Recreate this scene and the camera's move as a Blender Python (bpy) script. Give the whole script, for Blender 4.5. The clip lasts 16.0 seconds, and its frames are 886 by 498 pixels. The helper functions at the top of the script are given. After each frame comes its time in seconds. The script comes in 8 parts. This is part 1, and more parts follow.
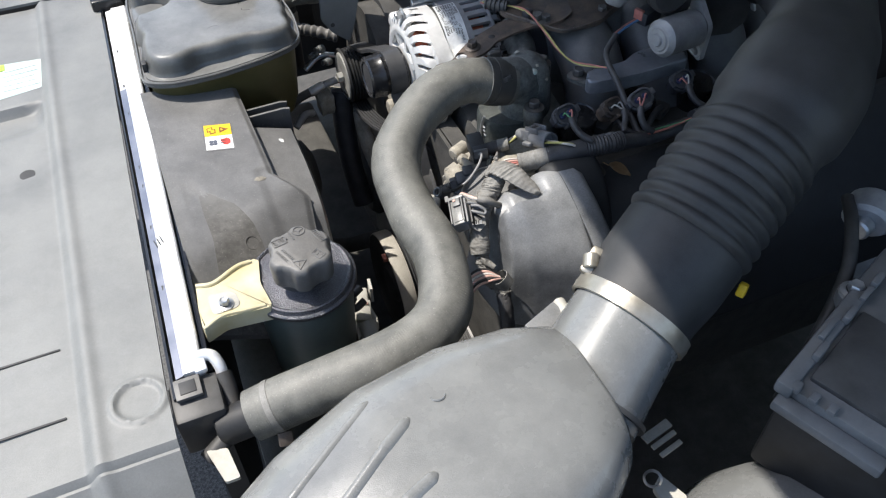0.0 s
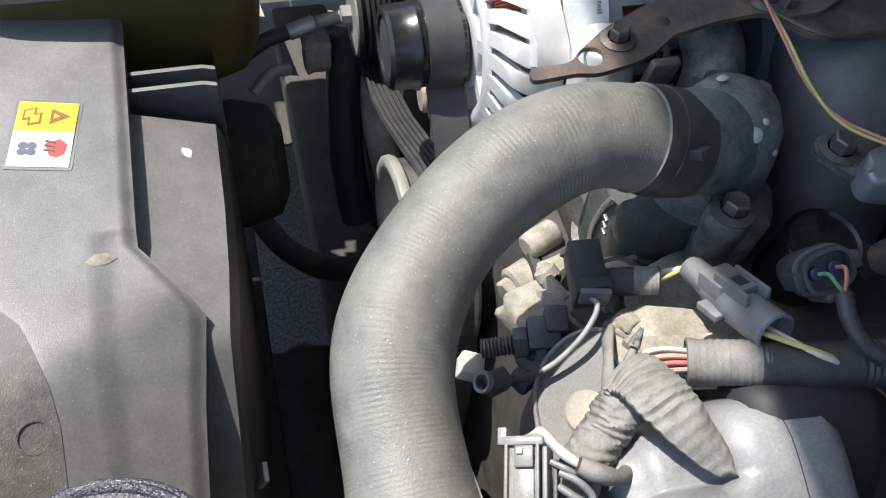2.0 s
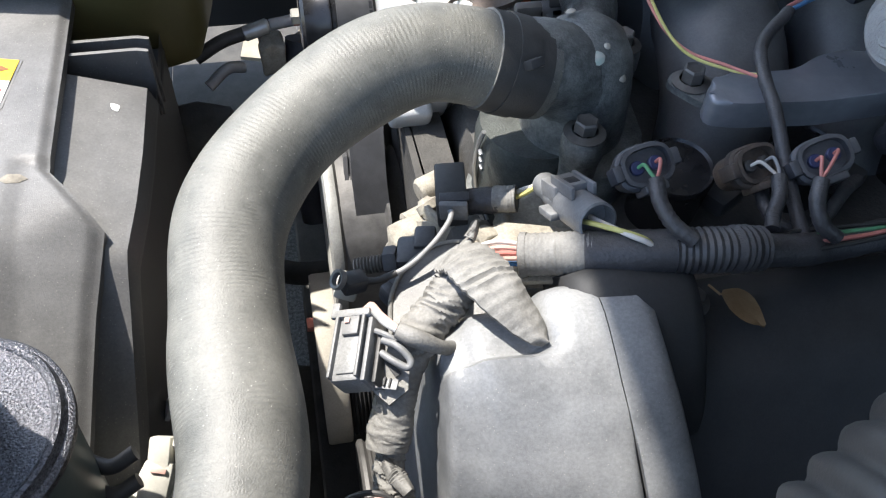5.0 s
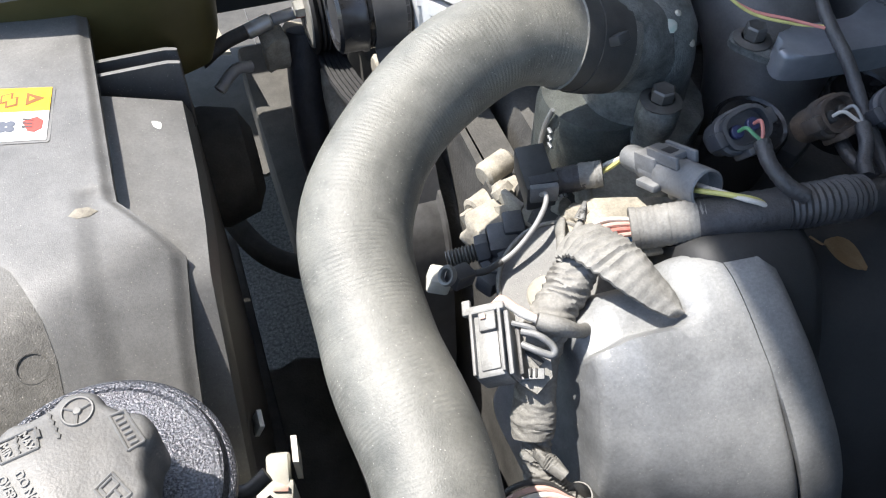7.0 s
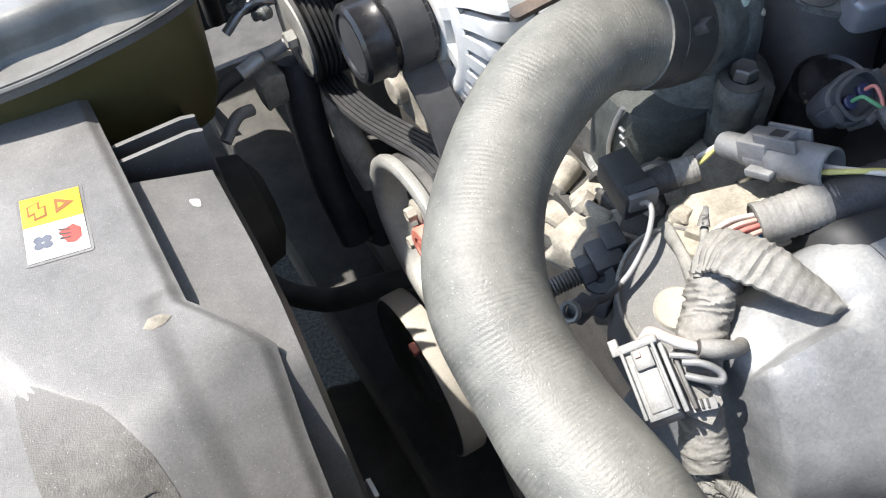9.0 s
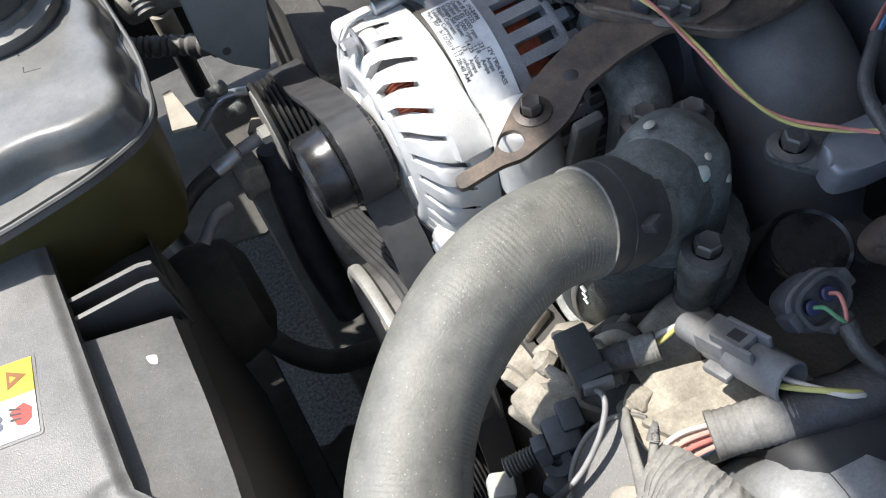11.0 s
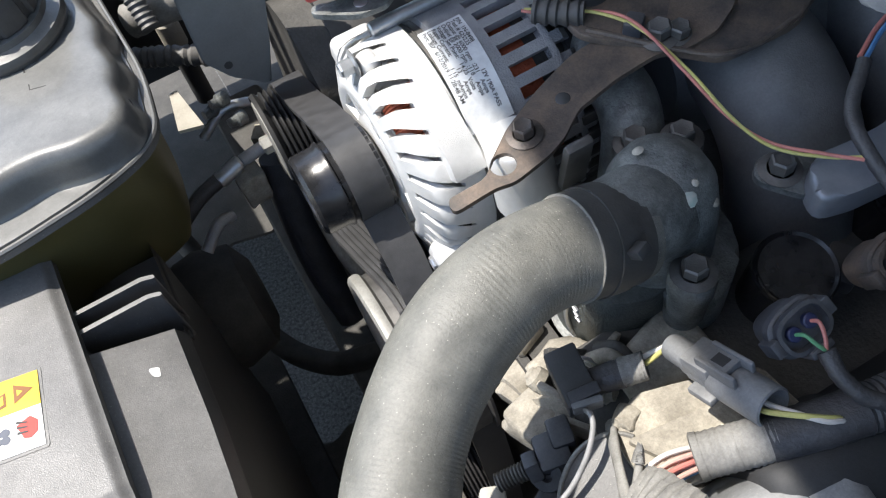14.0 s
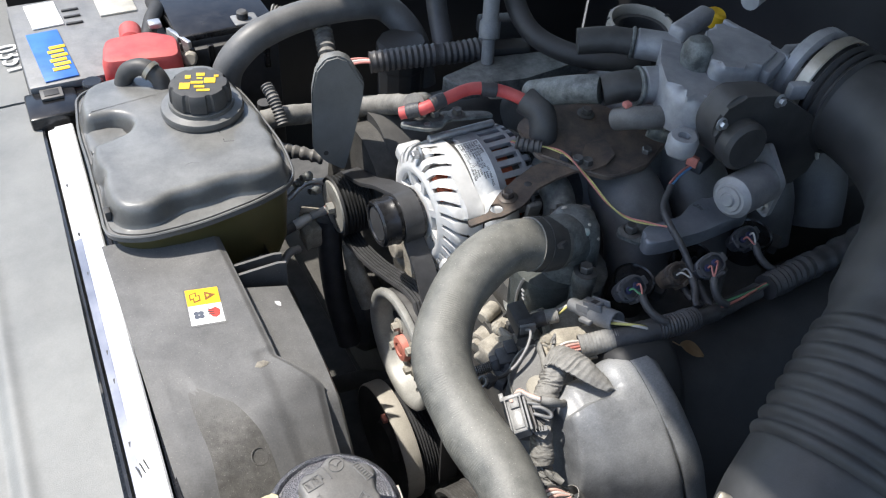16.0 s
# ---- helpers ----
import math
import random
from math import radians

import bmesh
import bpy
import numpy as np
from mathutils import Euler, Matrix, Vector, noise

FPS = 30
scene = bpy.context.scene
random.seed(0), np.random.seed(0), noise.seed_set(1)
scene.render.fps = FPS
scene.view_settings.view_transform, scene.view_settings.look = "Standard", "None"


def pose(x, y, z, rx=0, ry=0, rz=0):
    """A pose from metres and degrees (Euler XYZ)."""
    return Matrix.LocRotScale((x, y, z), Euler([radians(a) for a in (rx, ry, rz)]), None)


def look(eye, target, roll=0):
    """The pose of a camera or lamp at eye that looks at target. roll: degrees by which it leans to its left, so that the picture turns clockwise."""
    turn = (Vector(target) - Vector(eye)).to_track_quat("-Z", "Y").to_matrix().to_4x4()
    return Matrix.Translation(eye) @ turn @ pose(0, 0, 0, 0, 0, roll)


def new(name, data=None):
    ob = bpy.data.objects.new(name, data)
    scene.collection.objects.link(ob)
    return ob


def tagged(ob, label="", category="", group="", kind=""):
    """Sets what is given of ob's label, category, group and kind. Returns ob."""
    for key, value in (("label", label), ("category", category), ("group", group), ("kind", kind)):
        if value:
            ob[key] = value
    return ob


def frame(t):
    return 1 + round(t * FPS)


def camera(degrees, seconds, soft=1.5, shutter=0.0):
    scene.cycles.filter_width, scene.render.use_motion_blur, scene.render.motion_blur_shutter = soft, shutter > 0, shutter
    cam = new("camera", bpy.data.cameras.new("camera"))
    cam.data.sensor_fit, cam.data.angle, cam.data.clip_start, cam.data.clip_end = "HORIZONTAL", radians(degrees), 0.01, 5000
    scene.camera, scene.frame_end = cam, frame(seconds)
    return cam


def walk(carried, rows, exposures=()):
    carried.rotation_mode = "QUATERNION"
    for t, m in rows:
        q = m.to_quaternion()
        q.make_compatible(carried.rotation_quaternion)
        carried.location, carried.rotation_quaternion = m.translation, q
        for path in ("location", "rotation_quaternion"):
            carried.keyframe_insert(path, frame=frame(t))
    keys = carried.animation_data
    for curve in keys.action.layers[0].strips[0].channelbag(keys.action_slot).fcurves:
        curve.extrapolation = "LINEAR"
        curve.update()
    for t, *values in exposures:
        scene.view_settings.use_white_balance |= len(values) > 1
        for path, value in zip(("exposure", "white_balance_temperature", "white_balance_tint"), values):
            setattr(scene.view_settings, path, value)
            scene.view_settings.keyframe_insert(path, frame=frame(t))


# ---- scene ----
cam = camera(58.0, 16.0, 1.2)
PATH = [
    (0, 0.0551, -0.6068, 1.3736, 42.65, 0.69, -22.99),
    (0.3, -0.0006, -0.4341, 1.3326, 44.65, -1.29, -25.91),
    (0.5, -0.0091, -0.3401, 1.2941, 42.25, -3.66, -27.32),
    (0.6, -0.0014, -0.3135, 1.2771, 42.52, -3.89, -27.19),
    (1, 0.0613, -0.2345, 1.2053, 39.51, -2.27, -24.83),
    (1.5, 0.146, -0.1918, 1.1434, 34.23, -3.15, -18.92),
    (2, 0.201, -0.1703, 1.127, 34.07, -5.05, -13.98),
    (2.5, 0.2503, -0.2321, 1.1214, 34.41, -3.44, -11.95),
    (3, 0.2656, -0.2948, 1.1089, 37.52, -5.37, -5.19),
    (3.5, 0.261, -0.3024, 1.1087, 39.24, -4.49, -5.67),
    (4, 0.2723, -0.2908, 1.1063, 40.05, -4.32, -7.18),
    (4.2, 0.2754, -0.2857, 1.1018, 40.39, -3.81, -8.07),
    (6.3, 0.2633, -0.2707, 1.1061, 38.68, -0.72, -16.63),
    (6.5, 0.2488, -0.2637, 1.1021, 37.97, -0.44, -17.56),
    (7, 0.1979, -0.2483, 1.1078, 38.29, -1.41, -19.51),
    (7.5, 0.1746, -0.2424, 1.109, 37.62, -0.64, -20.09),
    (8, 0.1553, -0.2232, 1.1169, 36.84, 0.87, -23.67),
    (8.5, 0.1517, -0.1971, 1.1139, 37.48, 3.26, -29.08),
    (9, 0.1525, -0.1773, 1.1063, 36.19, 3.29, -30.45),
    (9.5, 0.1621, -0.1575, 1.1121, 35.94, 3.53, -30.93),
    (9.7, 0.1749, -0.1442, 1.1192, 35.77, 3.9, -30.52),
    (11.8, 0.2721, -0.112, 1.1599, 31.41, 8.04, -29.87),
    (12, 0.2732, -0.113, 1.1615, 31.45, 8.23, -29.96),
    (12.5, 0.274, -0.1118, 1.1636, 30.9, 8.3, -30.53),
    (13, 0.2728, -0.113, 1.1659, 31.12, 7.85, -30.06),
    (13.5, 0.2713, -0.1125, 1.169, 31.47, 7.78, -30.09),
    (14, 0.2634, -0.1108, 1.1662, 31.87, 7.37, -29.35),
    (14.5, 0.239, -0.105, 1.1766, 32.49, 6.89, -27.71),
    (15, 0.1631, -0.1649, 1.1967, 37.01, 2.59, -27.56),
    (15.5, 0.0773, -0.2335, 1.2494, 38.17, -4.54, -27.79),
    (15.6, 0.0648, -0.2482, 1.2745, 38.34, -5.18, -28.44),
    (15.8, 0.0343, -0.3028, 1.3203, 42.53, -4.41, -30.07),
    (16, 0.0229, -0.3761, 1.3616, 46.04, -3.61, -27.79),
]
walk(cam, [(t, pose(x, y, z, rx, ry, rz)) for t, x, y, z, rx, ry, rz in PATH],
     [(t, stops + 0.2, 6750, 10) for t, stops in [(0, 0.62), (0.5, 0.25), (1, 0.13), (1.5, 0.65), (2, 0.92), (2.5, 0.98), (3, 1.05), (3.5, 1.3), (4, 1.34),
      (6.5, 1.38), (7.5, 1.36), (8.5, 1.44), (9.5, 1.22), (12, 1.0), (14.5, 0.98), (15.5, 0.78), (16, 0.8)]])

# ---- world, sun, exposure ----
SUN_DIR = Vector((-0.42, 0.34, 1.0)).normalized()
world = bpy.data.worlds.new("sky")
scene.world = world
world.use_nodes = True
wn = world.node_tree
sky = wn.nodes.new("ShaderNodeTexSky")
sky.sky_type, sky.sun_disc = "NISHITA", False
sky.sun_elevation = math.asin(SUN_DIR.z)
sky.sun_rotation = math.atan2(SUN_DIR.x, SUN_DIR.y)
wn.links.new(sky.outputs[0], wn.nodes["Background"].inputs[0])
wn.nodes["Background"].inputs[1].default_value = 0.15
lamp = bpy.data.lights.new("sun", "SUN")
lamp.energy, lamp.angle, lamp.color = 3.3, radians(0.55), (1.0, 0.97, 0.93)
sun = new("sun", lamp)
sun.matrix_world = look(SUN_DIR * 20, (0, 0, 0))


# ---- materials ----
def mat(name, col, rough=0.6, metal=0.0, col2=None, scale=40.0, bump=0.0, bump_scale=900.0, dust=0.0, dust_col=(0.34, 0.32, 0.28), coat=0.0, speck=0.0, grain=0.0, grain_scale=650.0):
    """A worn surface: two tones by a broad noise, dust lying on faces that look up, fine relief."""
    m = bpy.data.materials.new(name)
    m.use_nodes = True
    nt = m.node_tree
    b = nt.nodes["Principled BSDF"]
    tc = nt.nodes.new("ShaderNodeTexCoord")
    n1 = nt.nodes.new("ShaderNodeTexNoise")
    n1.inputs["Scale"].default_value, n1.inputs["Detail"].default_value, n1.inputs["Roughness"].default_value = scale, 5.0, 0.65
    nt.links.new(tc.outputs["Object"], n1.inputs["Vector"])
    ramp = nt.nodes.new("ShaderNodeValToRGB")
    ramp.color_ramp.elements[0].position, ramp.color_ramp.elements[1].position = 0.35, 0.68
    c2 = col2 or tuple(min(1, c * 1.45 + 0.012) for c in col)
    ramp.color_ramp.elements[0].color, ramp.color_ramp.elements[1].color = (*col, 1), (*c2, 1)
    nt.links.new(n1.outputs["Fac"], ramp.inputs[0])
    out = ramp.outputs[0]
    if dust:
        n2 = nt.nodes.new("ShaderNodeTexNoise")
        n2.inputs["Scale"].default_value, n2.inputs["Detail"].default_value, n2.inputs["Roughness"].default_value = scale * 0.6, 8.0, 0.7
        nt.links.new(tc.outputs["Object"], n2.inputs["Vector"])
        geo = nt.nodes.new("ShaderNodeNewGeometry")
        sep = nt.nodes.new("ShaderNodeSeparateXYZ")
        nt.links.new(geo.outputs["Normal"], sep.inputs[0])
        up = nt.nodes.new("ShaderNodeMapRange")
        up.inputs[1].default_value, up.inputs[2].default_value = 0.15, 0.97
        up.inputs[3].default_value, up.inputs[4].default_value = 0.09, 1.0
        nt.links.new(sep.outputs[2], up.inputs[0])
        mr = nt.nodes.new("ShaderNodeMapRange")
        mr.inputs[1].default_value, mr.inputs[2].default_value = 0.3, 0.7
        mr.inputs[3].default_value, mr.inputs[4].default_value = dust * 0.35, min(1.0, dust * 1.3)
        nt.links.new(n2.outputs["Fac"], mr.inputs[0])
        mul = nt.nodes.new("ShaderNodeMath")
        mul.operation = "MULTIPLY"
        nt.links.new(mr.outputs[0], mul.inputs[0])
        nt.links.new(up.outputs[0], mul.inputs[1])
        mix = nt.nodes.new("ShaderNodeMix")
        mix.data_type = "RGBA"
        nt.links.new(mul.outputs[0], mix.inputs[0])
        nt.links.new(out, mix.inputs[6])
        mix.inputs[7].default_value = (*dust_col, 1)
        out = mix.outputs[2]
    if speck:
        v = nt.nodes.new("ShaderNodeTexVoronoi")
        v.inputs["Scale"].default_value = 420.0
        nt.links.new(tc.outputs["Object"], v.inputs["Vector"])
        lt = nt.nodes.new("ShaderNodeMath")
        lt.operation = "LESS_THAN"
        lt.inputs[1].default_value = speck
        nt.links.new(v.outputs["Distance"], lt.inputs[0])
        mix2 = nt.nodes.new("ShaderNodeMix")
        mix2.data_type = "RGBA"
        nt.links.new(lt.outputs[0], mix2.inputs[0])
        nt.links.new(out, mix2.inputs[6])
        mix2.inputs[7].default_value = (0.45, 0.43, 0.38, 1)
        out = mix2.outputs[2]
    if grain:
        gn = nt.nodes.new("ShaderNodeTexNoise")
        gn.inputs["Scale"].default_value, gn.inputs["Detail"].default_value, gn.inputs["Roughness"].default_value = grain_scale, 4.0, 0.75
        nt.links.new(tc.outputs["Object"], gn.inputs["Vector"])
        gm = nt.nodes.new("ShaderNodeMapRange")
        gm.inputs[1].default_value, gm.inputs[2].default_value = 0.32, 0.68
        gm.inputs[3].default_value, gm.inputs[4].default_value = 1.0 - grain, 1.0 + grain
        nt.links.new(gn.outputs["Fac"], gm.inputs[0])
        hsv = nt.nodes.new("ShaderNodeHueSaturation")
        nt.links.new(gm.outputs[0], hsv.inputs["Value"])
        nt.links.new(out, hsv.inputs["Color"])
        out = hsv.outputs[0]
    nt.links.new(out, b.inputs["Base Color"])
    rr = nt.nodes.new("ShaderNodeMapRange")
    rr.inputs[3].default_value, rr.inputs[4].default_value = max(0.03, rough - 0.1), min(1, rough + 0.12)
    nt.links.new(n1.outputs["Fac"], rr.inputs[0])
    nt.links.new(rr.outputs[0], b.inputs["Roughness"])
    b.inputs["Metallic"].default_value = metal
    if coat:
        b.inputs["Coat Weight"].default_value = coat
    if bump:
        n3 = nt.nodes.new("ShaderNodeTexNoise")
        n3.inputs["Scale"].default_value, n3.inputs["Detail"].default_value = bump_scale, 3.0
        nt.links.new(tc.outputs["Object"], n3.inputs["Vector"])
        bp = nt.nodes.new("ShaderNodeBump")
        bp.inputs["Strength"].default_value, bp.inputs["Distance"].default_value = bump, 0.001
        nt.links.new(n3.outputs["Fac"], bp.inputs["Height"])
        nt.links.new(bp.outputs[0], b.inputs["Normal"])
    return m


def ribbed(m, pitch, strength, depth=0.0006):
    """Adds fine rings across a tube, by its UV, to the material."""
    nt = m.node_tree
    b = nt.nodes["Principled BSDF"]
    uv = nt.nodes.new("ShaderNodeUVMap")
    sep = nt.nodes.new("ShaderNodeSeparateXYZ")
    nt.links.new(uv.outputs[0], sep.inputs[0])
    w = nt.nodes.new("ShaderNodeMath")
    w.operation = "MULTIPLY"
    w.inputs[1].default_value = 2 * math.pi / pitch
    nt.links.new(sep.outputs[0], w.inputs[0])
    s = nt.nodes.new("ShaderNodeMath")
    s.operation = "SINE"
    nt.links.new(w.outputs[0], s.inputs[0])
    tc = nt.nodes.new("ShaderNodeTexCoord")
    n = nt.nodes.new("ShaderNodeTexNoise")
    n.inputs["Scale"].default_value = 60.0
    nt.links.new(tc.outputs["Object"], n.inputs["Vector"])
    mr = nt.nodes.new("ShaderNodeMapRange")
    mr.inputs[1].default_value, mr.inputs[2].default_value = 0.44, 0.66
    nt.links.new(n.outputs["Fac"], mr.inputs[0])
    mu = nt.nodes.new("ShaderNodeMath")
    mu.operation = "MULTIPLY"
    nt.links.new(s.outputs[0], mu.inputs[0])
    nt.links.new(mr.outputs[0], mu.inputs[1])
    bp = nt.nodes.new("ShaderNodeBump")
    bp.inputs["Strength"].default_value, bp.inputs["Distance"].default_value = strength, depth
    old = b.inputs["Normal"].links
    if old:
        nt.links.new(old[0].from_socket, bp.inputs["Normal"])
    nt.links.new(mu.outputs[0], bp.inputs["Height"])
    nt.links.new(bp.outputs[0], b.inputs["Normal"])
    return m


M_PANEL = mat("grey_moulded_plastic", (0.115, 0.12, 0.12), 0.5, dust=0.5, scale=14, bump=0.25, bump_scale=1500, dust_col=(0.30, 0.30, 0.28), grain=0.07)
M_SHROUD = mat("dusty_black_plastic", (0.055, 0.055, 0.055), 0.42, dust=0.52, scale=22, bump=0.2, bump_scale=1600, speck=0.075, dust_col=(0.29, 0.286, 0.275), grain=0.14)
M_TANKTOP = mat("tank_top_plastic", (0.038, 0.039, 0.039), 0.34, coat=0.3, dust=0.54, scale=24, bump=0.15, bump_scale=1300, dust_col=(0.32, 0.32, 0.305), grain=0.08)
M_TANK = mat("olive_translucent_plastic", (0.064, 0.057, 0.019), 0.4, col2=(0.102, 0.089, 0.036), scale=18, bump=0.1)
M_BLACK = mat("black_plastic", (0.032, 0.032, 0.033), 0.5, dust=0.12, scale=40, bump=0.15)
M_GLOSS = mat("glossy_black", (0.008, 0.008, 0.009), 0.22, scale=50, bump=0.03)
M_RUBBER = ribbed(mat("dusty_rubber_hose", (0.066, 0.067, 0.060), 0.48, col2=(0.162, 0.159, 0.139), dust=0.42, scale=45, bump=0.3, bump_scale=1400, speck=0.085, grain=0.12, dust_col=(0.282, 0.276, 0.248)), 0.0021, 0.15, 0.0005)
M_HOSEEND = mat("dark_hose_end_rubber", (0.024, 0.024, 0.024), 0.55, col2=(0.045, 0.045, 0.044), dust=0.12, scale=60, bump=0.15)
# Darker copy of the valve cover plastic, with the hood's shade in its colour.
M_COVERSHADE = mat("shaded_black_cover", (0.013, 0.0135, 0.014), 0.6, col2=(0.024, 0.0245, 0.026), dust=0.09, scale=30, bump=0.12, bump_scale=1500, dust_col=(0.22, 0.22, 0.21), grain=0.125)
M_RUNNER = mat("dull_grey_runner_plastic", (0.070, 0.073, 0.077), 0.45, col2=(0.115, 0.118, 0.122), dust=0.22, scale=30, bump=0.2, grain=0.1)
# Near-black tone; on the grooved wheel it stands in for shadow.
M_SHADEBLACK = mat("shade_black", (0.014, 0.014, 0.014), 0.55, col2=(0.030, 0.030, 0.030), scale=60, bump=0.1)
M_CLEARPL = mat("clouded_grey_plastic", (0.19, 0.20, 0.21), 0.35, col2=(0.32, 0.33, 0.34), dust=0.35, scale=50, bump=0.1, grain=0.2)
M_DUCT = mat("black_duct_rubber", (0.018, 0.019, 0.021), 0.55, dust=0.07, scale=25, bump=0.15)
M_ALU = mat("bright_aluminium", (0.70, 0.70, 0.69), 0.42, metal=0.35, scale=30, bump=0.08)
M_BARE = mat("bare_rolled_metal", (0.20, 0.21, 0.25), 0.38, metal=0.9, col2=(0.28, 0.29, 0.33), scale=25, bump=0.08)
M_CAST = mat("new_cast_aluminium", (0.58, 0.58, 0.565), 0.42, metal=0.25, col2=(0.68, 0.675, 0.66), scale=60, bump=0.3, bump_scale=1800)
M_OLDCAST = mat("aged_cast_aluminium", (0.27, 0.28, 0.30), 0.5, metal=0.35, col2=(0.42, 0.43, 0.45), dust=0.2, scale=45, bump=0.5, bump_scale=900)
M_DARKCAST = mat("grimy_casting", (0.048, 0.056, 0.058), 0.42, metal=0.1, col2=(0.20, 0.215, 0.21), dust=0.16, scale=75, bump=0.5, bump_scale=700, grain=0.2)
# Darker variant of the grimy casting; the hose's shadow is in its colour.
M_PUMPSHADE = mat("shaded_green_casting", (0.045, 0.052, 0.050), 0.4, metal=0.1, col2=(0.10, 0.112, 0.106), dust=0.08, scale=60, bump=0.5, bump_scale=700, grain=0.2)
M_IRON = mat("dirty_engine_metal", (0.034, 0.033, 0.031), 0.75, col2=(0.078, 0.075, 0.069), dust=0.07, scale=30, bump=0.5, bump_scale=400, grain=0.15)
M_RUST = mat("rusty_bracket_steel", (0.075, 0.068, 0.064), 0.5, metal=0.3, col2=(0.20, 0.15, 0.115), scale=45, bump=0.15, bump_scale=900, grain=0.15)
M_STEEL = mat("zinc_bolt_steel", (0.42, 0.43, 0.44), 0.4, metal=0.8, scale=70, bump=0.1)
M_DARKSTEEL = mat("dark_bolt_steel", (0.135, 0.131, 0.125), 0.55, metal=0.7, scale=70, bump=0.15)
M_PULLEY = mat("dusty_grey_pulley", (0.30, 0.30, 0.28), 0.5, metal=0.3, dust=0.3, scale=35, bump=0.2, grain=0.125)
M_CREAM = mat("dusty_cream_metal", (0.34, 0.315, 0.265), 0.6, col2=(0.44, 0.41, 0.35), scale=30, bump=0.2, grain=0.1)
M_REDPAINT = mat("faded_red_hub", (0.46, 0.16, 0.12), 0.6, scale=60, bump=0.2)
M_BELT = mat("worn_rubber_belt", (0.042, 0.042, 0.043), 0.45, col2=(0.062, 0.062, 0.064), scale=90, bump=0.15, bump_scale=1500)
# Same cover plastic, worn and dusty, kept paler for the sunlit hump.
M_VALVE = mat("sunlit_worn_black_cover", (0.085, 0.090, 0.096), 0.40, col2=(0.20, 0.207, 0.213), dust=0.6, scale=34, bump=0.12, bump_scale=1500, speck=0.075, dust_col=(0.385, 0.387, 0.38), grain=0.15)
M_LOOM = mat("dusty_tape_loom", (0.085, 0.081, 0.073), 0.75, col2=(0.21, 0.202, 0.183), dust=0.55, scale=60, bump=0.3, bump_scale=1100, dust_col=(0.37, 0.363, 0.34), grain=0.15)
M_LOOMDARK = mat("dark_tape_loom", (0.026, 0.026, 0.03), 0.45, dust=0.12, scale=60, bump=0.4, bump_scale=700, grain=0.15)
M_CONN = mat("grey_connector_plastic", (0.12, 0.126, 0.135), 0.45, dust=0.35, scale=60, bump=0.15, dust_col=(0.38, 0.37, 0.34), grain=0.11)
M_CONNDK = mat("blue_black_connector", (0.024, 0.027, 0.036), 0.45, dust=0.2, scale=60, bump=0.1, grain=0.125)
M_CREAMPL = mat("yellowed_white_plastic", (0.60, 0.51, 0.28), 0.5, col2=(0.70, 0.64, 0.45), dust=0.15, scale=30, bump=0.1)
M_WHITEPL = mat("dusty_white_plastic", (0.42, 0.41, 0.36), 0.55, dust=0.35, scale=50, bump=0.1)
M_RESTOP = mat("speckled_black_reservoir", (0.03, 0.03, 0.035), 0.32, metal=0.75, col2=(0.21, 0.21, 0.23), scale=900, bump=1.0, bump_scale=1000)
M_RESTOP.node_tree.nodes["Principled BSDF"].inputs["IOR"].default_value = 2.1
M_RESBODY = mat("dark_green_reservoir", (0.055, 0.082, 0.078), 0.4, col2=(0.095, 0.125, 0.115), dust=0.22, scale=30)
M_CAP = mat("worn_black_cap", (0.07, 0.07, 0.072), 0.5, col2=(0.12, 0.12, 0.12), dust=0.3, scale=40, bump=0.2, grain=0.125)
M_COPPER = mat("copper_windings", (0.36, 0.085, 0.04), 0.4, metal=0.5, scale=200, bump=0.5, bump_scale=600)
M_RED = mat("red_plastic", (0.46, 0.04, 0.045), 0.5, col2=(0.62, 0.10, 0.09), dust=0.15, scale=30, bump=0.1)
M_WRED = mat("red_wire", (0.42, 0.15, 0.125), 0.45, scale=80)
M_WYEL = mat("yellow_wire", (0.40, 0.37, 0.12), 0.45, scale=80)
M_WWHITE = mat("white_wire", (0.50, 0.47, 0.43), 0.5, scale=80)
M_WORANGE = mat("salmon_wire", (0.50, 0.31, 0.26), 0.5, scale=80)
M_WBLUE = mat("blue_wire", (0.08, 0.22, 0.42), 0.5, scale=80)
M_WGREEN = mat("green_wire", (0.07, 0.22, 0.11), 0.5, scale=80)
M_WBLACK = mat("black_wire", (0.015, 0.015, 0.016), 0.5, dust=0.1, scale=80)
M_WGREY = mat("grey_wire", (0.22, 0.22, 0.22), 0.5, scale=80)
M_WHITE = mat("white_label", (0.78, 0.78, 0.76), 0.5, col2=(0.82, 0.82, 0.80), scale=50)
M_SILVERLBL = mat("silver_label", (0.66, 0.68, 0.70), 0.4, metal=0.2, scale=50)
M_YELLOW = mat("yellow_label", (0.75, 0.45, 0.02), 0.5, scale=50)
M_BLUE = mat("blue_label", (0.03, 0.13, 0.42), 0.45, scale=40)
M_INK = mat("black_ink", (0.03, 0.03, 0.03), 0.6)
M_REDINK = mat("red_ink", (0.5, 0.04, 0.03), 0.6)
M_BROWNINK = mat("faded_brown_ink", (0.20, 0.075, 0.015), 0.6)
M_SLATEINK = mat("faded_slate_ink", (0.075, 0.085, 0.11), 0.6)
M_CYAN = mat("faded_cyan_label", (0.42, 0.62, 0.58), 0.5, col2=(0.62, 0.70, 0.62), scale=30)
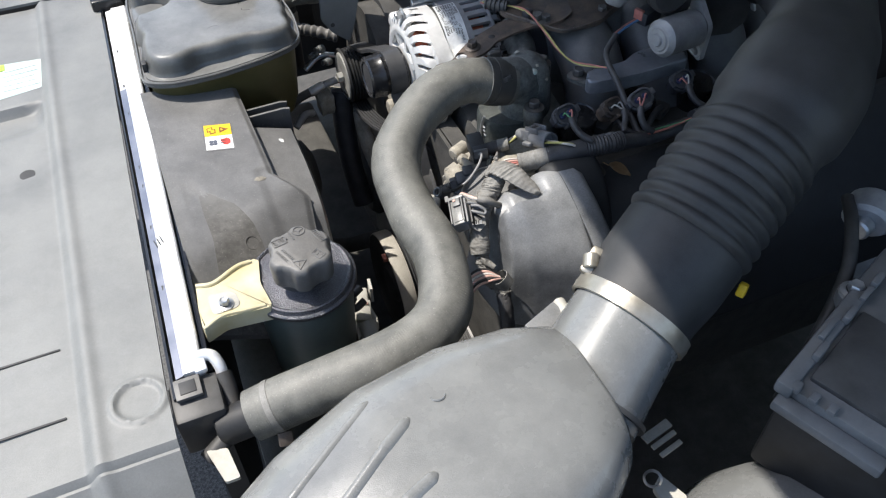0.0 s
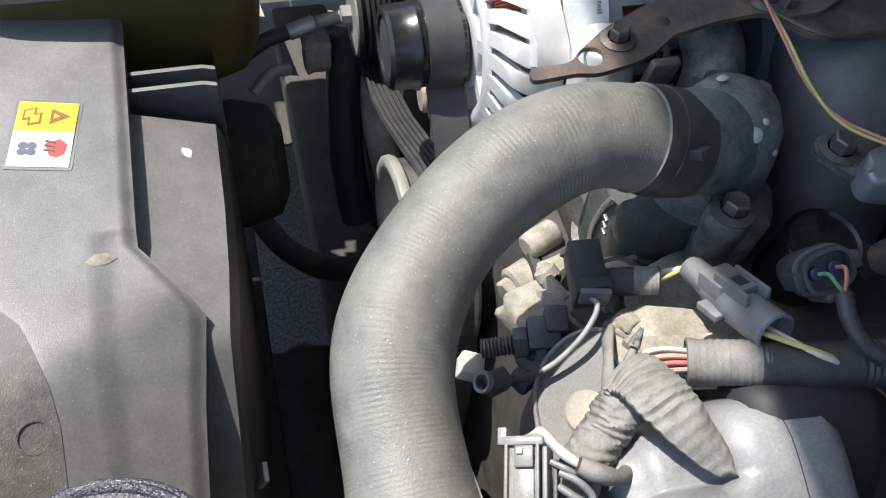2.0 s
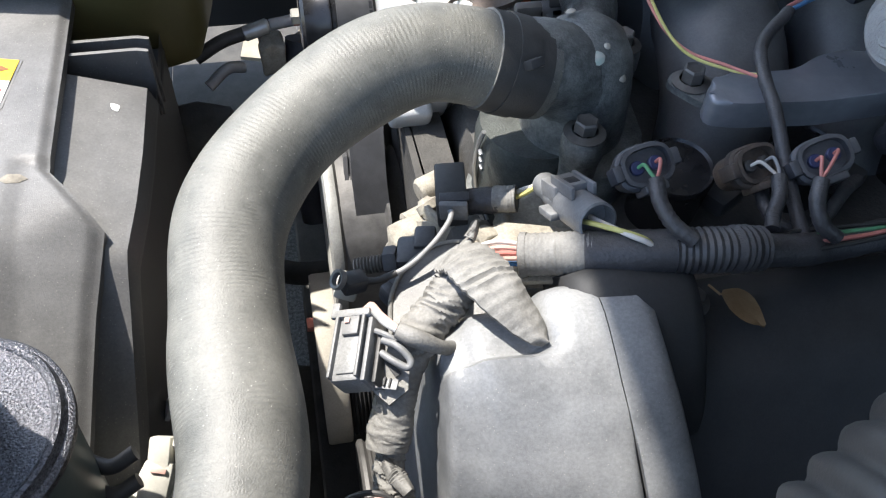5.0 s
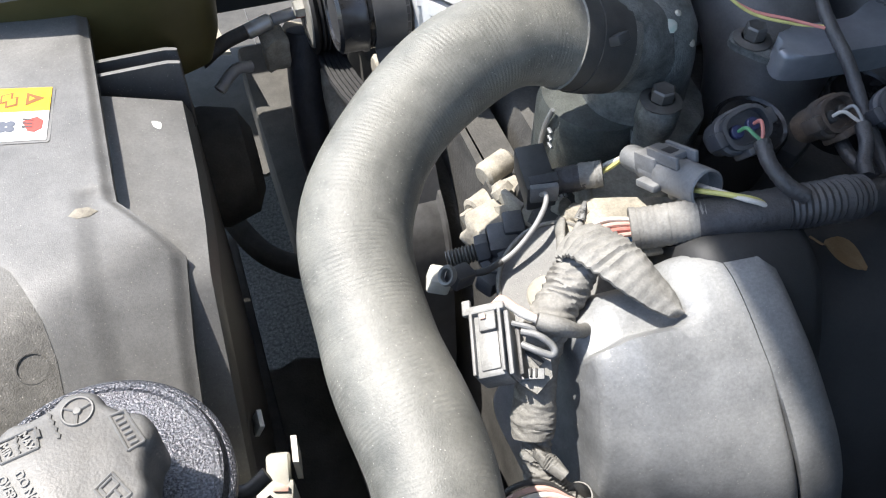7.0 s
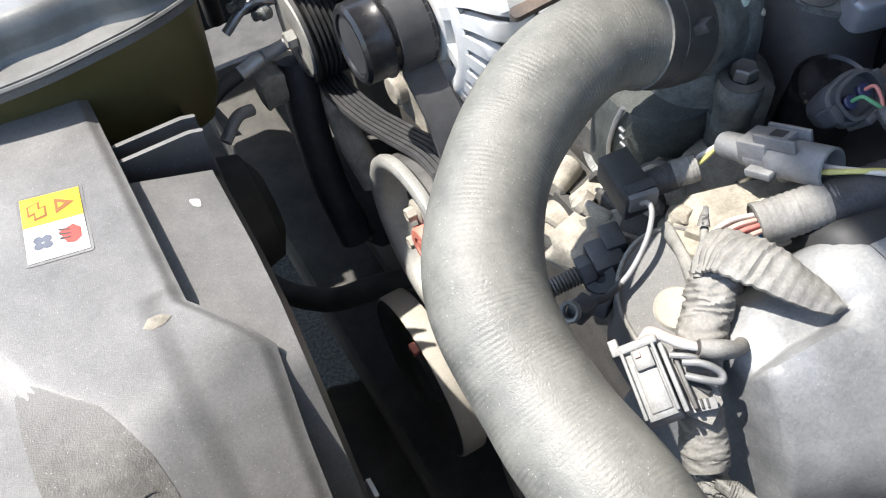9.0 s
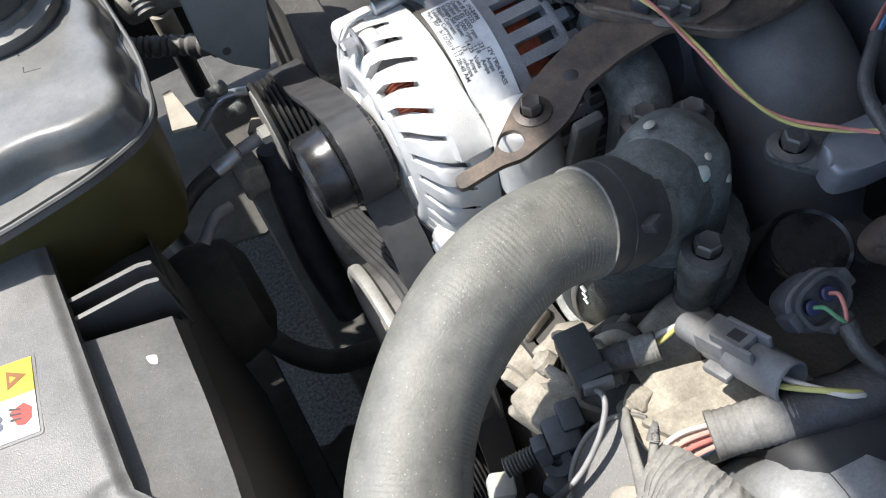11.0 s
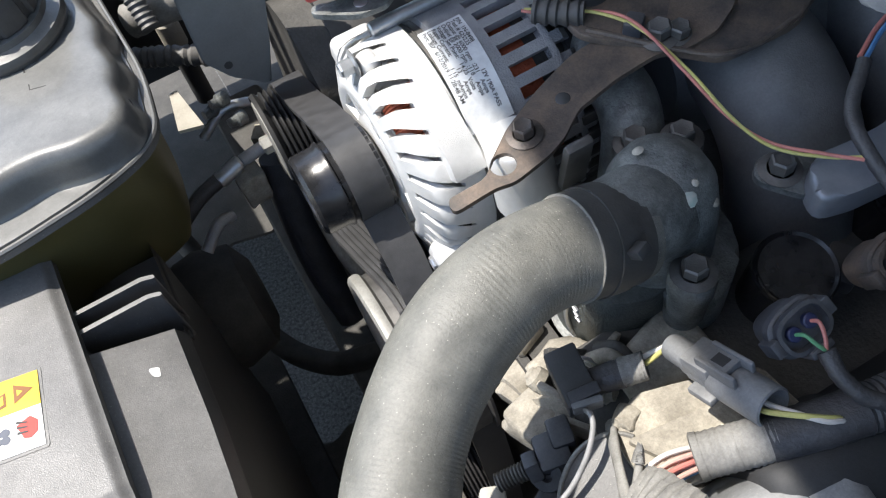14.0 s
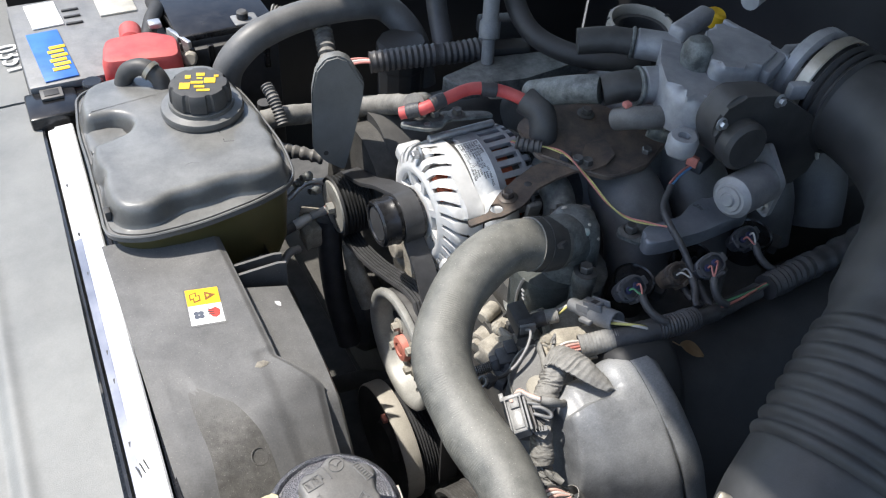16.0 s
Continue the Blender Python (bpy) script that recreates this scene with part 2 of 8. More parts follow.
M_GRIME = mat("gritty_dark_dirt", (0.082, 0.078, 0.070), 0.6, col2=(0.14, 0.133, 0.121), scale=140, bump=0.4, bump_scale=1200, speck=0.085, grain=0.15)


def fade_out(m, axis, a, b, col):
    """Lets a stain run out into the clean colour between two places along an axis, raggedly."""
    nt = m.node_tree
    bsdf = nt.nodes["Principled BSDF"]
    geo = nt.nodes.new("ShaderNodeNewGeometry")
    sep = nt.nodes.new("ShaderNodeSeparateXYZ")
    nt.links.new(geo.outputs["Position"], sep.inputs[0])
    n = nt.nodes.new("ShaderNodeTexNoise")
    n.inputs["Scale"].default_value, n.inputs["Detail"].default_value = 60.0, 6.0
    nt.links.new(geo.outputs["Position"], n.inputs["Vector"])
    mul = nt.nodes.new("ShaderNodeMath")
    mul.operation = "MULTIPLY_ADD"
    mul.inputs[1].default_value = 0.06
    nt.links.new(n.outputs["Fac"], mul.inputs[0])
    nt.links.new(sep.outputs[axis], mul.inputs[2])
    mr = nt.nodes.new("ShaderNodeMapRange")
    mr.inputs[1].default_value, mr.inputs[2].default_value = a + 0.03, b + 0.03
    nt.links.new(mul.outputs[0], mr.inputs[0])
    mix = nt.nodes.new("ShaderNodeMix")
    mix.data_type = "RGBA"
    nt.links.new(mr.outputs[0], mix.inputs[0])
    nt.links.new(bsdf.inputs["Base Color"].links[0].from_socket, mix.inputs[6])
    mix.inputs[7].default_value = (*col, 1)
    nt.links.new(mix.outputs[2], bsdf.inputs["Base Color"])


fade_out(M_GRIME, 1, 0.015, 0.080, (0.155, 0.153, 0.146))
M_LEAF = mat("dry_leaf", (0.34, 0.21, 0.10), 0.7, col2=(0.45, 0.31, 0.17), scale=90, bump=0.3)
M_BODY = mat("dark_body_paint", (0.02, 0.021, 0.024), 0.35, col2=(0.03, 0.031, 0.035), dust=0.1, scale=10)
M_DUSTY = mat("pale_engine_dust", (0.215, 0.195, 0.160), 0.85, col2=(0.43, 0.395, 0.325), scale=55, bump=0.35, bump_scale=500, grain=0.175)
M_CONN2 = mat("weathered_grey_plastic", (0.10, 0.105, 0.11), 0.45, dust=0.3, scale=30, bump=0.15)
M_HOOD = mat("silver_paint", (0.28, 0.285, 0.295), 0.45, metal=0.1, scale=8)
M_CLAMP = mat("clamp_steel", (0.36, 0.33, 0.27), 0.36, metal=0.7, col2=(0.46, 0.43, 0.37), scale=60, bump=0.1)
M_MAF = mat("grey_airbox_plastic", (0.125, 0.130, 0.130), 0.26, coat=0.35, col2=(0.190, 0.195, 0.193), dust=0.42, scale=22, bump=0.15, bump_scale=1300, dust_col=(0.32, 0.32, 0.305), grain=0.08)
M_ASPHALT = mat("asphalt", (0.05, 0.05, 0.051), 0.9, col2=(0.20, 0.20, 0.197), scale=190, bump=1.0, bump_scale=140, speck=0.12, grain=0.3)


# ---- shape helpers ----
BASE = {}


def thing(name, loc, label, category, group="", kind=""):
    ob = new(name)
    ob.location = loc
    ob.empty_display_size = 0.02
    BASE[ob.name] = Vector(loc)
    return tagged(ob, label, category, group, kind)


def smooth(me, angle=40):
    for p in me.polygons:
        p.use_smooth = True
    me.set_sharp_from_angle(angle=radians(angle))


def part(name, bm, material, parent, label="", angle=40):
    """Links a bmesh, made in world metres, as one mesh under a thing or a part."""
    base = BASE[parent.name]
    bmesh.ops.translate(bm, verts=bm.verts, vec=-base)
    bmesh.ops.recalc_face_normals(bm, faces=bm.faces)
    me = bpy.data.meshes.new(name)
    bm.to_mesh(me)
    bm.free()
    me.materials.append(material)
    smooth(me, angle)
    ob = new(name, me)
    ob.parent = parent
    BASE[ob.name] = base
    return tagged(ob, label)


def solid(name, bm, material, loc, label, category, group="", kind="", angle=40):
    """A thing that is one mesh."""
    bmesh.ops.translate(bm, verts=bm.verts, vec=-Vector(loc))
    bmesh.ops.recalc_face_normals(bm, faces=bm.faces)
    me = bpy.data.meshes.new(name)
    bm.to_mesh(me)
    bm.free()
    me.materials.append(material)
    smooth(me, angle)
    ob = new(name, me)
    ob.location = loc
    BASE[ob.name] = Vector(loc)
    return tagged(ob, label, category, group, kind)


def box(c, s, bevel=0.0, rot=None, seg=2, bm=None):
    """A box at c with sides s; rot is a rotation matrix or degrees (x, y, z)."""
    own = bm is None
    b = bmesh.new()
    bmesh.ops.create_cube(b, size=1.0)
    bmesh.ops.scale(b, verts=b.verts, vec=s)
    if bevel:
        bmesh.ops.bevel(b, geom=b.edges[:], offset=bevel, segments=seg, affect="EDGES", profile=0.5)
    if rot is not None:
        r = rot if isinstance(rot, Matrix) else Euler([radians(a) for a in rot]).to_matrix()
        bmesh.ops.rotate(b, verts=b.verts, matrix=r.to_3x3(), cent=(0, 0, 0))
    bmesh.ops.translate(b, verts=b.verts, vec=c)
    return b if own else merge(bm, b)


def merge(a, b):
    me = bpy.data.meshes.new("tmp")
    b.to_mesh(me)
    b.free()
    a.from_mesh(me)
    bpy.data.meshes.remove(me)
    return a


def turn_to(axis):
    return Vector((0, 0, 1)).rotation_difference(Vector(axis).normalized()).to_matrix()


def lathe(c, axis, profile, seg=32, bm=None, close=True):
    """A turned form: profile of (radius, height along the axis)."""
    own = bm is None
    b = bmesh.new()
    rings = []
    for r, h in profile:
        if r < 1e-6:
            rings.append([b.verts.new((0, 0, h))])
        else:
            rings.append([b.verts.new((r * math.cos(2 * math.pi * i / seg), r * math.sin(2 * math.pi * i / seg), h)) for i in range(seg)])
    for p, q in zip(rings, rings[1:]):
        for i in range(seg):
            j = (i + 1) % seg
            if len(p) == 1 and len(q) == 1:
                continue
            if len(p) == 1:
                b.faces.new((p[0], q[i], q[j]))
            elif len(q) == 1:
                b.faces.new((p[i], p[j], q[0]))
            else:
                b.faces.new((p[i], p[j], q[j], q[i]))
    if close:
        for ring in (rings[0], rings[-1]):
            if len(ring) > 2:
                b.faces.new(ring)
    bmesh.ops.rotate(b, verts=b.verts, matrix=turn_to(axis), cent=(0, 0, 0))
    bmesh.ops.translate(b, verts=b.verts, vec=c)
    return b if own else merge(bm, b)


def rod(a, b_, r, seg=20, bevel=0.0, bm=None):
    a, b_ = Vector(a), Vector(b_)
    h = (b_ - a).length
    e = min(bevel, r * 0.5, h * 0.4)
    prof = [(0, 0), (r - e, 0), (r, e), (r, h - e), (r - e, h), (0, h)] if e else [(0, 0), (r, 0), (r, h), (0, h)]
    return lathe(a, b_ - a, prof, seg, bm, close=False)


def spline(pts, n=10):
    P = [Vector(p) for p in pts]
    P = [2 * P[0] - P[1]] + P + [2 * P[-1] - P[-2]]
    out = []
    for i in range(1, len(P) - 2):
        a, b, c, d = P[i - 1:i + 3]
        for k in range(n):
            u = k / n
            out.append(0.5 * (2 * b + (c - a) * u + (2 * a - 5 * b + 4 * c - d) * u * u + (3 * b - a - 3 * c + d) * u ** 3))
    out.append(P[-2])
    return out


def tube(pts, r, seg=14, n=8, caps=True, bm=None, curve=True, flat=1.0):
    """A tube along a smooth path; r is a radius or a function of 0 to 1. Its UV runs along in metres."""
    own = bm is None
    b = bmesh.new()
    uvl = b.loops.layers.uv.new("UVMap")
    S = spline(pts, n) if curve else [Vector(p) for p in pts]
    T = [(S[min(i + 1, len(S) - 1)] - S[max(i - 1, 0)]).normalized() for i in range(len(S))]
    nrm = T[0].orthogonal().normalized()
    rings, run = [], 0.0
    L = [0.0]
    for i in range(1, len(S)):
        L.append(L[-1] + (S[i] - S[i - 1]).length)
    for i, (p, t) in enumerate(zip(S, T)):
        nrm = (nrm - t * nrm.dot(t)).normalized()
        bi = t.cross(nrm)
        rad = r(L[i] / L[-1]) if callable(r) else r
        rings.append([b.verts.new(p + rad * (math.cos(2 * math.pi * k / seg) * nrm + flat * math.sin(2 * math.pi * k / seg) * bi)) for k in range(seg)])
    for i in range(len(S) - 1):
        for k in range(seg):
            j = (k + 1) % seg
            f = b.faces.new((rings[i][k], rings[i][j], rings[i + 1][j], rings[i + 1][k]))
            for lo, u, v in zip(f.loops, (L[i], L[i], L[i + 1], L[i + 1]), (k, k + 1, k + 1, k)):
                lo[uvl].uv = (u, v / seg)
    if caps:
        b.faces.new(rings[0])
        b.faces.new(rings[-1])
    return b if own else merge(bm, b)


def prism(outline, z0, z1, bevel=0.0, seg=2, bm=None, top=None):
    """A plate of that outline (x, y) from z0 to z1, with its upper rim rounded; z1 may be a function of (x, y)."""
    own = bm is None
    b = bmesh.new()
    up = [b.verts.new((x, y, z1(x, y) if callable(z1) else z1)) for x, y in outline]
    dn = [b.verts.new((x, y, z0(x, y) if callable(z0) else z0)) for x, y in outline]
    ft = b.faces.new(up)
    b.faces.new(dn[::-1])
    n = len(outline)
    for i in range(n):
        b.faces.new((up[i], dn[i], dn[(i + 1) % n], up[(i + 1) % n]))
    if bevel:
        bmesh.ops.bevel(b, geom=list(ft.edges), offset=bevel, segments=seg, affect="EDGES", profile=0.5)
    return b if own else merge(bm, b)


def rounded(pts, r, n=4):
    """The outline with its corners rounded."""
    out, m = [], len(pts)
    for i in range(m):
        a, b, c = (Vector(pts[(i + k) % m]).to_2d() for k in (-1, 0, 1))
        rad = r[i] if isinstance(r, (list, tuple)) else r
        d1, d2 = (a - b), (c - b)
        e = min(rad, d1.length * 0.48, d2.length * 0.48)
        p, q = b + d1.normalized() * e, b + d2.normalized() * e
        for k in range(n + 1):
            u = k / n
            out.append(tuple((1 - u) ** 2 * p + 2 * u * (1 - u) * b + u * u * q))
    return out


def bolt(c, axis, r=0.006, h=0.006, washer=True, material=None, parent=None, name="bolt", label=""):
    axis = Vector(axis).normalized()
    b = lathe(c, axis, [(0, 0), (r * 1.7, 0), (r * 1.75, r * 0.15), (r * 1.1, r * 0.4)] if washer else [(0, 0), (r, 0)], 18, close=False)
    lathe(Vector(c) + axis * (r * 0.35 if washer else 0), axis, [(r, 0), (r, h * 0.85), (r * 0.85, h), (r * 0.6, h * 0.92), (0, h * 0.92)], 6, b, close=False)
    return part(name, b, material or M_STEEL, parent, label, 25)


def lettering(text, size, m, material, parent, name="lettering", bold=0.0):
    """Flat letters of the built-in font at the pose m, as a mesh."""
    cu = bpy.data.curves.new(name, "FONT")
    cu.body, cu.size, cu.extrude, cu.offset = text, size, 0.00006, bold
    tmp = bpy.data.objects.new(name, cu)
    scene.collection.objects.link(tmp)
    me = bpy.data.meshes.new_from_object(tmp.evaluated_get(bpy.context.evaluated_depsgraph_get()))
    bpy.data.objects.remove(tmp)
    bpy.data.curves.remove(cu)
    me.materials.clear()
    me.materials.append(material)
    me.transform(Matrix.Translation(-BASE[parent.name]) @ m)
    me.name = name
    ob = new(name, me)
    ob.parent = parent
    BASE[ob.name] = BASE[parent.name]
    return ob


def frame_at(p, right, up):
    """A pose whose x runs along right and whose y runs along up."""
    x = Vector(right).normalized()
    z = x.cross(Vector(up)).normalized()
    y = z.cross(x)
    m = Matrix((x, y, z)).transposed().to_4x4()
    m.translation = Vector(p)
    return m


# ---- large structure ----
def zs(y):
    """The front support falls a little towards the far side."""
    return 0.797 - 0.051 * y


def sheet(xs, ys, place, thick=0.003):
    """A moulded sheet over a grid of parameters, with thickness and skirts."""
    b = bmesh.new()
    top = [[b.verts.new(place(u, v)) for u in xs] for v in ys]
    bot = [[b.verts.new(Vector(place(u, v)) - Vector((0, 0, thick))) for u in xs] for v in ys]
    nv, nu = len(ys), len(xs)
    for j in range(nv - 1):
        for i in range(nu - 1):
            b.faces.new((top[j][i], top[j][i + 1], top[j + 1][i + 1], top[j + 1][i]))
            b.faces.new((bot[j][i], bot[j + 1][i], bot[j + 1][i + 1], bot[j][i + 1]))
    rim = [(0, i) for i in range(nu)] + [(j, nu - 1) for j in range(1, nv)] + [(nv - 1, i) for i in range(nu - 2, -1, -1)] + [(j, 0) for j in range(nv - 2, 0, -1)]
    for a, c in zip(rim, rim[1:] + rim[:1]):
        b.faces.new((top[a[0]][a[1]], bot[a[0]][a[1]], bot[c[0]][c[1]], top[c[0]][c[1]]))
    return b


def lerp_at(table, t):
    """A value by straight steps through a table of (t, value)."""
    if t <= table[0][0]:
        return table[0][1]
    for (a, va), (c, vc) in zip(table, table[1:]):
        if t <= c:
            return va + (vc - va) * (t - a) / (c - a)
    return table[-1][1]


def step(a, b, t):
    u = min(1, max(0, (t - a) / (b - a)))
    return u * u * (3 - 2 * u)


def span(a, b, n):
    return [a + (b - a) * i / n for i in range(n + 1)]


b = bmesh.new()
bmesh.ops.create_grid(b, x_segments=8, y_segments=8, size=150)
solid("ground", b, M_ASPHALT, (0, 0, 0), "grey asphalt ground under the parked car", "ground", kind="structure")

# the bay that the engine stands in
for name, c, s in (
    ("wall_near", (0.45, -0.66, 0.56), (1.5, 0.04, 0.62)),
    ("wall_far", (0.45, 1.02, 0.56), (1.5, 0.04, 0.62)),
    ("wall_firewall", (1.22, 0.18, 0.66), (0.05, 1.64, 0.82)),
):
    solid(name, box(c, s, 0.01), M_BODY, c, "dark painted sheet metal of the engine bay", "bay wall", kind="structure")
for name, y0, y1 in (("fender_near", -0.84, -0.68), ("fender_far", 1.04, 1.2)):
    solid(name, sheet(span(-0.5, 1.25, 12), span(0, 1, 6), lambda u, v: (u, y0 + (y1 - y0) * v, 0.93 - 0.10 * step(0.6, -0.5, u) - 0.05 * (2 * v - 1) ** 2), 0.01), M_BODY, (0.4, (y0 + y1) / 2, 0.9), "dark painted front fender of the car", "fender", kind="structure")
hood_top, hood_foot = Vector((-0.0440, 0, 1.85)), Vector((1.2, 0, 1.06))
b = sheet(span(0, 1, 10), span(-0.72, 1.08, 12), lambda u, v: hood_top.lerp(hood_foot, u) + Vector((0.026 * (v - 0.28) * (1 - u), v, 0.05 * (1 - ((v - 0.18) / 0.9) ** 2))), 0.03)
solid("hood", b, M_HOOD, (1.2, 0.18, 1.06), "pale silver car hood propped open over the engine", "car hood")

# plastic cover over the front support
cover = thing("radiator_cover", (-0.15, 0.15, 0.76), "sun-faded grey plastic cover over the radiator support", "car panel")


def cover_place(u, y):
    right = -0.021 + 0.028 * max(0, y + 0.16)
    x = -0.42 + (right + 0.42) * u
    z = zs(y)
    z -= 0.007 * step(-0.082, -0.094, x)
    z -= 0.012 * step(0.338, 0.326, y) * step(0.262, 0.30, y) * step(-0.092, -0.104, x)
    z += 0.0022 * math.exp(-((x + 0.079) / 0.006) ** 2)
    z -= 0.006 * step(-0.228, -0.234, y) + 0.9 * max(0, -0.236 - y)
    z -= 1.6 * max(0, -0.36 - x)
    d = math.hypot(x + 0.044, y + 0.178)
    z += 0.0022 * (step(0.018, 0.0205, d) - step(0.0225, 0.026, d)) - 0.0012 * step(0.019, 0.016, d)
    z += 0.0012 * math.sin(9 * y + 3 * x) + 0.0008 * math.sin(31 * x + 13 * y)
    return (x, y, z)


ux = sorted(span(0, 0.78, 30) + span(0.785, 1, 60))
vy = sorted(span(-0.30, -0.14, 60) + span(-0.135, 0.25, 50) + span(0.255, 0.345, 30) + span(0.35, 0.60, 20))
part("cover_panel", sheet(ux, vy, cover_place, 0.004), M_PANEL, cover, angle=35)
part("hole", lathe((-0.118, 0.187, zs(0.187) - 0.0095), (0, 0, 1), [(0, 0.0), (0.0075, 0.0), (0.0085, 0.0032), (0, 0.0032)], 20, close=False), M_INK, cover, "dark round hole")
for y in (-0.089, -0.167):
    part("seam", box((-0.165, y, zs(y) - 0.0068), (0.125, 0.0022, 0.0012), 0.0004), M_INK, cover, "dark seam line")
lab = [(-0.087, 0.441), (-0.092, 0.369), (-0.148, 0.360), (-0.146, 0.449)]
sticker = solid("sticker", prism(rounded(lab, 0.004, 3), lambda x, y: zs(y) - 0.0066, lambda x, y: zs(y) - 0.0060), M_CYAN, (-0.115, 0.405, 0.77), "faded cyan and white sticker on the radiator cover", "sticker")
for k in range(5):
    part("text_bar", box((-0.118, 0.38 + 0.012 * k, zs(0.38 + 0.012 * k) - 0.0055), (0.045 - 0.006 * (k % 3), 0.0035, 0.0008), rot=(-2.9, 0, 3)), M_WHITE, sticker)
part("green_edge", box((-0.142, 0.438, zs(0.438) - 0.0055), (0.012, 0.016, 0.0008), rot=(-2.9, 0, 3)), mat("lime_label", (0.35, 0.5, 0.06), 0.5), sticker)

# further part of the front support with hand-written numbers
far = thing("core_support", (-0.1, 0.72, 0.75), "light grey painted core support with white hand-written digits", "car panel")
part("support_panel", sheet(span(-0.42, -0.002, 20), span(0.603, 1.0, 16), lambda x, y: (x, y, zs(y) + 0.004 * math.exp(-((x + 0.02) ** 2 + (y - 0.625) ** 2) / 0.0004)), 0.004), M_PANEL, far)
lettering("0351", 0.042, frame_at((-0.034, 0.762, zs(0.762) + 0.003), (0.16, -1, 0.05), (1, 0.16, 0)), M_WHITE, far, "digits", 0.0004)
for k, (w, dy) in enumerate(((0.03, 0.0), (0.022, 0.035))):
    part("text_bar", box((-0.03, 0.85 + dy, zs(0.85 + dy) + 0.0025), (0.008, w, 0.001), 0.0003), M_WHITE, far)

# ---- radiator ----
rad = thing("radiator", (0.01, 0.18, 0.25), "bright aluminium radiator with black end fittings", "radiator")


def bar_x(y):
    return 0.0 + 0.0255 * (y + 0.17)


def along_bar(profile, y0, y1, n=24):
    """Sweeps a profile of (x, z) along the top of the radiator."""
    b = bmesh.new()
    rings = []
    for y in span(y0, y1, n):
        k = 1 + 0.22 * (y + 0.17) / 0.7
        rings.append([b.verts.new((bar_x(y) + x * k, y, zs(y) + z)) for x, z in profile])
    m = len(profile)
    for p, q in zip(rings, rings[1:]):
        for i in range(m):
            b.faces.new((p[i], p[(i + 1) % m], q[(i + 1) % m], q[i]))
    b.faces.new(rings[0])
    b.faces.new(rings[-1])
    return b


part("top_bar", along_bar([(-0.0125, -0.004), (-0.0115, 0.0005), (-0.0055, 0.0022), (-0.0045, 0.0045), (0.0105, 0.005), (0.012, 0.0035), (0.012, -0.012), (-0.0125, -0.012)], -0.171, 0.522), M_ALU, rad, "bright aluminium top bar", 20)
part("bare_ledge", along_bar([(-0.0127, -0.004), (-0.0119, 0.0010), (-0.0060, 0.0026), (-0.0046, 0.0030), (-0.0046, -0.004)], -0.1712, 0.302), M_BARE, rad, "bare blue-grey metal ledge", 20)
part("core", along_bar([(-0.011, -0.55), (-0.011, -0.013), (0.011, -0.013), (0.011, -0.55)], -0.168, 0.52), M_BLACK, rad)
part("rubber_strip", along_bar([(-0.0175, -0.02), (-0.017, -0.001), (-0.0145, 0.0), (-0.0135, -0.02)], -0.19, 0.55), M_GLOSS, rad)
part("rubber_strip", along_bar([(0.0135, -0.03), (0.0135, -0.004), (0.0175, -0.004), (0.0185, -0.03)], -0.17, 0.54), M_GLOSS, rad)
for y, w in ((0.171, 0.016), (0.0, 0.011)):
    for k in range(3):
        part("slot", box((bar_x(y) - 0.008 + 0.0035 * k if y else -0.002 + 0.0032 * k, y + 0.002 * k, zs(y) + (0.0012 if y else 0.0047) + 0.0011 * (k > 0 and y > 0)), (0.0012 if not y else 0.003, w if not y else 0.0018, 0.0012), 0.0003, rot=(0, 0, 12)), M_INK, rad)
for y in (0.245, 0.10, 0.135, 0.03, -0.06, 0.31, 0.40):
    part("nick", box((bar_x(y) - 0.0078, y, zs(y) + 0.0019), (0.0022, 0.006, 0.0008), 0.0003), M_INK, rad)
# near end
part("end_block", box((0.0, -0.192, 0.778), (0.042, 0.042, 0.05), 0.004), M_BLACK, rad)
b = box((-0.004, -0.184, 0.807), (0.022, 0.021, 0.004), 0.0008)
part("socket_frame", b, M_CAP, rad)
part("socket", box((-0.004, -0.184, 0.8092), (0.0135, 0.0125, 0.0012), 0.0003), M_INK, rad)
part("overflow_pipe", tube([(0.004, -0.158, 0.806), (0.012, -0.157, 0.810), (0.021, -0.160, 0.809), (0.025, -0.168, 0.802), (0.025, -0.175, 0.79)], 0.0052), M_ALU, rad)
part("pipe_hose", tube([(0.025, -0.172, 0.797), (0.025, -0.19, 0.785), (0.022, -0.208, 0.778), (0.010, -0.222, 0.772), (-0.006, -0.23, 0.765)], 0.0085), M_BLACK, rad)
part("clip", box((0.010, -0.166, 0.809), (0.010, 0.016, 0.006), 0.0015), M_ALU, rad)
part("end_tab", prism(rounded([(-0.005, -0.228), (0.012, -0.232), (0.016, -0.262), (0.004, -0.262)], 0.002), 0.772, 0.776), M_WHITEPL, rad)
part("hose_neck", rod((0.012, -0.212, 0.776), (0.05, -0.218, 0.788), 0.0165, 24, 0.002), M_SHADEBLACK, rad)
# far end
part("end_block", box((0.018, 0.56, 0.765), (0.06, 0.06, 0.04), 0.004), M_GLOSS, rad)
part("end_frame", box((0.02, 0.575, 0.787), (0.026, 0.022, 0.004), 0.001), M_CAP, rad)
part("socket", box((0.02, 0.575, 0.7895), (0.017, 0.013, 0.001), 0.0002), M_INK, rad)

# ---- fan shroud ----
shroud = thing("fan_shroud", (0.1, 0.1, 0.55), "dusty black plastic fan shroud behind the radiator", "fan shroud")
XR = [(-0.10, 0.147), (-0.05, 0.152), (0.0, 0.157), (0.044, 0.1635), (0.083, 0.1345), (0.27, 0.132)]
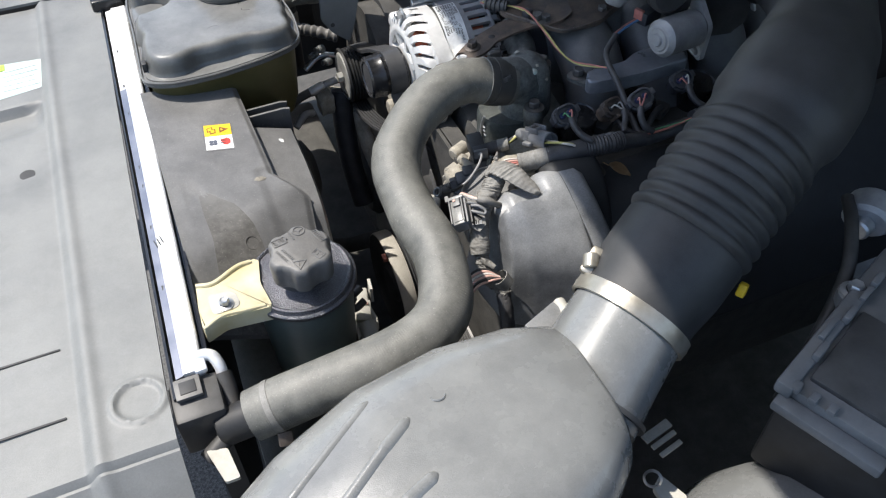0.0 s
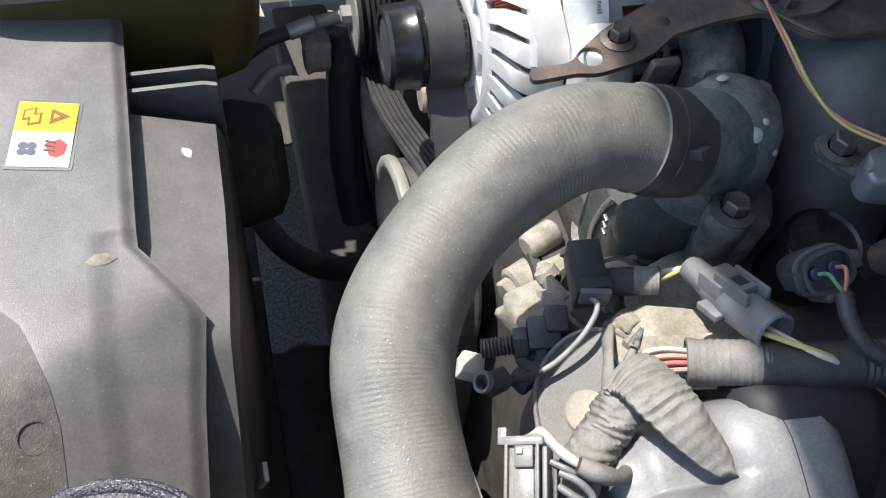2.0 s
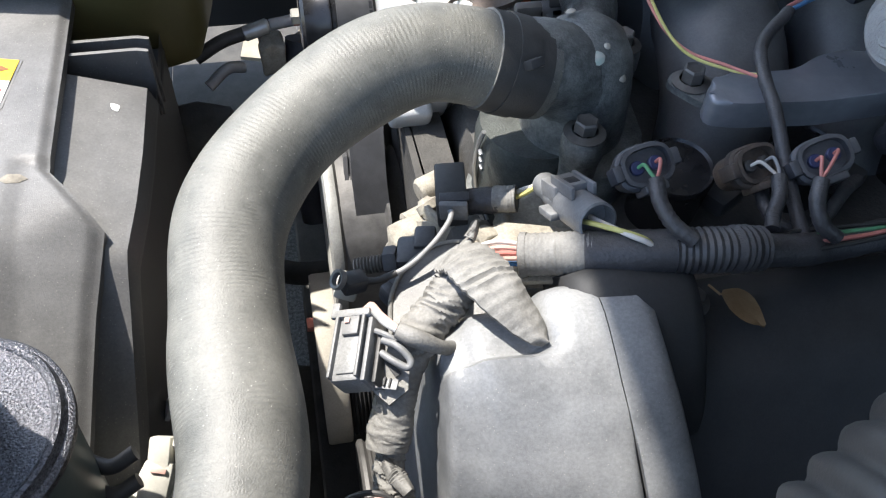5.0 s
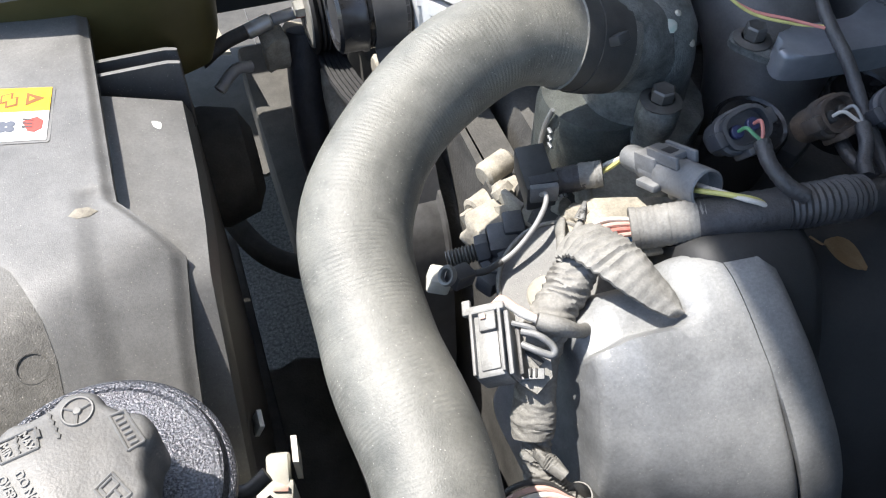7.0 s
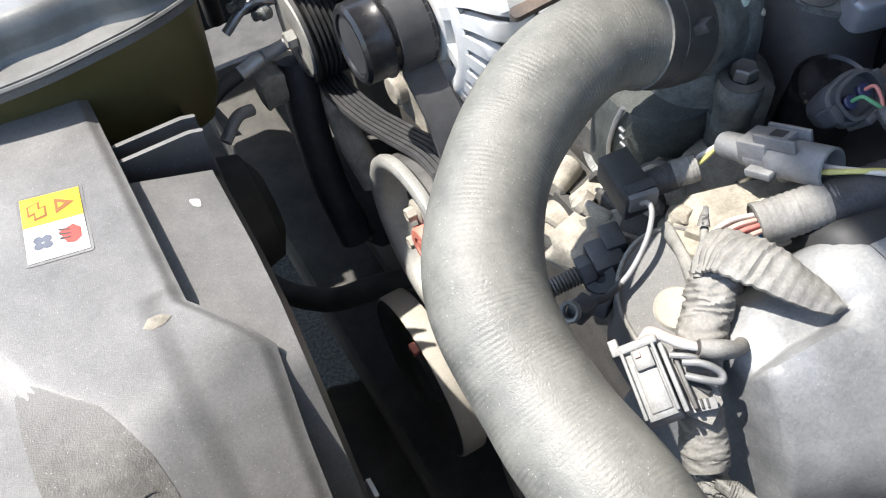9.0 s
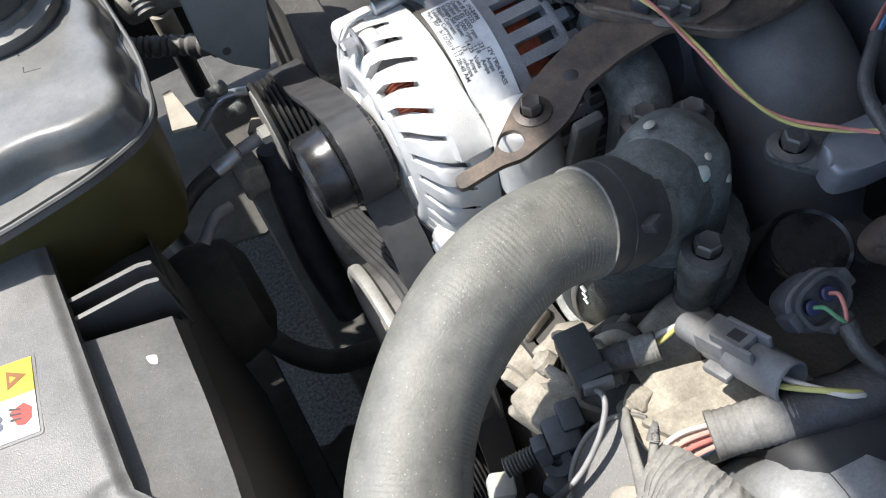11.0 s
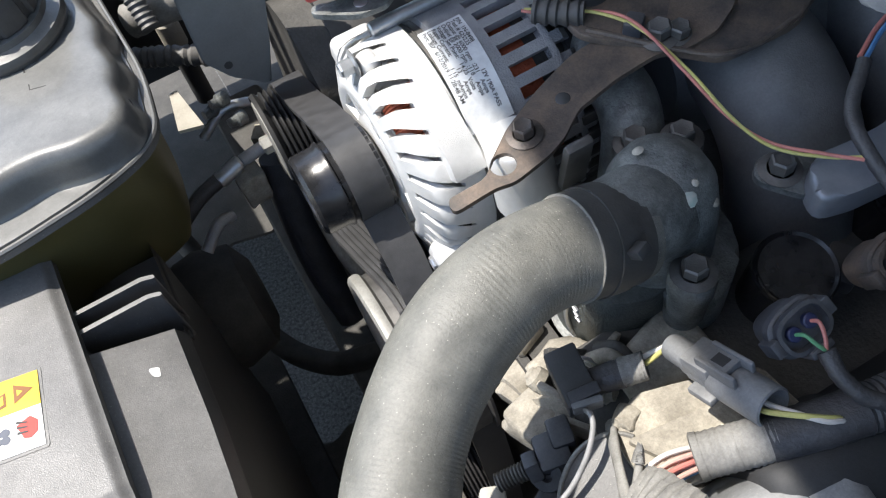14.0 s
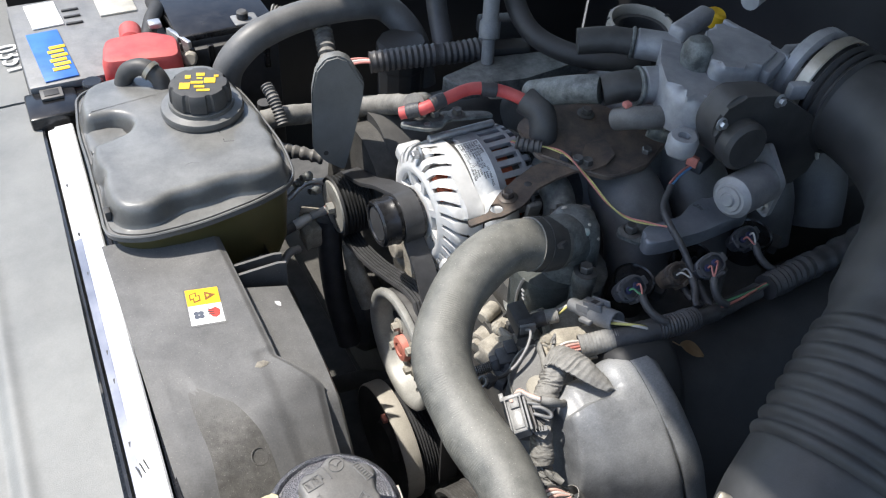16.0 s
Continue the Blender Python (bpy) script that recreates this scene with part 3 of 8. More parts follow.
RIDGE = [(-0.10, 0.098), (-0.038, 0.099), (-0.007, 0.099), (0.010, 0.0965), (0.031, 0.089), (0.042, 0.084), (0.054, 0.072), (0.068, 0.060), (0.097, 0.051)]


def plate_z(x, y):
    """A nearly flat top; past a slanting fold the near corner sinks towards the fan ring."""
    z = 0.7958 - 0.108 * x
    d = 0.34 * x - 0.5 * y - 0.0245
    z -= 0.5 * (d + math.hypot(d, 0.006)) - 0.001
    lower = step(0.100, 0.060, y)
    ridge = lerp_at(RIDGE, y)
    z -= 0.0012 * lower * math.sin(math.pi * min(1.0, max(0.0, (x - 0.035) / (ridge - 0.035))))
    z -= 0.002 * step(0.094, 0.086, y) * step(0.112, 0.125, x)
    z += 0.0004 * math.sin(60 * y + 20 * x) * math.sin(45 * x)
    return z


def plate_place(u, y):
    xl = 0.021
    x = xl + (lerp_at(XR, y) - xl) * u
    z = plate_z(x, y)
    z -= 0.003 * step(0.94, 1.0, u)
    return (x, y, z)


part("upper_plate", sheet(span(0, 1, 90), sorted(span(-0.10, 0.08, 60) + span(0.083, 0.10, 12) + span(0.105, 0.27, 24)), plate_place, 0.007), M_SHROUD, shroud, angle=50)
XR2 = [(-0.10, 0.163), (-0.05, 0.169), (0.0, 0.1735), (0.035, 0.1765), (0.075, 0.180), (0.12, 0.182), (0.184, 0.1825)]


def ring_z(x, y):
    return 0.767 - 0.36 * (x - 0.138) - 0.9 * max(0.0, 0.035 - y)


part("lower_plate", sheet(span(0, 1, 14), span(-0.11, 0.184, 40), lambda u, y: (0.130 + (lerp_at(XR2, y) - 0.130) * u, y, ring_z(0.130 + (lerp_at(XR2, y) - 0.130) * u, y) - 0.010 * step(0.95, 1.0, u)), 0.005), M_SHROUD, shroud)
part("ring_wall", sheet(span(0, 1, 6), span(-0.11, 0.27, 30), lambda u, y: (lerp_at(XR2, y) - 0.001 - 0.004 * u, y, ring_z(lerp_at(XR2, y), min(y, 0.19)) - 0.012 - 0.28 * u), 0.003), M_BLACK, shroud)
for y in (0.1965, 0.2105):
    part("rib", prism(rounded([(0.128, y), (0.176, y + 0.0005), (0.184, y - 0.002), (0.184, y + 0.001), (0.176, y + 0.0036), (0.128, y + 0.003)], 0.002), 0.720, 0.774), M_SHROUD, shroud)
part("back_plate", box((0.158, 0.226, 0.726), (0.05, 0.075, 0.006), 0.002), M_BLACK, shroud)
part("edge_clip", tube([(0.150, -0.075, 0.735), (0.165, -0.082, 0.732), (0.178, -0.078, 0.735)], 0.004), M_BLACK, shroud)
part("edge_clip", tube([(0.150, -0.085, 0.725), (0.165, -0.092, 0.722), (0.178, -0.088, 0.725)], 0.004), M_BLACK, shroud)
part("dust_patch", prism([(0.111, 0.0725), (0.115, 0.0775), (0.121, 0.0785), (0.1255, 0.0750), (0.121, 0.0715), (0.115, 0.0700)], lambda x, y: plate_z(x, y) - 0.002, lambda x, y: plate_z(x, y) + 0.0003, 0.0002), M_DUSTY, shroud, "pale dried dirt")


def grime_place(u, y):
    y += 0.010 * step(0.01, 0.062, y) * noise.noise((4 * u, 3.0, 0.0))
    x0 = 0.0470 + 0.008 * noise.noise((0.5, 14 * y, 0.0))
    x = x0 + (lerp_at(RIDGE, y) - 0.0015 - x0) * u
    return (x, y, plate_z(x, y) + 0.0004)


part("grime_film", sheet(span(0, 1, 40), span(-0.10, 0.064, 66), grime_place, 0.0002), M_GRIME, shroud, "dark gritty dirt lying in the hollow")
part("mould_ring", lathe((0.0872, -0.0100, plate_z(0.0872, -0.0100) - 0.0005), (0.448, -0.5, 1), [(0.0066, 0), (0.0068, 0.0012), (0.0076, 0.0012), (0.0079, 0)], 40, close=False), M_GRIME, shroud)
part("bird_lime", prism(rounded([(0.158, 0.162), (0.164, 0.161), (0.163, 0.154), (0.159, 0.156)], 0.002), 0.752, lambda x, y: ring_z(x, y) + 0.0004), M_WHITE, shroud, "small white splash")
part("foil_tag", box((0.1745, -0.0035, 0.6480), (0.003, 0.012, 0.012), rot=(0, 25, 0)), M_SILVERLBL, shroud)

# warning sticker on the shroud
ca = Vector((0.079, 0.1835))
ex = Vector((0.866, -0.10)).normalized()
ey = Vector((-ex.y, ex.x))
st = thing("warning_sticker", (0.092, 0.16, 0.786), "yellow and white fan warning sticker on the shroud", "sticker")


def on_st(u, v, dz):
    p = ca + ex * (u * 0.0302) - ey * (v * 0.0468)
    return (p.x, p.y, plate_z(p.x, p.y) + 0.0002 + 0.35 * dz)


def st_poly(pts, dz, material, name):
    b = bmesh.new()
    up = [b.verts.new(on_st(u, v, dz)) for u, v in pts]
    dn = [b.verts.new(on_st(u, v, dz - 0.0004)) for u, v in pts]
    b.faces.new(up)
    b.faces.new(dn[::-1])
    for i in range(len(pts)):
        b.faces.new((up[i], dn[i], dn[(i + 1) % len(pts)], up[(i + 1) % len(pts)]))
    return part(name, b, material, st)


st_poly(rounded([(-0.06, -0.04), (1.06, -0.04), (1.06, 1.04), (-0.06, 1.04)], 0.06), 0.0005, M_SHROUD, "backing")
st_poly([(0, 0), (1, 0), (1, 0.47), (0, 0.47)], 0.0016, M_YELLOW, "yellow_field")
st_poly([(0, 0.47), (1, 0.47), (1, 1), (0, 1)], 0.0016, M_WHITE, "white_field")
st_poly([(0.56, 0.36), (0.90, 0.22), (0.56, 0.10)], 0.0021, M_BROWNINK, "triangle")
st_poly([(0.62, 0.27), (0.72, 0.225), (0.62, 0.185)], 0.0025, M_YELLOW, "triangle_mark")
for a, c in ((0.10, 0.14), (0.20, 0.22)):
    st_poly([(a, c), (a + 0.22, c - 0.05), (a + 0.22, c + 0.13), (a, c + 0.17)], 0.0021, M_BROWNINK, "book")
    st_poly([(a + 0.04, c + 0.02), (a + 0.18, c - 0.015), (a + 0.18, c + 0.10), (a + 0.04, c + 0.13)], 0.0025, M_YELLOW, "page")
for k in range(4):
    a = radians(45 + 90 * k)
    cx, cy = 0.28 + 0.10 * math.cos(a), 0.74 + 0.066 * math.sin(a)
    st_poly([(cx + 0.085 * math.cos(q), cy + 0.055 * math.sin(q)) for q in [2 * math.pi * i / 10 for i in range(10)]], 0.0021, M_SLATEINK, "fan_blade")
st_poly([(0.55, 0.66), (0.66, 0.62), (0.80, 0.58), (0.92, 0.66), (0.90, 0.80), (0.78, 0.86), (0.66, 0.84)], 0.0021, M_REDINK, "red_sign")
for k in range(3):
    st_poly([(0.56, 0.60 + 0.07 * k), (0.74, 0.64 + 0.06 * k), (0.74, 0.66 + 0.06 * k), (0.55, 0.63 + 0.07 * k)], 0.0025, M_INK, "finger_bar")

# ---- coolant tank ----
tank = thing("coolant_tank", (0.13, 0.38, 0.69), "dusty black coolant tank with an olive lower half", "coolant tank")
FL = rounded([(0.028, 0.262), (0.058, 0.244), (0.115, 0.242), (0.185, 0.254), (0.226, 0.272), (0.234, 0.335), (0.228, 0.445), (0.215, 0.525), (0.10, 0.545), (0.045, 0.535), (0.034, 0.45), (0.034, 0.39), (0.030, 0.30)], 0.024, 5)


def ft(x, y):
    return 0.808 - 0.03 * (y - 0.39)


def stack(layers):
    """Rings of (outline, height function), closed above and below."""
    b = bmesh.new()
    rings = [[b.verts.new((x, y, h(x, y))) for x, y in o] for o, h in layers]
    n = len(rings[0])
    for p, q in zip(rings, rings[1:]):
        for i in range(n):
            b.faces.new((p[i], p[(i + 1) % n], q[(i + 1) % n], q[i]))
    b.faces.new(rings[0])
    b.faces.new(rings[-1])
    return b


def shrink(pts, k):
    out = []
    n = len(pts)
    for i in range(n):
        a, c = Vector(pts[i - 1]), Vector(pts[(i + 1) % n])
        d = (c - a).normalized()
        out.append((pts[i][0] - d.y * k, pts[i][1] + d.x * k))
    return out


part("lower_shell", stack([(shrink(FL, 0.022), lambda x, y: 0.70), (shrink(FL, 0.013), lambda x, y: 0.725), (shrink(FL, 0.007), lambda x, y: ft(x, y) - 0.01), (shrink(FL, 0.004), lambda x, y: ft(x, y) - 0.002)]), M_TANK, tank, "olive translucent lower half")
part("flange", stack([(shrink(FL, 0.004), lambda x, y: ft(x, y) - 0.006), (shrink(FL, -0.001), lambda x, y: ft(x, y) - 0.005), (FL, lambda x, y: ft(x, y) - 0.001), (shrink(FL, 0.006), lambda x, y: ft(x, y))]), M_SHROUD, tank)
part("flange_bead", tube([(x, y, ft(x, y) + 0.0012) for x, y in FL] + [(FL[0][0], FL[0][1], ft(*FL[0]) + 0.0012)], 0.0016, 6, 2), M_TANKTOP, tank)
for px_, py_ in ((0.036, 0.288), (0.218, 0.30)):
    part("flange_lug", box((px_, py_, ft(px_, py_) + 0.006), (0.006, 0.010, 0.012), 0.001), M_INK, tank)


TOPO = rounded([(0.050, 0.268), (0.073, 0.260), (0.099, 0.273), (0.126, 0.271), (0.157, 0.277), (0.186, 0.268), (0.212, 0.273), (0.2185, 0.290), (0.2165, 0.3117), (0.2225, 0.331), (0.219, 0.359), (0.2245, 0.380), (0.219, 0.408),
                (0.213, 0.47), (0.205, 0.512), (0.12, 0.528), (0.06, 0.518), (0.045, 0.48), (0.046, 0.446), (0.078, 0.447), (0.094, 0.425), (0.084, 0.400), (0.060, 0.392), (0.043, 0.388), (0.040, 0.360), (0.046, 0.340), (0.041, 0.315), (0.042, 0.288)],
               [0.014, 0.014, 0.03, 0.02, 0.03, 0.014, 0.012, 0.01, 0.006, 0.012, 0.006, 0.012, 0.02, 0.03, 0.03, 0.03, 0.02, 0.02, 0.008, 0.012, 0.014, 0.012, 0.012, 0.01, 0.012, 0.006, 0.012, 0.012], 5)
part("top_deck", stack([(shrink(FL, 0.003), lambda x, y: ft(x, y) - 0.003), (shrink(FL, 0.005), lambda x, y: ft(x, y) + 0.0012), (shrink(FL, 0.009), lambda x, y: ft(x, y) + 0.0012)]), M_TANKTOP, tank)
RISE = ((-0.0075, 0.000), (-0.0060, 0.002), (-0.0045, 0.006), (-0.0025, 0.013), (-0.0010, 0.0175), (0.0008, 0.0205), (0.0028, 0.0225), (0.0052, 0.0236), (0.0085, 0.0240))
part("upper_shell", stack([(shrink(TOPO, k), lambda x, y, h=h: ft(x, y) + h * (1 - 0.7 * (y - 0.35))) for k, h in RISE]), M_TANKTOP, tank, angle=80)
for z_ in (0.004, 0.010):
    part("notch_step", prism(rounded([(0.040, 0.440), (0.074, 0.440), (0.088 - z_, 0.424), (0.080 - z_, 0.404), (0.040, 0.397)], 0.008), lambda x, y: ft(x, y) - 0.002, lambda x, y, z_=z_: ft(x, y) + 0.008 - 0.5 * z_ + 0.02 * (y - 0.42), 0.002), M_TANKTOP, tank)
part("mould_mark", lathe((0.128, 0.3045, ft(0.128, 0.3045) + 0.0238), (0, 0, 1), [(0.0085, 0), (0.0092, 0.0008), (0.0100, 0.0008), (0.0108, 0)], 28, close=False), M_TANKTOP, tank)
part("mould_dot", lathe((0.128, 0.3045, ft(0.128, 0.3045) + 0.0238), (0, 0, 1), [(0, 0.0006), (0.0012, 0.0006), (0.0014, 0)], 12, close=False), M_INK, tank)
for p in (((0.1705, 0.356), (0.1700, 0.3615), (0.1800, 0.3625)), ((0.1705, 0.343), (0.1700, 0.3375), (0.1800, 0.3345))):
    part("mould_line", tube([(x, y, ft(x, y) + 0.0237) for x, y in p], 0.0007, 6, 1, curve=False), M_INK, tank)
# cap, neck and vent elbow
CC = Vector((0.166, 0.405, 0.0))
part("neck", lathe((CC.x, CC.y, 0.832), (0, -0.02, 1), [(0.043, 0), (0.045, 0.002), (0.0455, 0.006), (0.044, 0.010), (0.036, 0.012), (0.035, 0.016), (0, 0.016)], 40, close=False), M_TANKTOP, tank)
b = bmesh.new()
prof = []
rings = []
for h, dr in ((0.0, 0.0), (0.003, 0.001), (0.017, 0.0), (0.021, -0.0025), (0.0215, -0.006)):
    rings.append([])
    for i in range(96):
        a = 2 * math.pi * i / 96
        r = 0.0325 + dr - (0.0022 if (i // 3) % 4 == 0 and h < 0.026 else 0)
        rings[-1].append(b.verts.new((CC.x + r * math.cos(a), CC.y + r * math.sin(a), 0.848 + h)))
for p, q in zip(rings, rings[1:]):
    for i in range(96):
        b.faces.new((p[i], p[(i + 1) % 96], q[(i + 1) % 96], q[i]))
b.faces.new(rings[0])
b.faces.new(rings[-1])
cap = part("cap", b, M_BLACK, tank, "black ribbed cap with yellow symbols")
for dx, dy, w, d in ((-0.016, -0.003, 0.011, 0.012), (-0.002, -0.001, 0.013, 0.005), (-0.002, -0.010, 0.011, 0.004), (0.012, -0.002, 0.012, 0.010), (0.006, 0.013, 0.009, 0.006), (-0.008, 0.013, 0.006, 0.007), (0.0, -0.018, 0.014, 0.004), (0.021, 0.004, 0.005, 0.004), (0.003, 0.006, 0.006, 0.003)):
    part("symbol", box((CC.x + dx, CC.y + dy, 0.8699), (w, d, 0.0006), rot=(0, 0, -20)), M_YELLOW, cap, "yellow printed symbol")
part("vent_elbow", tube([(0.095, 0.505, 0.815), (0.105, 0.505, 0.838), (0.122, 0.497, 0.846), (0.135, 0.485, 0.838), (0.14, 0.478, 0.82)], 0.0105), M_BLACK, tank)
part("elbow_clamp", tube([(0.128, 0.4915, 0.845), (0.131, 0.488, 0.8425)], 0.0125, 16), M_CLAMP, tank)

# ---- power-steering reservoir ----
RC = Vector((0.1185, -0.096, 0))
res = thing("steering_reservoir", (RC.x, RC.y, 0.66), "black power-steering reservoir with a speckled top and star-shaped cap", "fluid reservoir")
part("body", lathe((RC.x, RC.y, 0.66), (0, 0, 1), [(0, 0), (0.036, 0), (0.041, 0.004), (0.044, 0.06), (0.047, 0.12), (0.047, 0.137)], 48, close=False), M_RESBODY, res, "dark green translucent body")
part("top_disc", lathe((RC.x, RC.y, 0.792), (0, 0, 1), [(0.044, 0.0), (0.0505, 0.002), (0.052, 0.004), (0.052, 0.0075), (0.0505, 0.009), (0.0495, 0.0092), (0.0488, 0.0105), (0.0480, 0.0135), (0.0465, 0.0142), (0.0450, 0.0135), (0.0440, 0.0122), (0.030, 0.0128), (0.0285, 0.0135), (0, 0.0135)], 64, close=False), M_RESTOP, res)
part("cap_neck", lathe((RC.x, RC.y, 0.804), (0, 0, 1), [(0.024, 0), (0.024, 0.02), (0, 0.02)], 32, close=False), M_BLACK, res)
CP = Vector((0.1205, -0.1055, 0.8185))
b = bmesh.new()
rings = []
for h, k in ((0.0, 0.90), (0.003, 0.98), (0.022, 1.0), (0.026, 0.985), (0.0285, 0.93), (0.0295, 0.86)):
    rings.append([])
    for i in range(120):
        a = 2 * math.pi * i / 120
        r = (0.0283 + 0.0023 * math.tanh(1.6 * math.cos(6 * (a - radians(78)))) / math.tanh(1.6)) * k
        rings[-1].append(b.verts.new(CP + Vector((r * math.cos(a), r * math.sin(a), h))))
for p, q in zip(rings, rings[1:]):
    for i in range(120):
        b.faces.new((p[i], p[(i + 1) % 120], q[(i + 1) % 120], q[i]))
b.faces.new(rings[0])
b.faces.new(rings[-1])
pcap = part("star_cap", b, M_CAP, res, "worn black star-shaped cap with raised symbols", 50)
zt = CP.z + 0.0297


def stroke(name, pts, r=0.00055):
    """A raised line on the cap's top; points are offsets from its middle."""
    return part(name, tube([(CP.x + x, CP.y + y, zt) for x, y in pts], r, 6, 2, curve=False), M_CAP, pcap)


def closed_stroke(name, pts):
    return [stroke(name, [p, q]) for p, q in zip(pts, pts[1:] + pts[:1])]


WC = (0.0052, 0.0203)
part("steering_wheel_mark", lathe((CP.x + WC[0], CP.y + WC[1], zt - 0.0003), (0, 0, 1), [(0.0048, 0), (0.0051, 0.0009), (0.0056, 0.0009), (0.0060, 0)], 32, close=False), M_CAP, pcap)
part("wheel_hub", lathe((CP.x + WC[0], CP.y + WC[1], zt), (0, 0, 1), [(0, 0.0008), (0.0013, 0.0007), (0.0017, 0)], 12, close=False), M_CAP, pcap)
for a in (150, 262, 20):
    stroke("wheel_spoke", [WC, (WC[0] + 0.005 * math.cos(radians(a)), WC[1] + 0.005 * math.sin(radians(a)))])
stroke("fluid_line", [(-0.0049 + 0.0034 * k / 8 + 0.0008 * (k % 2), 0.0231 - 0.0115 * k / 8) for k in range(9)])
# badge plate with an unreadable word
closed_stroke("badge_line", [(0.0156, 0.0147), (0.0208, 0.0155), (0.0262, 0.0015), (0.0205, -0.0005)])
for k in range(6):
    f = (k + 0.7) / 6.4
    stroke("badge_bar", [(0.0169 + 0.0050 * f, 0.0140 - 0.0138 * f), (0.0196 + 0.0050 * f, 0.0146 - 0.0138 * f)], 0.0006)
# tank with its levels
closed_stroke("tank_line", [(-0.0220, 0.0162), (-0.0090, 0.0187), (-0.0081, 0.0105), (-0.0203, 0.0083)])
stroke("level_line", [(-0.0155 + 0.0009 * k / 6 + 0.0006 * (k % 2), 0.0174 - 0.0080 * k / 6) for k in range(7)], 0.0004)
stroke("tank_neck", [(-0.0084, 0.0172), (-0.0078, 0.0140)], 0.0011)
READ, RISE_ = (0.375, -0.927, 0), (0.927, 0.375, 0)
for word, x, y, size in (("MIN", -0.0208, 0.0150, 0.0038), ("MAX", -0.0143, 0.0172, 0.0038), ("DO NOT", -0.0163, 0.0030, 0.0042), ("OVERFILL", -0.0216, 0.0030, 0.0040)):
    lettering(word, size, frame_at((CP.x + x, CP.y + y, zt + 0.0002), READ, RISE_), M_CAP, pcap, "lettering", 0.0001).data.transform(Matrix.Translation((0, 0, 0.0002)))
# book and warning triangle
closed_stroke("book_line", [(0.0086, -0.0110), (0.0145, -0.0067), (0.0198, -0.0162), (0.0132, -0.0199)])
closed_stroke("book_page", [(0.0103, -0.0112), (0.0145, -0.0082), (0.0163, -0.0115), (0.0122, -0.0146)])
stroke("book_letter", [(0.0150, -0.0132), (0.0166, -0.0160)])
closed_stroke("triangle_line", [(-0.0099, -0.0146), (0.0016, -0.0166), (-0.0061, -0.0256)])
stroke("triangle_mark", [(-0.0052, -0.0172), (-0.0055, -0.0212)])
# pale mounting bracket
PB = [(0.024, -0.075), (0.038, -0.078), (0.064, -0.066), (0.086, -0.064), (0.080, -0.096), (0.084, -0.128), (0.058, -0.125), (0.040, -0.123), (0.020, -0.131), (0.021, -0.104)]
brk = part("bracket", prism(rounded(PB, 0.004), 0.790, 0.8085, 0.003), M_CREAMPL, res, "yellowed white plastic bracket")
part("bracket_web", prism(rounded([(0.031, -0.092), (0.056, -0.096), (0.058, -0.116), (0.032, -0.118)], 0.006), 0.8082, 0.8094, 0.0008), M_WHITEPL, brk)
part("bracket_wall", tube([(0.024, -0.077, 0.8090), (0.040, -0.080, 0.8095), (0.064, -0.069, 0.8100), (0.078, -0.067, 0.8090)], 0.0022, 8), M_CREAMPL, brk)
part("bracket_wall", tube([(0.021, -0.129, 0.8085), (0.040, -0.121, 0.8090), (0.060, -0.123, 0.8095), (0.078, -0.124, 0.8085)], 0.0022, 8), M_CREAMPL, brk)
bolt((0.0445, -0.110, 0.8098), (0, 0, 1), 0.0045, 0.006, True, M_STEEL, res)
b = tube([(RC.x + 0.03, RC.y - 0.03, 0.70), (RC.x + 0.02, RC.y - 0.05, 0.65), (RC.x + 0.02, RC.y - 0.05, 0.45)], 0.012)
part("return_hose", b, M_BLACK, res)

# ---- upper radiator hose ----
HOSE = [(0.0390, -0.2155, 0.7838), (0.0953, -0.2209, 0.7994), (0.1628, -0.2230, 0.8076), (0.2189, -0.2016, 0.8135), (0.2398, -0.1452, 0.8227),
        (0.2373, -0.0812, 0.8270), (0.2439, -0.0245, 0.8406), (0.2836, 0.0212, 0.8545), (0.3392, 0.0433, 0.8652), (0.4028, 0.0453, 0.8464)]
hose = thing("radiator_hose", HOSE[4], "dusty grey rubber upper radiator hose with an S-shaped bend", "radiator hose")
part("hose_body", tube(HOSE, lambda u: 0.0246 - 0.0022 * step(0.20, 0.03, u) + 0.0006 * math.sin(40 * u), 40, 14), M_RUBBER, hose, angle=60)
HS = spline(HOSE, 14)


def band(i, r, w, material, name, label="", who=None):
    t = (HS[i + 1] - HS[i - 1]).normalized()
    return part(name, lathe(HS[i] - t * w / 2, t, [(r - 0.004, 0), (r, 0.0003), (r, w - 0.0003), (r - 0.004, w)], 48, close=False), material, who or hose, label)


cl = band(5, 0.0236, 0.006, M_LOOM, "spring_clamp", "dull steel spring clamp")
for dz, dy in ((-0.012, -0.026), (-0.020, -0.020)):
    part("clamp_ear", box(HS[4] + Vector((0.004, dy, dz)), (0.012, 0.012, 0.004), 0.001, rot=(45, 10, 0)), M_RUST, cl)
band(119, 0.0257, 0.0010, M_LOOM, "paint_line", "thin pale paint line")
# Grey rubber past the line, drawn dark to paint in the shade there.
part("shaded_hose_end", tube([HS[i] for i in range(119, 126)], 0.0256, 48, 4), M_HOSEEND, hose, "hose end with shade put into its dark colour")
cl2 = band(122, 0.0264, 0.011, M_HOSEEND, "end_clamp", "black spring clamp")
part("clamp_ear", box(HS[122] + Vector((0.006, -0.022, 0.016)), (0.008, 0.010, 0.005), 0.001, rot=(-40, 0, 20)), M_INK, cl2)


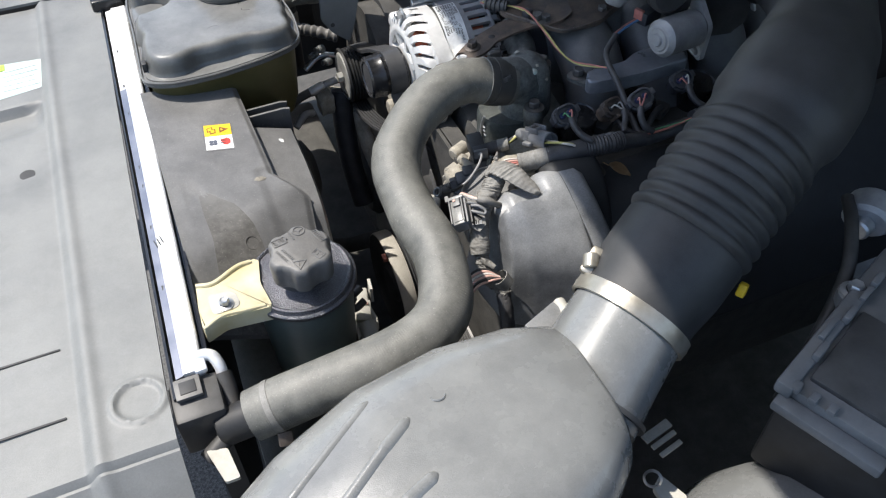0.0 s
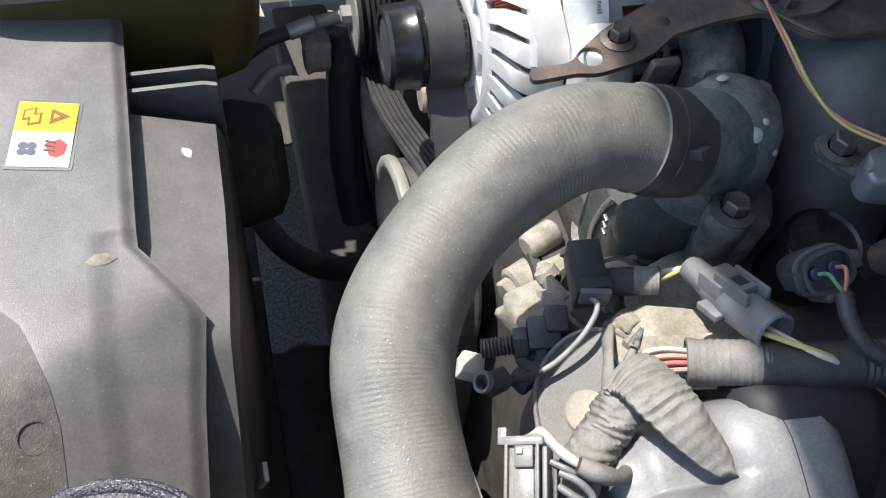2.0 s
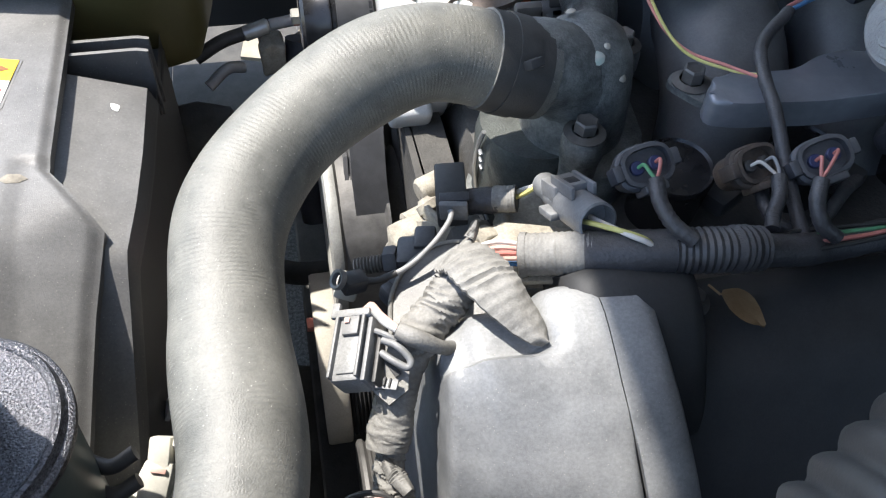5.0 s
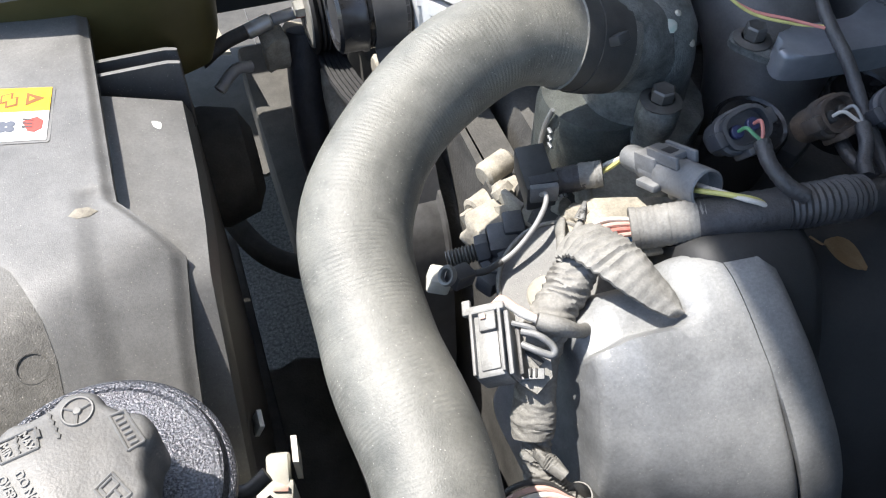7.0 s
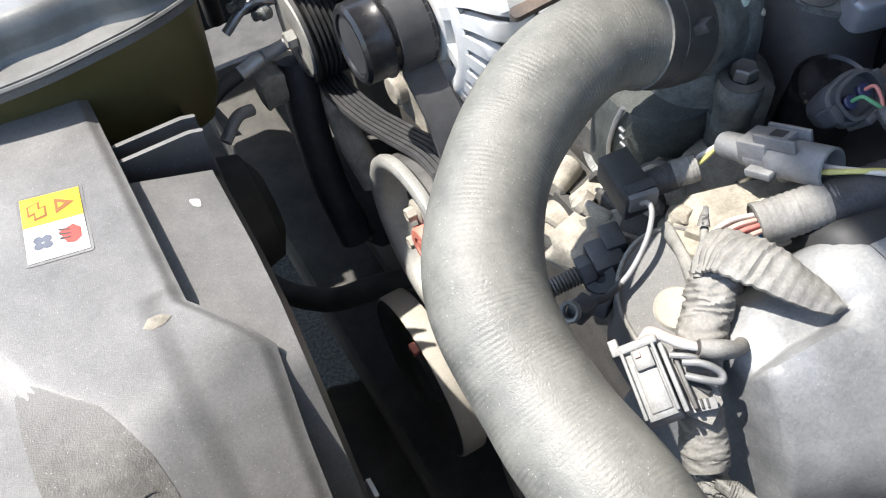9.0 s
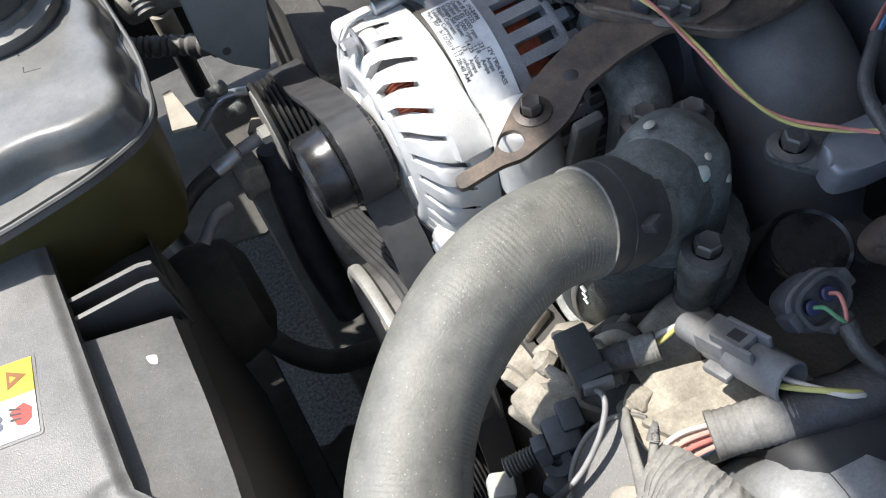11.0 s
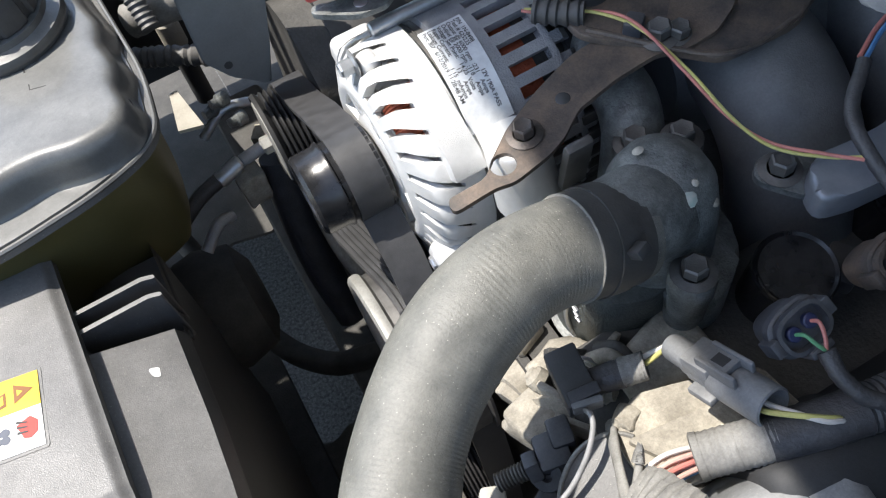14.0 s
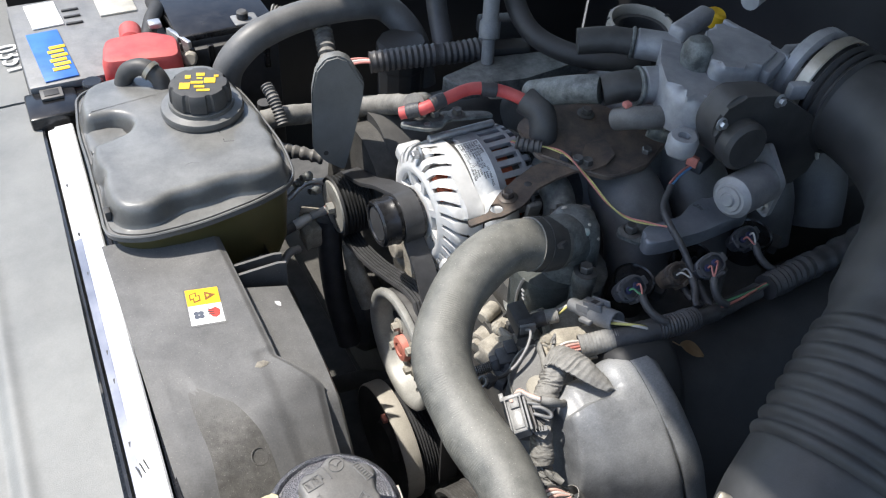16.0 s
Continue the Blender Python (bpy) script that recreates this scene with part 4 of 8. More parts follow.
# ---- engine block and covers ----
engine = thing("engine_block", (0.6, 0.15, 0.25), "grimy dark engine block with a dusty timing cover", "engine")
part("block", box((0.68, 0.15, 0.45), (0.60, 0.46, 0.40), 0.02), M_IRON, engine)
part("timing_cover", prism(rounded([(0.345, -0.14), (0.372, -0.14), (0.372, 0.44), (0.345, 0.44)], 0.008), 0.28, 0.745, 0.01), M_IRON, engine)
part("oil_pan", box((0.66, 0.15, 0.24), (0.5, 0.26, 0.10), 0.03), M_IRON, engine)
part("front_housing", lathe((0.325, 0.145, 0.633), (1, 0, 0), [(0, 0), (0.045, 0), (0.06, 0.02), (0.065, 0.05)], 32, close=False), M_IRON, engine)
part("valley", box((0.68, 0.15, 0.70), (0.6, 0.20, 0.12), 0.02), M_IRON, engine)


def loft(sections, cap=True):
    """Joins closed sections of equal length."""
    b = bmesh.new()
    rings = [[b.verts.new(p) for p in s] for s in sections]
    n = len(rings[0])
    for p, q in zip(rings, rings[1:]):
        for i in range(n):
            b.faces.new((p[i], p[(i + 1) % n], q[(i + 1) % n], q[i]))
    if cap:
        b.faces.new(rings[0])
        b.faces.new(rings[-1])
    return b


def rough_lump(c, s, seed, amp=0.18, rot=(0, 0, 0)):
    """An uneven dirty casting: a rounded block pushed about by noise."""
    b = box((0, 0, 0), (1, 1, 1), 0.12)
    bmesh.ops.subdivide_edges(b, edges=b.edges[:], cuts=2, use_grid_fill=True)
    for v in b.verts:
        v.co += amp * noise.noise_vector(v.co * 2.3 + Vector((seed * 7.1, seed, 0)))
    bmesh.ops.scale(b, verts=b.verts, vec=s)
    bmesh.ops.rotate(b, verts=b.verts, matrix=Euler([radians(a) for a in rot]).to_matrix(), cent=(0, 0, 0))
    bmesh.ops.translate(b, verts=b.verts, vec=c)
    return b


def section(x, pts, n=5, r=0.02):
    return [(x, y, z) for y, z in rounded(pts, r, n)]


vc = thing("valve_cover", (0.6, -0.12, 0.68), "worn black valve cover with a pale sunlit front hump", "valve cover")
LONG = [(-0.035, 0.70), (-0.045, 0.770), (-0.070, 0.800), (-0.110, 0.788), (-0.170, 0.712), (-0.205, 0.62)]
# Body and shoulder take the shade-darkened tone, hump and rim the sunlit one.
part("cover_body", loft([section(x, [(y + (0.02 if k else 0), z - k) for y, z in LONG]) for x, k in ((0.43, 0.0), (0.55, 0.0), (0.70, 0.0), (0.90, 0.0), (0.91, 0.02))]), M_COVERSHADE, vc, angle=60)
HUMP = [(-0.040, 0.66), (-0.058, 0.792), (-0.080, 0.834), (-0.128, 0.818), (-0.174, 0.778), (-0.206, 0.688)]


def hump(x, k, dy=0.0, dz=0.0):
    """One section of the hump, leaning outward downwards, scooped beside the harness and cut back at its front corner."""
    cy_, cz_ = -0.10, 0.72
    out = []
    ring = section(x, [(cy_ + (y - cy_) * k + dy, cz_ + (z - cz_) * k + dz) for y, z in HUMP], 7, 0.022)
    if 0.389 < x < 0.4185:
        crest = section(x, [(cy_ + (y - cy_) * 0.976, cz_ + (z - cz_) * 0.976) for y, z in HUMP], 7, 0.022)
        ring = [tuple(a + (b_ - a) * step(0.775, 0.808, q[2]) for a, b_ in zip(p, q)) for p, q in zip(ring, crest)]
    dense = []
    for i, p in enumerate(ring):
        q = ring[(i + 1) % len(ring)]
        m = 8 if i % 8 == 7 else 1
        dense += [tuple(a + (b_ - a) * j / m for a, b_ in zip(p, q)) for j in range(m)]
    for px_, py_, pz_ in dense:
        lean = -0.10 * step(0.350, 0.325, x) + 0.16 * step(0.36, 0.39, x)
        pz_ -= 0.015 * step(-0.113, -0.101, py_) * step(0.378, 0.362, x) * step(0.70, 0.76, pz_)
        t = min(1.0, max(0.0, (x - 0.328) / 0.060))
        low = min(1.0, max(0.0, (0.786 - pz_) / 0.095))
        if py_ < -0.10:
            py_ = -0.10 + (py_ + 0.10) * ((0.62 + 0.38 * t) * (1 - low) + (0.60 + 0.40 * t) * low)
        out.append((px_ + lean * max(0.0, 0.815 - pz_), py_, pz_))
    return out


ROWS = ((0.3245, 0.50), (0.3247, 0.86), (0.3256, 0.905), (0.328, 0.927), (0.331, 0.938), (0.3345, 0.952), (0.3375, 0.974), (0.340, 0.993), (0.3430, 1.0), (0.348, 0.999), (0.354, 0.996), (0.360, 0.993), (0.364, 0.991), (0.368, 0.990), (0.374, 0.988), (0.381, 0.985), (0.387, 0.980), (0.391, 0.972), (0.3935, 0.960), (0.3945, 0.93), (0.395, 0.88))
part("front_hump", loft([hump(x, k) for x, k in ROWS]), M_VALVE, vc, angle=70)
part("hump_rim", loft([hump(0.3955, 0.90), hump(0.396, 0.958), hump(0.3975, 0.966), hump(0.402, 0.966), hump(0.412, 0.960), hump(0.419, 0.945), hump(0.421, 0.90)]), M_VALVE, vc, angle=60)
part("shoulder", loft([section(x, [(-0.03, 0.70), (-0.050, 0.800 + d), (-0.074, 0.832 + d), (-0.100, 0.822 + d), (-0.122, 0.790 + d), (-0.15, 0.70)], 6, 0.022) for x, d in ((0.385, -0.006), (0.395, -0.001), (0.41, 0.0), (0.436, 0.0), (0.443, -0.004), (0.447, -0.014), (0.449, -0.03))]), M_COVERSHADE, vc, angle=70)
bolt((0.452, -0.078, 0.797), (0, -0.2, 1), 0.005, 0.006, True, M_DARKSTEEL, vc)
leaf = thing("dry_leaf", (0.468, -0.085, 0.79), "small dry brown leaf lying on the valve cover", "leaf")
b = bmesh.new()
lp, lq = Vector((0.4615, -0.083, 0.807)), Vector((0.480, -0.0985, 0.797))
ax = (lq - lp)
sd = Vector((ax.y, -ax.x, 0)).normalized()
spine = [lp + ax * u + Vector((0, 0, 0.002 * math.sin(3 * u))) for u in span(0, 1, 8)]
wid = [0.0012, 0.0045, 0.007, 0.008, 0.0083, 0.0076, 0.006, 0.0035, 0.0005]
lf = [b.verts.new(p + sd * w + Vector((0, 0, 0.002))) for p, w in zip(spine, wid)]
md = [b.verts.new(p) for p in spine]
rt = [b.verts.new(p - sd * w + Vector((0, 0, 0.0025))) for p, w in zip(spine, wid)]
for i in range(8):
    b.faces.new((lf[i], lf[i + 1], md[i + 1], md[i]))
    b.faces.new((md[i], md[i + 1], rt[i + 1], rt[i]))
bmesh.ops.solidify(b, geom=b.faces[:], thickness=0.0005)
part("blade", b, M_LEAF, leaf)
part("stalk", tube([lp, lp + Vector((-0.004, 0.006, 0.001))], 0.0006, 6), M_LEAF, leaf)

# far bank, in the shade
vcf = thing("far_valve_cover", (0.62, 0.42, 0.68), "dark valve cover of the other cylinder bank", "valve cover")
part("cover_body", loft([section(x, [(0.30, 0.70), (0.312, 0.770), (0.36, 0.795), (0.41, 0.785), (0.47, 0.70), (0.50, 0.62)]) for x in (0.36, 0.5, 0.7, 0.9)]), M_BLACK, vcf, angle=60)
part("front_cover", loft([section(x, [(0.29, 0.66), (0.30, 0.76), (0.35, 0.785), (0.40, 0.775), (0.46, 0.69), (0.48, 0.6)]) for x in (0.335, 0.34, 0.362)]), M_IRON, vcf, angle=60)

# ---- alternator ----
AX = Vector((0, 0.2, 0.785))
alt = thing("alternator", (0.39, AX.y, AX.z - 0.07), "shiny new aluminium alternator with a silver test label", "alternator")


def at_alt(x, r, deg):
    """deg 90 is up, 180 towards the near side."""
    a = radians(deg)
    return Vector((x, AX.y + r * math.cos(a), AX.z + r * math.sin(a)))


def ring_x(profile, seg=64):
    """profile of (x, radius) round the alternator's axis."""
    return lathe((0, AX.y, AX.z), (1, 0, 0), [(r, x) for x, r in profile], seg, close=False)


part("hub", ring_x([(0.336, 0.0), (0.336, 0.026), (0.338, 0.030), (0.343, 0.032), (0.350, 0.030), (0.350, 0.0)]), M_CAST, alt)
part("shoulder_ring", ring_x([(0.337, 0.044), (0.3352, 0.0485), (0.3358, 0.052), (0.3385, 0.0560), (0.342, 0.054), (0.342, 0.044), (0.337, 0.044)]), M_CAST, alt)
for k in range(28):
    d = 360 * k / 28 + 4
    b = loft([[at_alt(x, r, d + tw + w) + Vector((hh, 0, 0)) for w, hh in ((-5.0 * s, 0.0), (5.0 * s, 0.0), (5.0 * s, 0.007), (-5.0 * s, 0.007))] for x, r, tw, s in ((0.336, 0.049, -9, 0.92), (0.3380, 0.0572, -7, 0.80), (0.3410, 0.0650, -4.5, 0.74), (0.3455, 0.0703, -1, 0.72), (0.352, 0.0720, 2.0, 0.78), (0.360, 0.0724, 5, 0.80), (0.366, 0.0726, 7, 1.0))])
    part("vane", b, M_CAST, alt, angle=50)
for k in range(8):
    b = loft([[at_alt(x, r, 45 * k + 10 + w) + Vector((hh, 0, 0)) for w, hh in ((-s, 0.0), (s, 0.0), (s, 0.008), (-s, 0.008))] for x, r, s in ((0.338, 0.028, 8), (0.336, 0.050, 4.5))])
    part("spoke", b, M_CAST, alt)
part("inner_drum", ring_x([(0.345, 0.036), (0.345, 0.046), (0.348, 0.051), (0.37, 0.052), (0.37, 0.036)]), M_CAST, alt, "inner drum")
for k in range(16):
    a0 = 98 + 2.2 * k
    part("winding", tube([at_alt(0.344, 0.054, a0), at_alt(0.347, 0.0585, a0 + 0.6), at_alt(0.352, 0.0605, a0 + 1.2), at_alt(0.372, 0.0605, a0 + 2.4)], 0.0012, 8, 4), M_COPPER, alt, "copper winding" if k == 0 else "")
part("rotor", ring_x([(0.344, 0.0), (0.344, 0.036), (0.36, 0.036)]), M_IRON, alt)
part("front_case", ring_x([(0.3620, 0.0680), (0.3630, 0.0722), (0.366, 0.0727), (0.376, 0.0728), (0.378, 0.070), (0.378, 0.060)]), M_CAST, alt)
part("stator", ring_x([(0.376, 0.0690), (0.386, 0.0690), (0.386, 0.060)]), M_DARKSTEEL, alt)
part("stator_lip", ring_x([(0.3805, 0.0694), (0.381, 0.0700), (0.3815, 0.0694)]), M_IRON, alt)
part("rear_band", ring_x([(0.386, 0.068), (0.387, 0.0728), (0.412, 0.0728), (0.413, 0.070), (0.413, 0.060)]), M_OLDCAST, alt)
for k in range(34):
    d = 360 * k / 34
    b = loft([[at_alt(x, r, d + w) for w, r in ((-2.6, r0 - 0.006), (-2.6, r0), (2.6, r0), (2.6, r0 - 0.006))] for x, r0 in ((0.411, 0.0725), (0.448, 0.0725), (0.453, 0.068))])
    part("rear_finger", b, M_OLDCAST, alt)
part("rear_ring", ring_x([(0.437, 0.0735), (0.4395, 0.0738), (0.4415, 0.0735), (0.4415, 0.066), (0.437, 0.066)]), M_OLDCAST, alt)
part("rear_core", ring_x([(0.408, 0.0), (0.408, 0.062), (0.45, 0.062), (0.452, 0.0)]), M_IRON, alt)
part("rear_coil", ring_x([(0.413, 0.0635), (0.420, 0.0648), (0.430, 0.0635)]), M_COPPER, alt)
part("rear_cap", ring_x([(0.450, 0.066), (0.462, 0.064), (0.468, 0.058), (0.468, 0.0)]), M_BLACK, alt)
for k in range(7):
    part("rear_fin", box(at_alt(0.456, 0.070, 138 + 9 * k), (0.034, 0.006, 0.010), 0.001, rot=(138 + 9 * k - 90, 0, 0)), M_BLACK, alt)
# ears and through bolts
for d, r, x, s in ((80, 0.073, 0.350, (0.013, 0.015, 0.012)), (205, 0.078, 0.350, (0.030, 0.020, 0.022)), (20, 0.078, 0.36, (0.03, 0.02, 0.024))):
    part("ear", box(at_alt(x, r - 0.006, d), s, 0.005, rot=(d - 90, 0, 0), seg=3), M_CAST, alt)
part("bolt_boss", lathe((0.3925, 0.1170, 0.800), (-0.08, 0.1, 1), [(0.019, 0), (0.0175, 0.028), (0.0165, 0.046), (0.0150, 0.0478), (0, 0.0478)], 32, close=False), M_CAST, alt)
part("boss_web", loft([[at_alt(x, r, d) for d, r in ((112, 0.060), (112, 0.0735), (128, 0.0765), (142, 0.0840), (150, 0.0830), (152, 0.070))] for x in (0.356, 0.359, 0.3725, 0.3745)]), M_CAST, alt, angle=50)
part("boss_web", loft([[at_alt(x, r, d) for d, r in ((136, 0.060), (138, 0.0735), (143, 0.0800), (150, 0.0830), (152, 0.070))] for x in (0.372, 0.375, 0.390, 0.394)]), M_CAST, alt, angle=50)
part("through_bolt", rod(at_alt(0.360, 0.0765, 68), at_alt(0.44, 0.0765, 68), 0.0042, 16, 0.001), M_STEEL, alt)
for d, x, r in ((79, 0.3425, 0.0695), (205, 0.342, 0.072), (330, 0.342, 0.070)):
    bolt(at_alt(x, r, d), (-1, 0, 0), 0.0048, 0.008, True, M_STEEL, alt)
part("pulley", ring_x([(0.288, 0.0), (0.288, 0.0195), (0.2865, 0.0205), (0.2862, 0.024), (0.2885, 0.0262), (0.302, 0.0265), (0.304, 0.028), (0.3055, 0.028), (0.3065, 0.0262), (0.330, 0.0262), (0.331, 0.0285), (0.333, 0.0285), (0.333, 0.0)], 56), M_GLOSS, alt, "glossy black pulley with a capped nose")
part("pulley_cap", ring_x([(0.2872, 0.0), (0.2872, 0.012), (0.2878, 0.0185), (0.2886, 0.0192), (0.2886, 0.0)], 40), M_BLACK, alt)
part("spacer", ring_x([(0.334, 0.0), (0.334, 0.021), (0.345, 0.021)], 32), M_DARKSTEEL, alt)
# label with its printed lines
LA0, LA1, LX0, LX1 = 85.0, 138.0, 0.3795, 0.4065


def lean(deg):
    """The label was stuck on slightly askew."""
    return 0.0035 * (deg - LA0) / (LA1 - LA0)


b = bmesh.new()
grid = [[b.verts.new(at_alt(x - lean(a), 0.0735, a)) for x in span(LX0, LX1, 4)] for a in span(LA0, LA1, 14)]
low = [[b.verts.new(at_alt(x - lean(a), 0.0729, a)) for x in span(LX0, LX1, 4)] for a in span(LA0, LA1, 14)]
for j in range(14):
    for i in range(4):
        b.faces.new((grid[j][i], grid[j][i + 1], grid[j + 1][i + 1], grid[j + 1][i]))
        b.faces.new((low[j][i], low[j + 1][i], low[j + 1][i + 1], low[j][i + 1]))
label_ob = part("test_label", b, M_SILVERLBL, alt, "silver label with printed test figures")
LINES = ["P/N  1N-8498", "Test # 625235                12V 190A PASS", "Output @ 6000 rpm  :231    Amps", "Output @ 2000 rpm  :118    Amps", "Voltage Set Point:   14.25  Volts", "Ripple Current:        13     Amps", "Leakage Current:    1.15  mAmps", "Part: 307   6/12/2019 11:28:48 AM"]


def curved_text(text, size, x, deg, parent):
    """Letters bent round the alternator's body, reading down the near side."""
    cu = bpy.data.curves.new("lettering", "FONT")
    cu.body, cu.size, cu.extrude, cu.offset = text, size, 0.00003, 0.00004
    tmp = bpy.data.objects.new("lettering", cu)
    scene.collection.objects.link(tmp)
    me = bpy.data.meshes.new_from_object(tmp.evaluated_get(bpy.context.evaluated_depsgraph_get()))
    bpy.data.objects.remove(tmp)
    bpy.data.curves.remove(cu)
    me.materials.clear()
    me.materials.append(M_INK)
    for v in me.vertices:
        a = deg + math.degrees(v.co.x / 0.0736)
        p = at_alt(x + v.co.y - lean(a), 0.07365 + v.co.z, a)
        v.co = p - BASE[parent.name]
    ob = new("lettering", me)
    ob.parent = parent
    BASE[ob.name] = BASE[parent.name]


for k, line in enumerate(LINES):
    curved_text(line, 0.0035, LX1 - 0.0040 - 0.0030 * k, LA0 + 1.5, label_ob)

# steel bracket over the alternator
br = thing("alternator_bracket", (0.43, 0.12, 0.855), "rusty dark steel bracket bolted over the alternator", "bracket")


def brz(x, y):
    return 0.8515 + 0.10 * (x - 0.393)


BR = [(0.341, 0.108), (0.340, 0.099), (0.364, 0.099), (0.374, 0.096), (0.396, 0.099), (0.407, 0.103), (0.422, 0.113), (0.448, 0.117), (0.473, 0.117), (0.486, 0.110), (0.505, 0.110), (0.524, 0.119), (0.53, 0.145), (0.486, 0.150), (0.462, 0.146), (0.438, 0.145), (0.412, 0.137), (0.387, 0.126), (0.376, 0.118), (0.363, 0.107)]
hole = [(0.3745 + 0.0068 * math.cos(radians(-100 - 15 * k)), 0.1085 + 0.0068 * math.sin(radians(-100 - 15 * k))) for k in range(25)]
rim_ = rounded(BR, 0.004, 3)
at = min(range(len(rim_)), key=lambda i: (Vector(rim_[i]).to_2d() - Vector((0.374, 0.096))).length)
plate_outline = [tuple(p)[:2] for p in rim_[:at + 1]] + hole + [tuple(p)[:2] for p in rim_[at:]]
part("plate", prism(plate_outline, lambda x, y: brz(x, y) - 0.003, brz), M_RUST, br)
part("plate_hole", lathe((0.420, 0.124, brz(0.42, 0.124)), (-0.10, 0, 1), [(0, 0.0004), (0.0035, 0.0004), (0.004, 0.0)], 18, close=False), M_INK, br)
bolt((0.3925, 0.117, brz(0.3925, 0.117)), (-0.1, 0, 1), 0.0056, 0.0065, True, M_RUST, br)
bolt((0.481, 0.126, brz(0.481, 0.126)), (-0.1, 0, 1), 0.0064, 0.0065, True, M_DARKSTEEL, br)
part("brace", box((0.41, 0.098, 0.835), (0.016, 0.006, 0.04), 0.002, rot=(10, 0, 0)), M_DARKSTEEL, br)
# heat shield plate behind
hp = [(0.446, 0.150), (0.498, 0.096), (0.545, 0.094), (0.594, 0.118), (0.560, 0.200), (0.50, 0.225), (0.45, 0.20)]
shield = solid("heat_shield", prism(rounded(hp, 0.008), lambda x, y: 0.858 + 0.10 * (y - 0.1) - 0.004, lambda x, y: 0.858 + 0.10 * (y - 0.1) + 0.3 * max(0, x - 0.56), 0.001), M_RUST, (0.52, 0.15, 0.86), "dark rust-brown heat shield plate beside the intake", "heat shield")
for x, y in ((0.489, 0.121), (0.560, 0.112), (0.535, 0.190)):
    bolt((x, y, 0.858 + 0.10 * (y - 0.1)), (0, -0.1, 1), 0.0056, 0.006, True, M_DARKSTEEL, shield)
part("folded_edge", tube([(0.452, 0.150, 0.8632), (0.499, 0.099, 0.8582), (0.543, 0.097, 0.8580), (0.556, 0.102, 0.8585)], 0.0016, 8), M_RUST, shield)

# ---- pulleys and belt ----
XP = 0.317


P1 = (0.145, 0.633)
wp = thing("water_pump_pulley", (0.30, P1[0], P1[1]), "dusty grey dished pulley with a faded red hub", "pulley", "belt pulleys")
part("dish", lathe((0.292, *P1), (1, 0, 0), [(0.0735, 0.004), (0.0748, 0.001), (0.0742, -0.003), (0.0715, -0.0048), (0.067, -0.0044), (0.0630, -0.0020), (0.0605, 0.003), (0.0590, 0.014), (0.0570, 0.018), (0.040, 0.0190), (0.0375, 0.017), (0.0355, 0.009), (0.033, 0.0075), (0, 0.0075)], 72, close=False), M_PULLEY, wp)
part("rim", lathe((0.292, *P1), (1, 0, 0), [(0.0735, 0.004), (0.071, 0.006), (0.071, 0.036), (0.074, 0.038), (0.074, 0.040), (0.06, 0.040)], 64, close=False), M_DARKSTEEL, wp)
part("hub", lathe((0.292, *P1), (-1, 0, 0), [(0.0165, -0.008), (0.0165, -0.002), (0.0145, 0.0005), (0.0085, 0.0010), (0.0070, -0.001), (0.0055, 0.0005), (0, 0.0005)], 28, close=False), M_REDPAINT, wp, "faded red hub")
for k in range(4):
    a = radians(90 * k + 50)
    bolt((0.2995, P1[0] + 0.0265 * math.cos(a), P1[1] + 0.0265 * math.sin(a)), (-1, 0, 0), 0.0055, 0.007, True, M_CREAM, wp)
    part("slot", lathe((0.3105, P1[0] + 0.048 * math.cos(a + 0.7), P1[1] + 0.048 * math.sin(a + 0.7)), (-1, 0, 0), [(0, 0.0012), (0.006, 0.0012), (0.007, 0)], 20, close=False), M_INK, wp)

P2 = (0.335, 0.700)
gp = thing("grooved_pulley", (0.29, P2[0], P2[1]), "grooved black pulley with a grey face and centre bolt", "pulley", "belt pulleys")
prof = [(0.0, 0.0), (0.034, 0.0), (0.038, -0.002), (0.040, 0.001)]
for k in range(10):
    prof += [(0.0385, 0.003 + 0.0042 * k), (0.0355, 0.0045 + 0.0042 * k), (0.0385, 0.006 + 0.0042 * k)]
prof += [(0.040, 0.046), (0.040, 0.048), (0.0, 0.048)]
# Wheel coloured almost black to paint the shadow it lies in.
part("wheel", lathe((0.292, *P2), (1, 0, 0), prof, 56, close=False), M_SHADEBLACK, gp)
part("face", lathe((0.2915, *P2), (-1, 0, 0), [(0.0345, 0), (0.033, 0.002), (0.016, 0.003), (0.012, -0.001 + 0.002), (0, 0.001)], 40, close=False), M_PULLEY, gp, "dusty grey face")
bolt((0.2895, *P2), (-1, 0, 0), 0.0075, 0.008, False, M_PULLEY, gp)
part("slot", box((0.2885, P2[0] - 0.012, P2[1] - 0.014), (0.001, 0.018, 0.007), 0.0003, rot=(40, 0, 0)), M_INK, gp)

P4 = (-0.030, 0.470)
ip = thing("idler_pulley", (0.29, P4[0], P4[1]), "dusty grey ribbed belt pulley low beside the hose", "pulley", "belt pulleys")
rise = []
for k in range(7):
    rise += [(0.0660, 0.008 + 0.0036 * k), (0.0635, 0.0096 + 0.0036 * k), (0.0660, 0.0112 + 0.0036 * k)]
part("wheel", lathe((0.288, *P4), (1, 0, 0), [(0.0, 0.014), (0.020, 0.013), (0.052, 0.016), (0.058, 0.004), (0.064, 0.002), (0.067, 0.004), (0.067, 0.007)] + rise + [(0.067, 0.036), (0.0, 0.038)], 64, close=False), M_DARKSTEEL, ip)
part("hub", lathe((0.300, *P4), (-1, 0, 0), [(0.016, -0.004), (0.015, 0.008), (0.012, 0.010), (0, 0.010)], 24, close=False), M_DARKSTEEL, ip)
